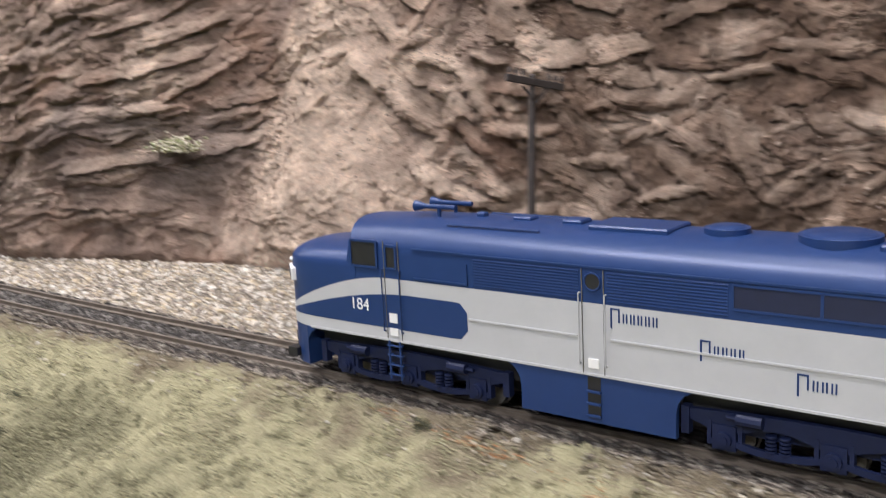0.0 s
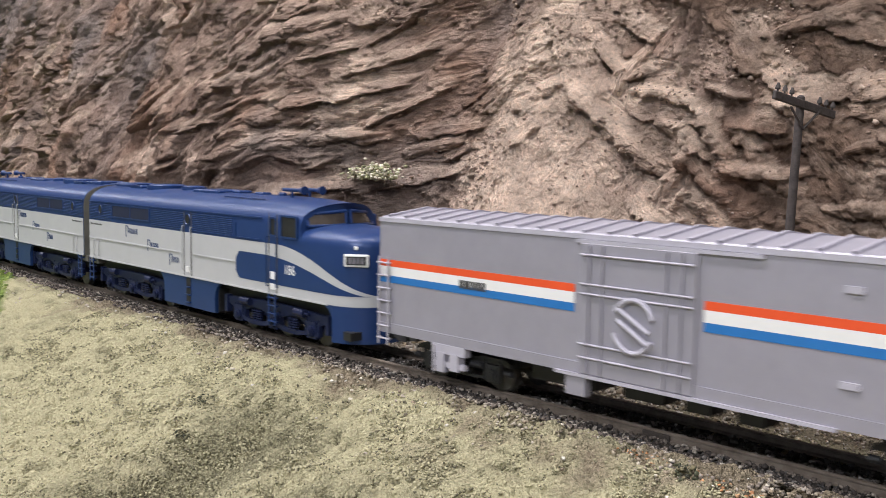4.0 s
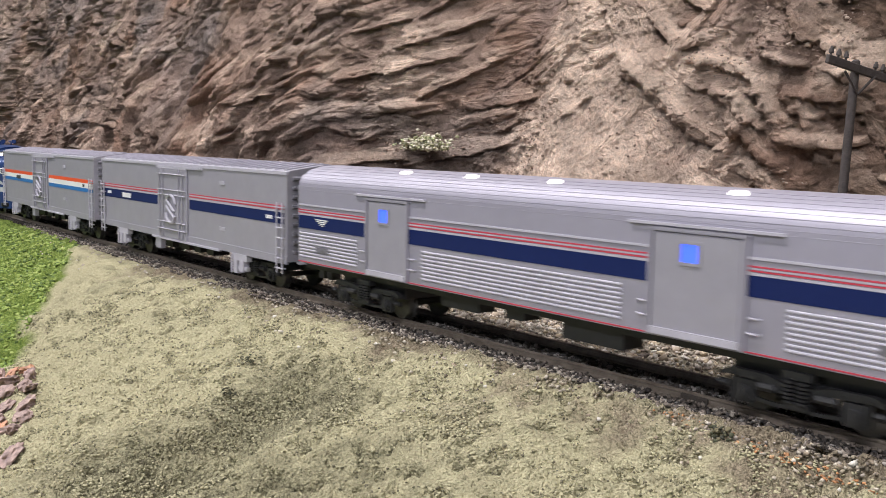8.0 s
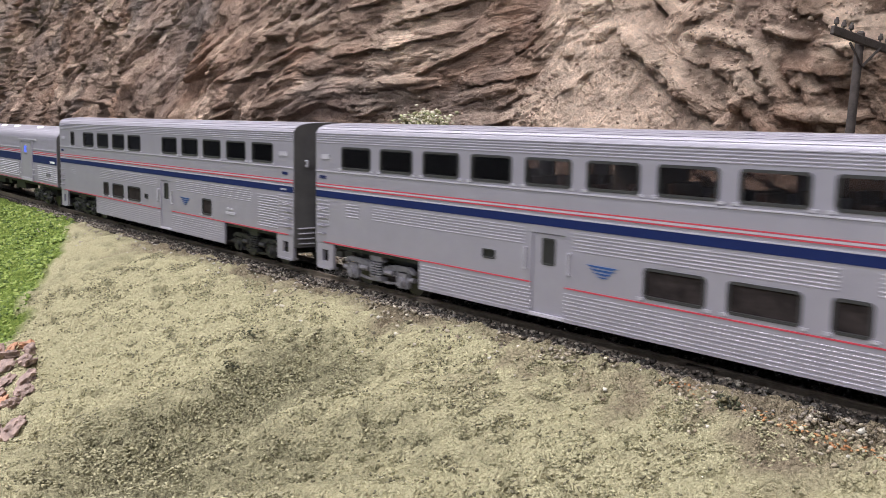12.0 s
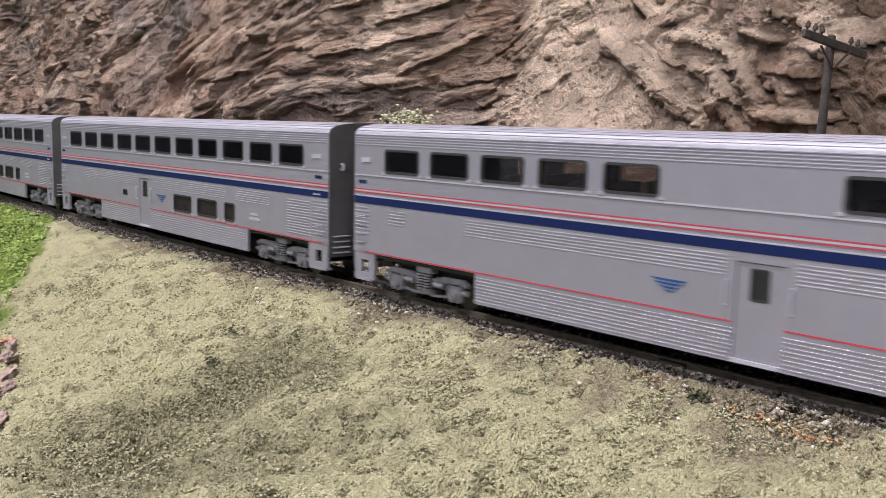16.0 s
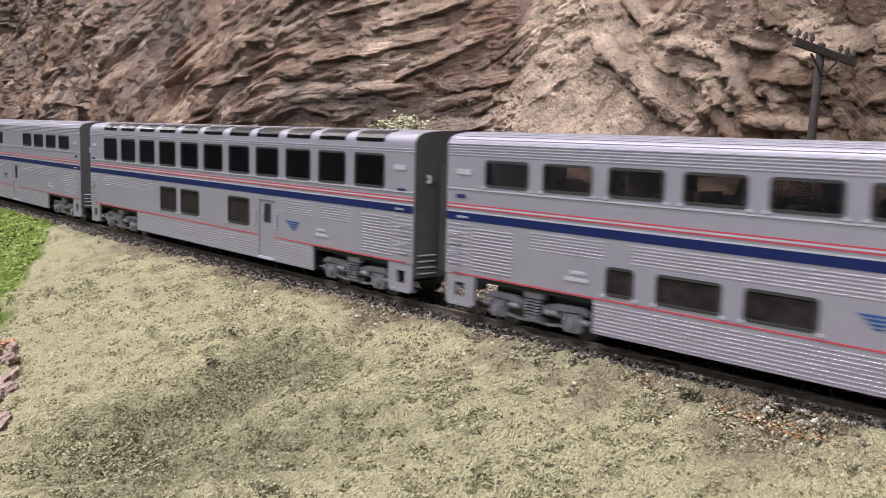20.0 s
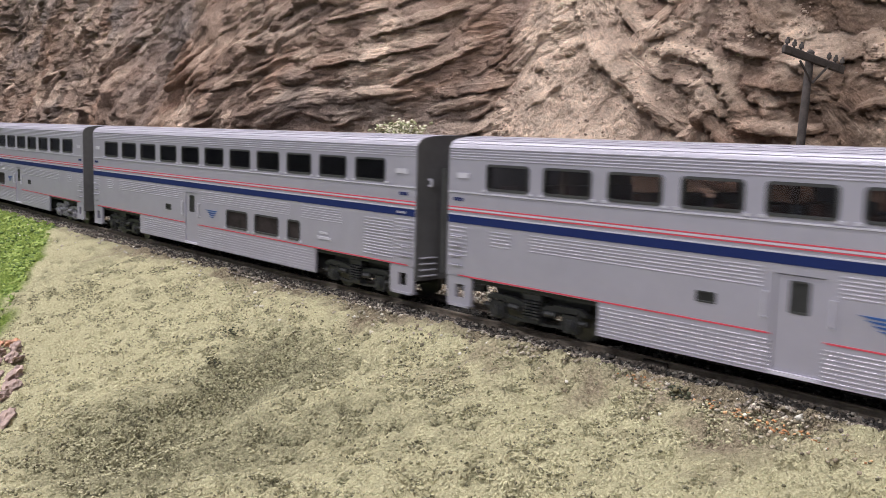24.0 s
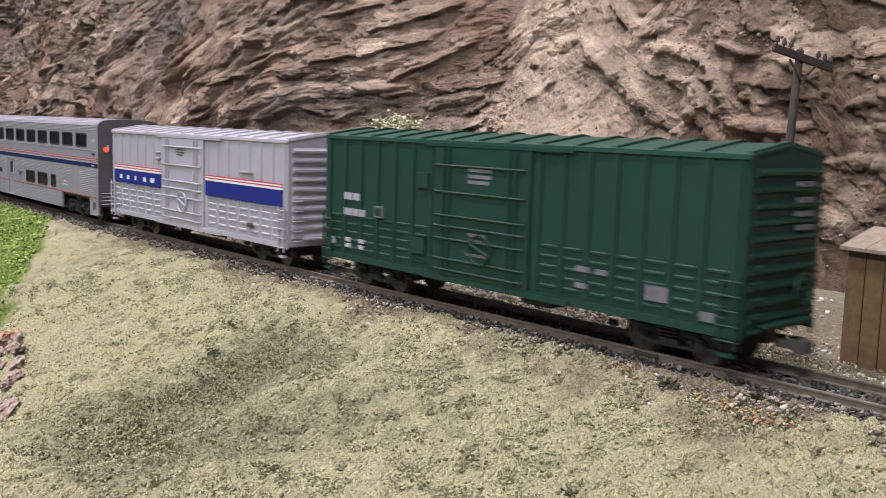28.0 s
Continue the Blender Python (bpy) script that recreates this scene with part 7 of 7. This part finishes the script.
for s in (-1, 1):
    bm = bmesh.new()
    rod(bm, (SUPER, s * 13.5, 41), (SUPER + 1.4, s * 13.5, 41), 1.3, 12)
    part("marker_lamp", bm, RED_GLOW, last_coach, "lit red marker lamp")
add_car(boxcar("silver"), 2.388, 176.7)
add_car(boxcar("green"), 2.590, 176.7)


# ---- the train's run ----
# seconds and the place along the track of the first double-deck car's leading end
TRAIN = [(0, 1.3640), (0.5, 1.3011), (1, 1.2380), (1.5, 1.1744), (2, 1.1108), (2.5, 1.0466), (3, 0.9833), (3.5, 0.9220), (4, 0.8608), (4.5, 0.7994), (5, 0.7375), (5.5, 0.6747), (6, 0.6108), (6.5, 0.5476), (7, 0.4821), (7.5, 0.4144), (8, 0.3442), (8.5, 0.2726), (9, 0.2002), (9.5, 0.1299), (10, 0.0609), (10.5, -0.0055), (11, -0.0702), (11.5, -0.1345), (12, -0.1996), (12.5, -0.2680), (13, -0.3368), (13.5, -0.4061), (14, -0.4757), (14.5, -0.5456), (15, -0.6158), (15.5, -0.6878), (16, -0.7585), (16.5, -0.8291), (17, -0.8967), (17.5, -0.9647), (18, -1.0305), (18.5, -1.0973), (19, -1.1639), (19.5, -1.2338), (20, -1.3047), (20.5, -1.3778), (21, -1.4513), (21.5, -1.5267), (22, -1.6010), (22.5, -1.6748), (23, -1.7486), (23.5, -1.8229), (24, -1.8983), (24.5, -1.9738), (25, -2.0482), (25.5, -2.1204), (26, -2.1917), (26.5, -2.2628), (27, -2.3330), (27.5, -2.4015), (28, -2.4695)]


def train_at(t):
    """A smooth curve through the rows of TRAIN."""
    T = [r[0] for r in TRAIN]
    S = [r[1] for r in TRAIN]
    g = np.gradient(S, T)
    i = min(max(int(np.searchsorted(T, t, "right")) - 1, 0), len(T) - 2)
    h = T[i + 1] - T[i]
    u = (t - T[i]) / h
    return (2 * u ** 3 - 3 * u ** 2 + 1) * S[i] + (u ** 3 - 2 * u ** 2 + u) * h * g[i] + (-2 * u ** 3 + 3 * u ** 2) * S[i + 1] + (u ** 3 - u ** 2) * h * g[i + 1]


def car_pose(s, length, turned):
    """A car whose leading end lies s metres along the track, its trucks on the line."""
    a, b = on_track(s + 0.15 * length), on_track(s + 0.85 * length)
    d = Vector((b[0] - a[0], b[1] - a[1], 0)).normalized()
    p = Vector((a[0], a[1], 0)) - d * 0.15 * length
    m = Matrix.Translation(p) @ Matrix.Rotation(math.atan2(d.y, d.x), 4, "Z")
    if turned:
        m = m @ Matrix.Translation((length, 0, 0)) @ Matrix.Rotation(math.pi, 4, "Z")
    return m


def motions():
    for car, u, length, turned in CARS:
        walk(car, [(t, car_pose(train_at(t) + u, length * 0.001, turned)) for t in np.arange(0, 28.01, 0.5)])


motions()
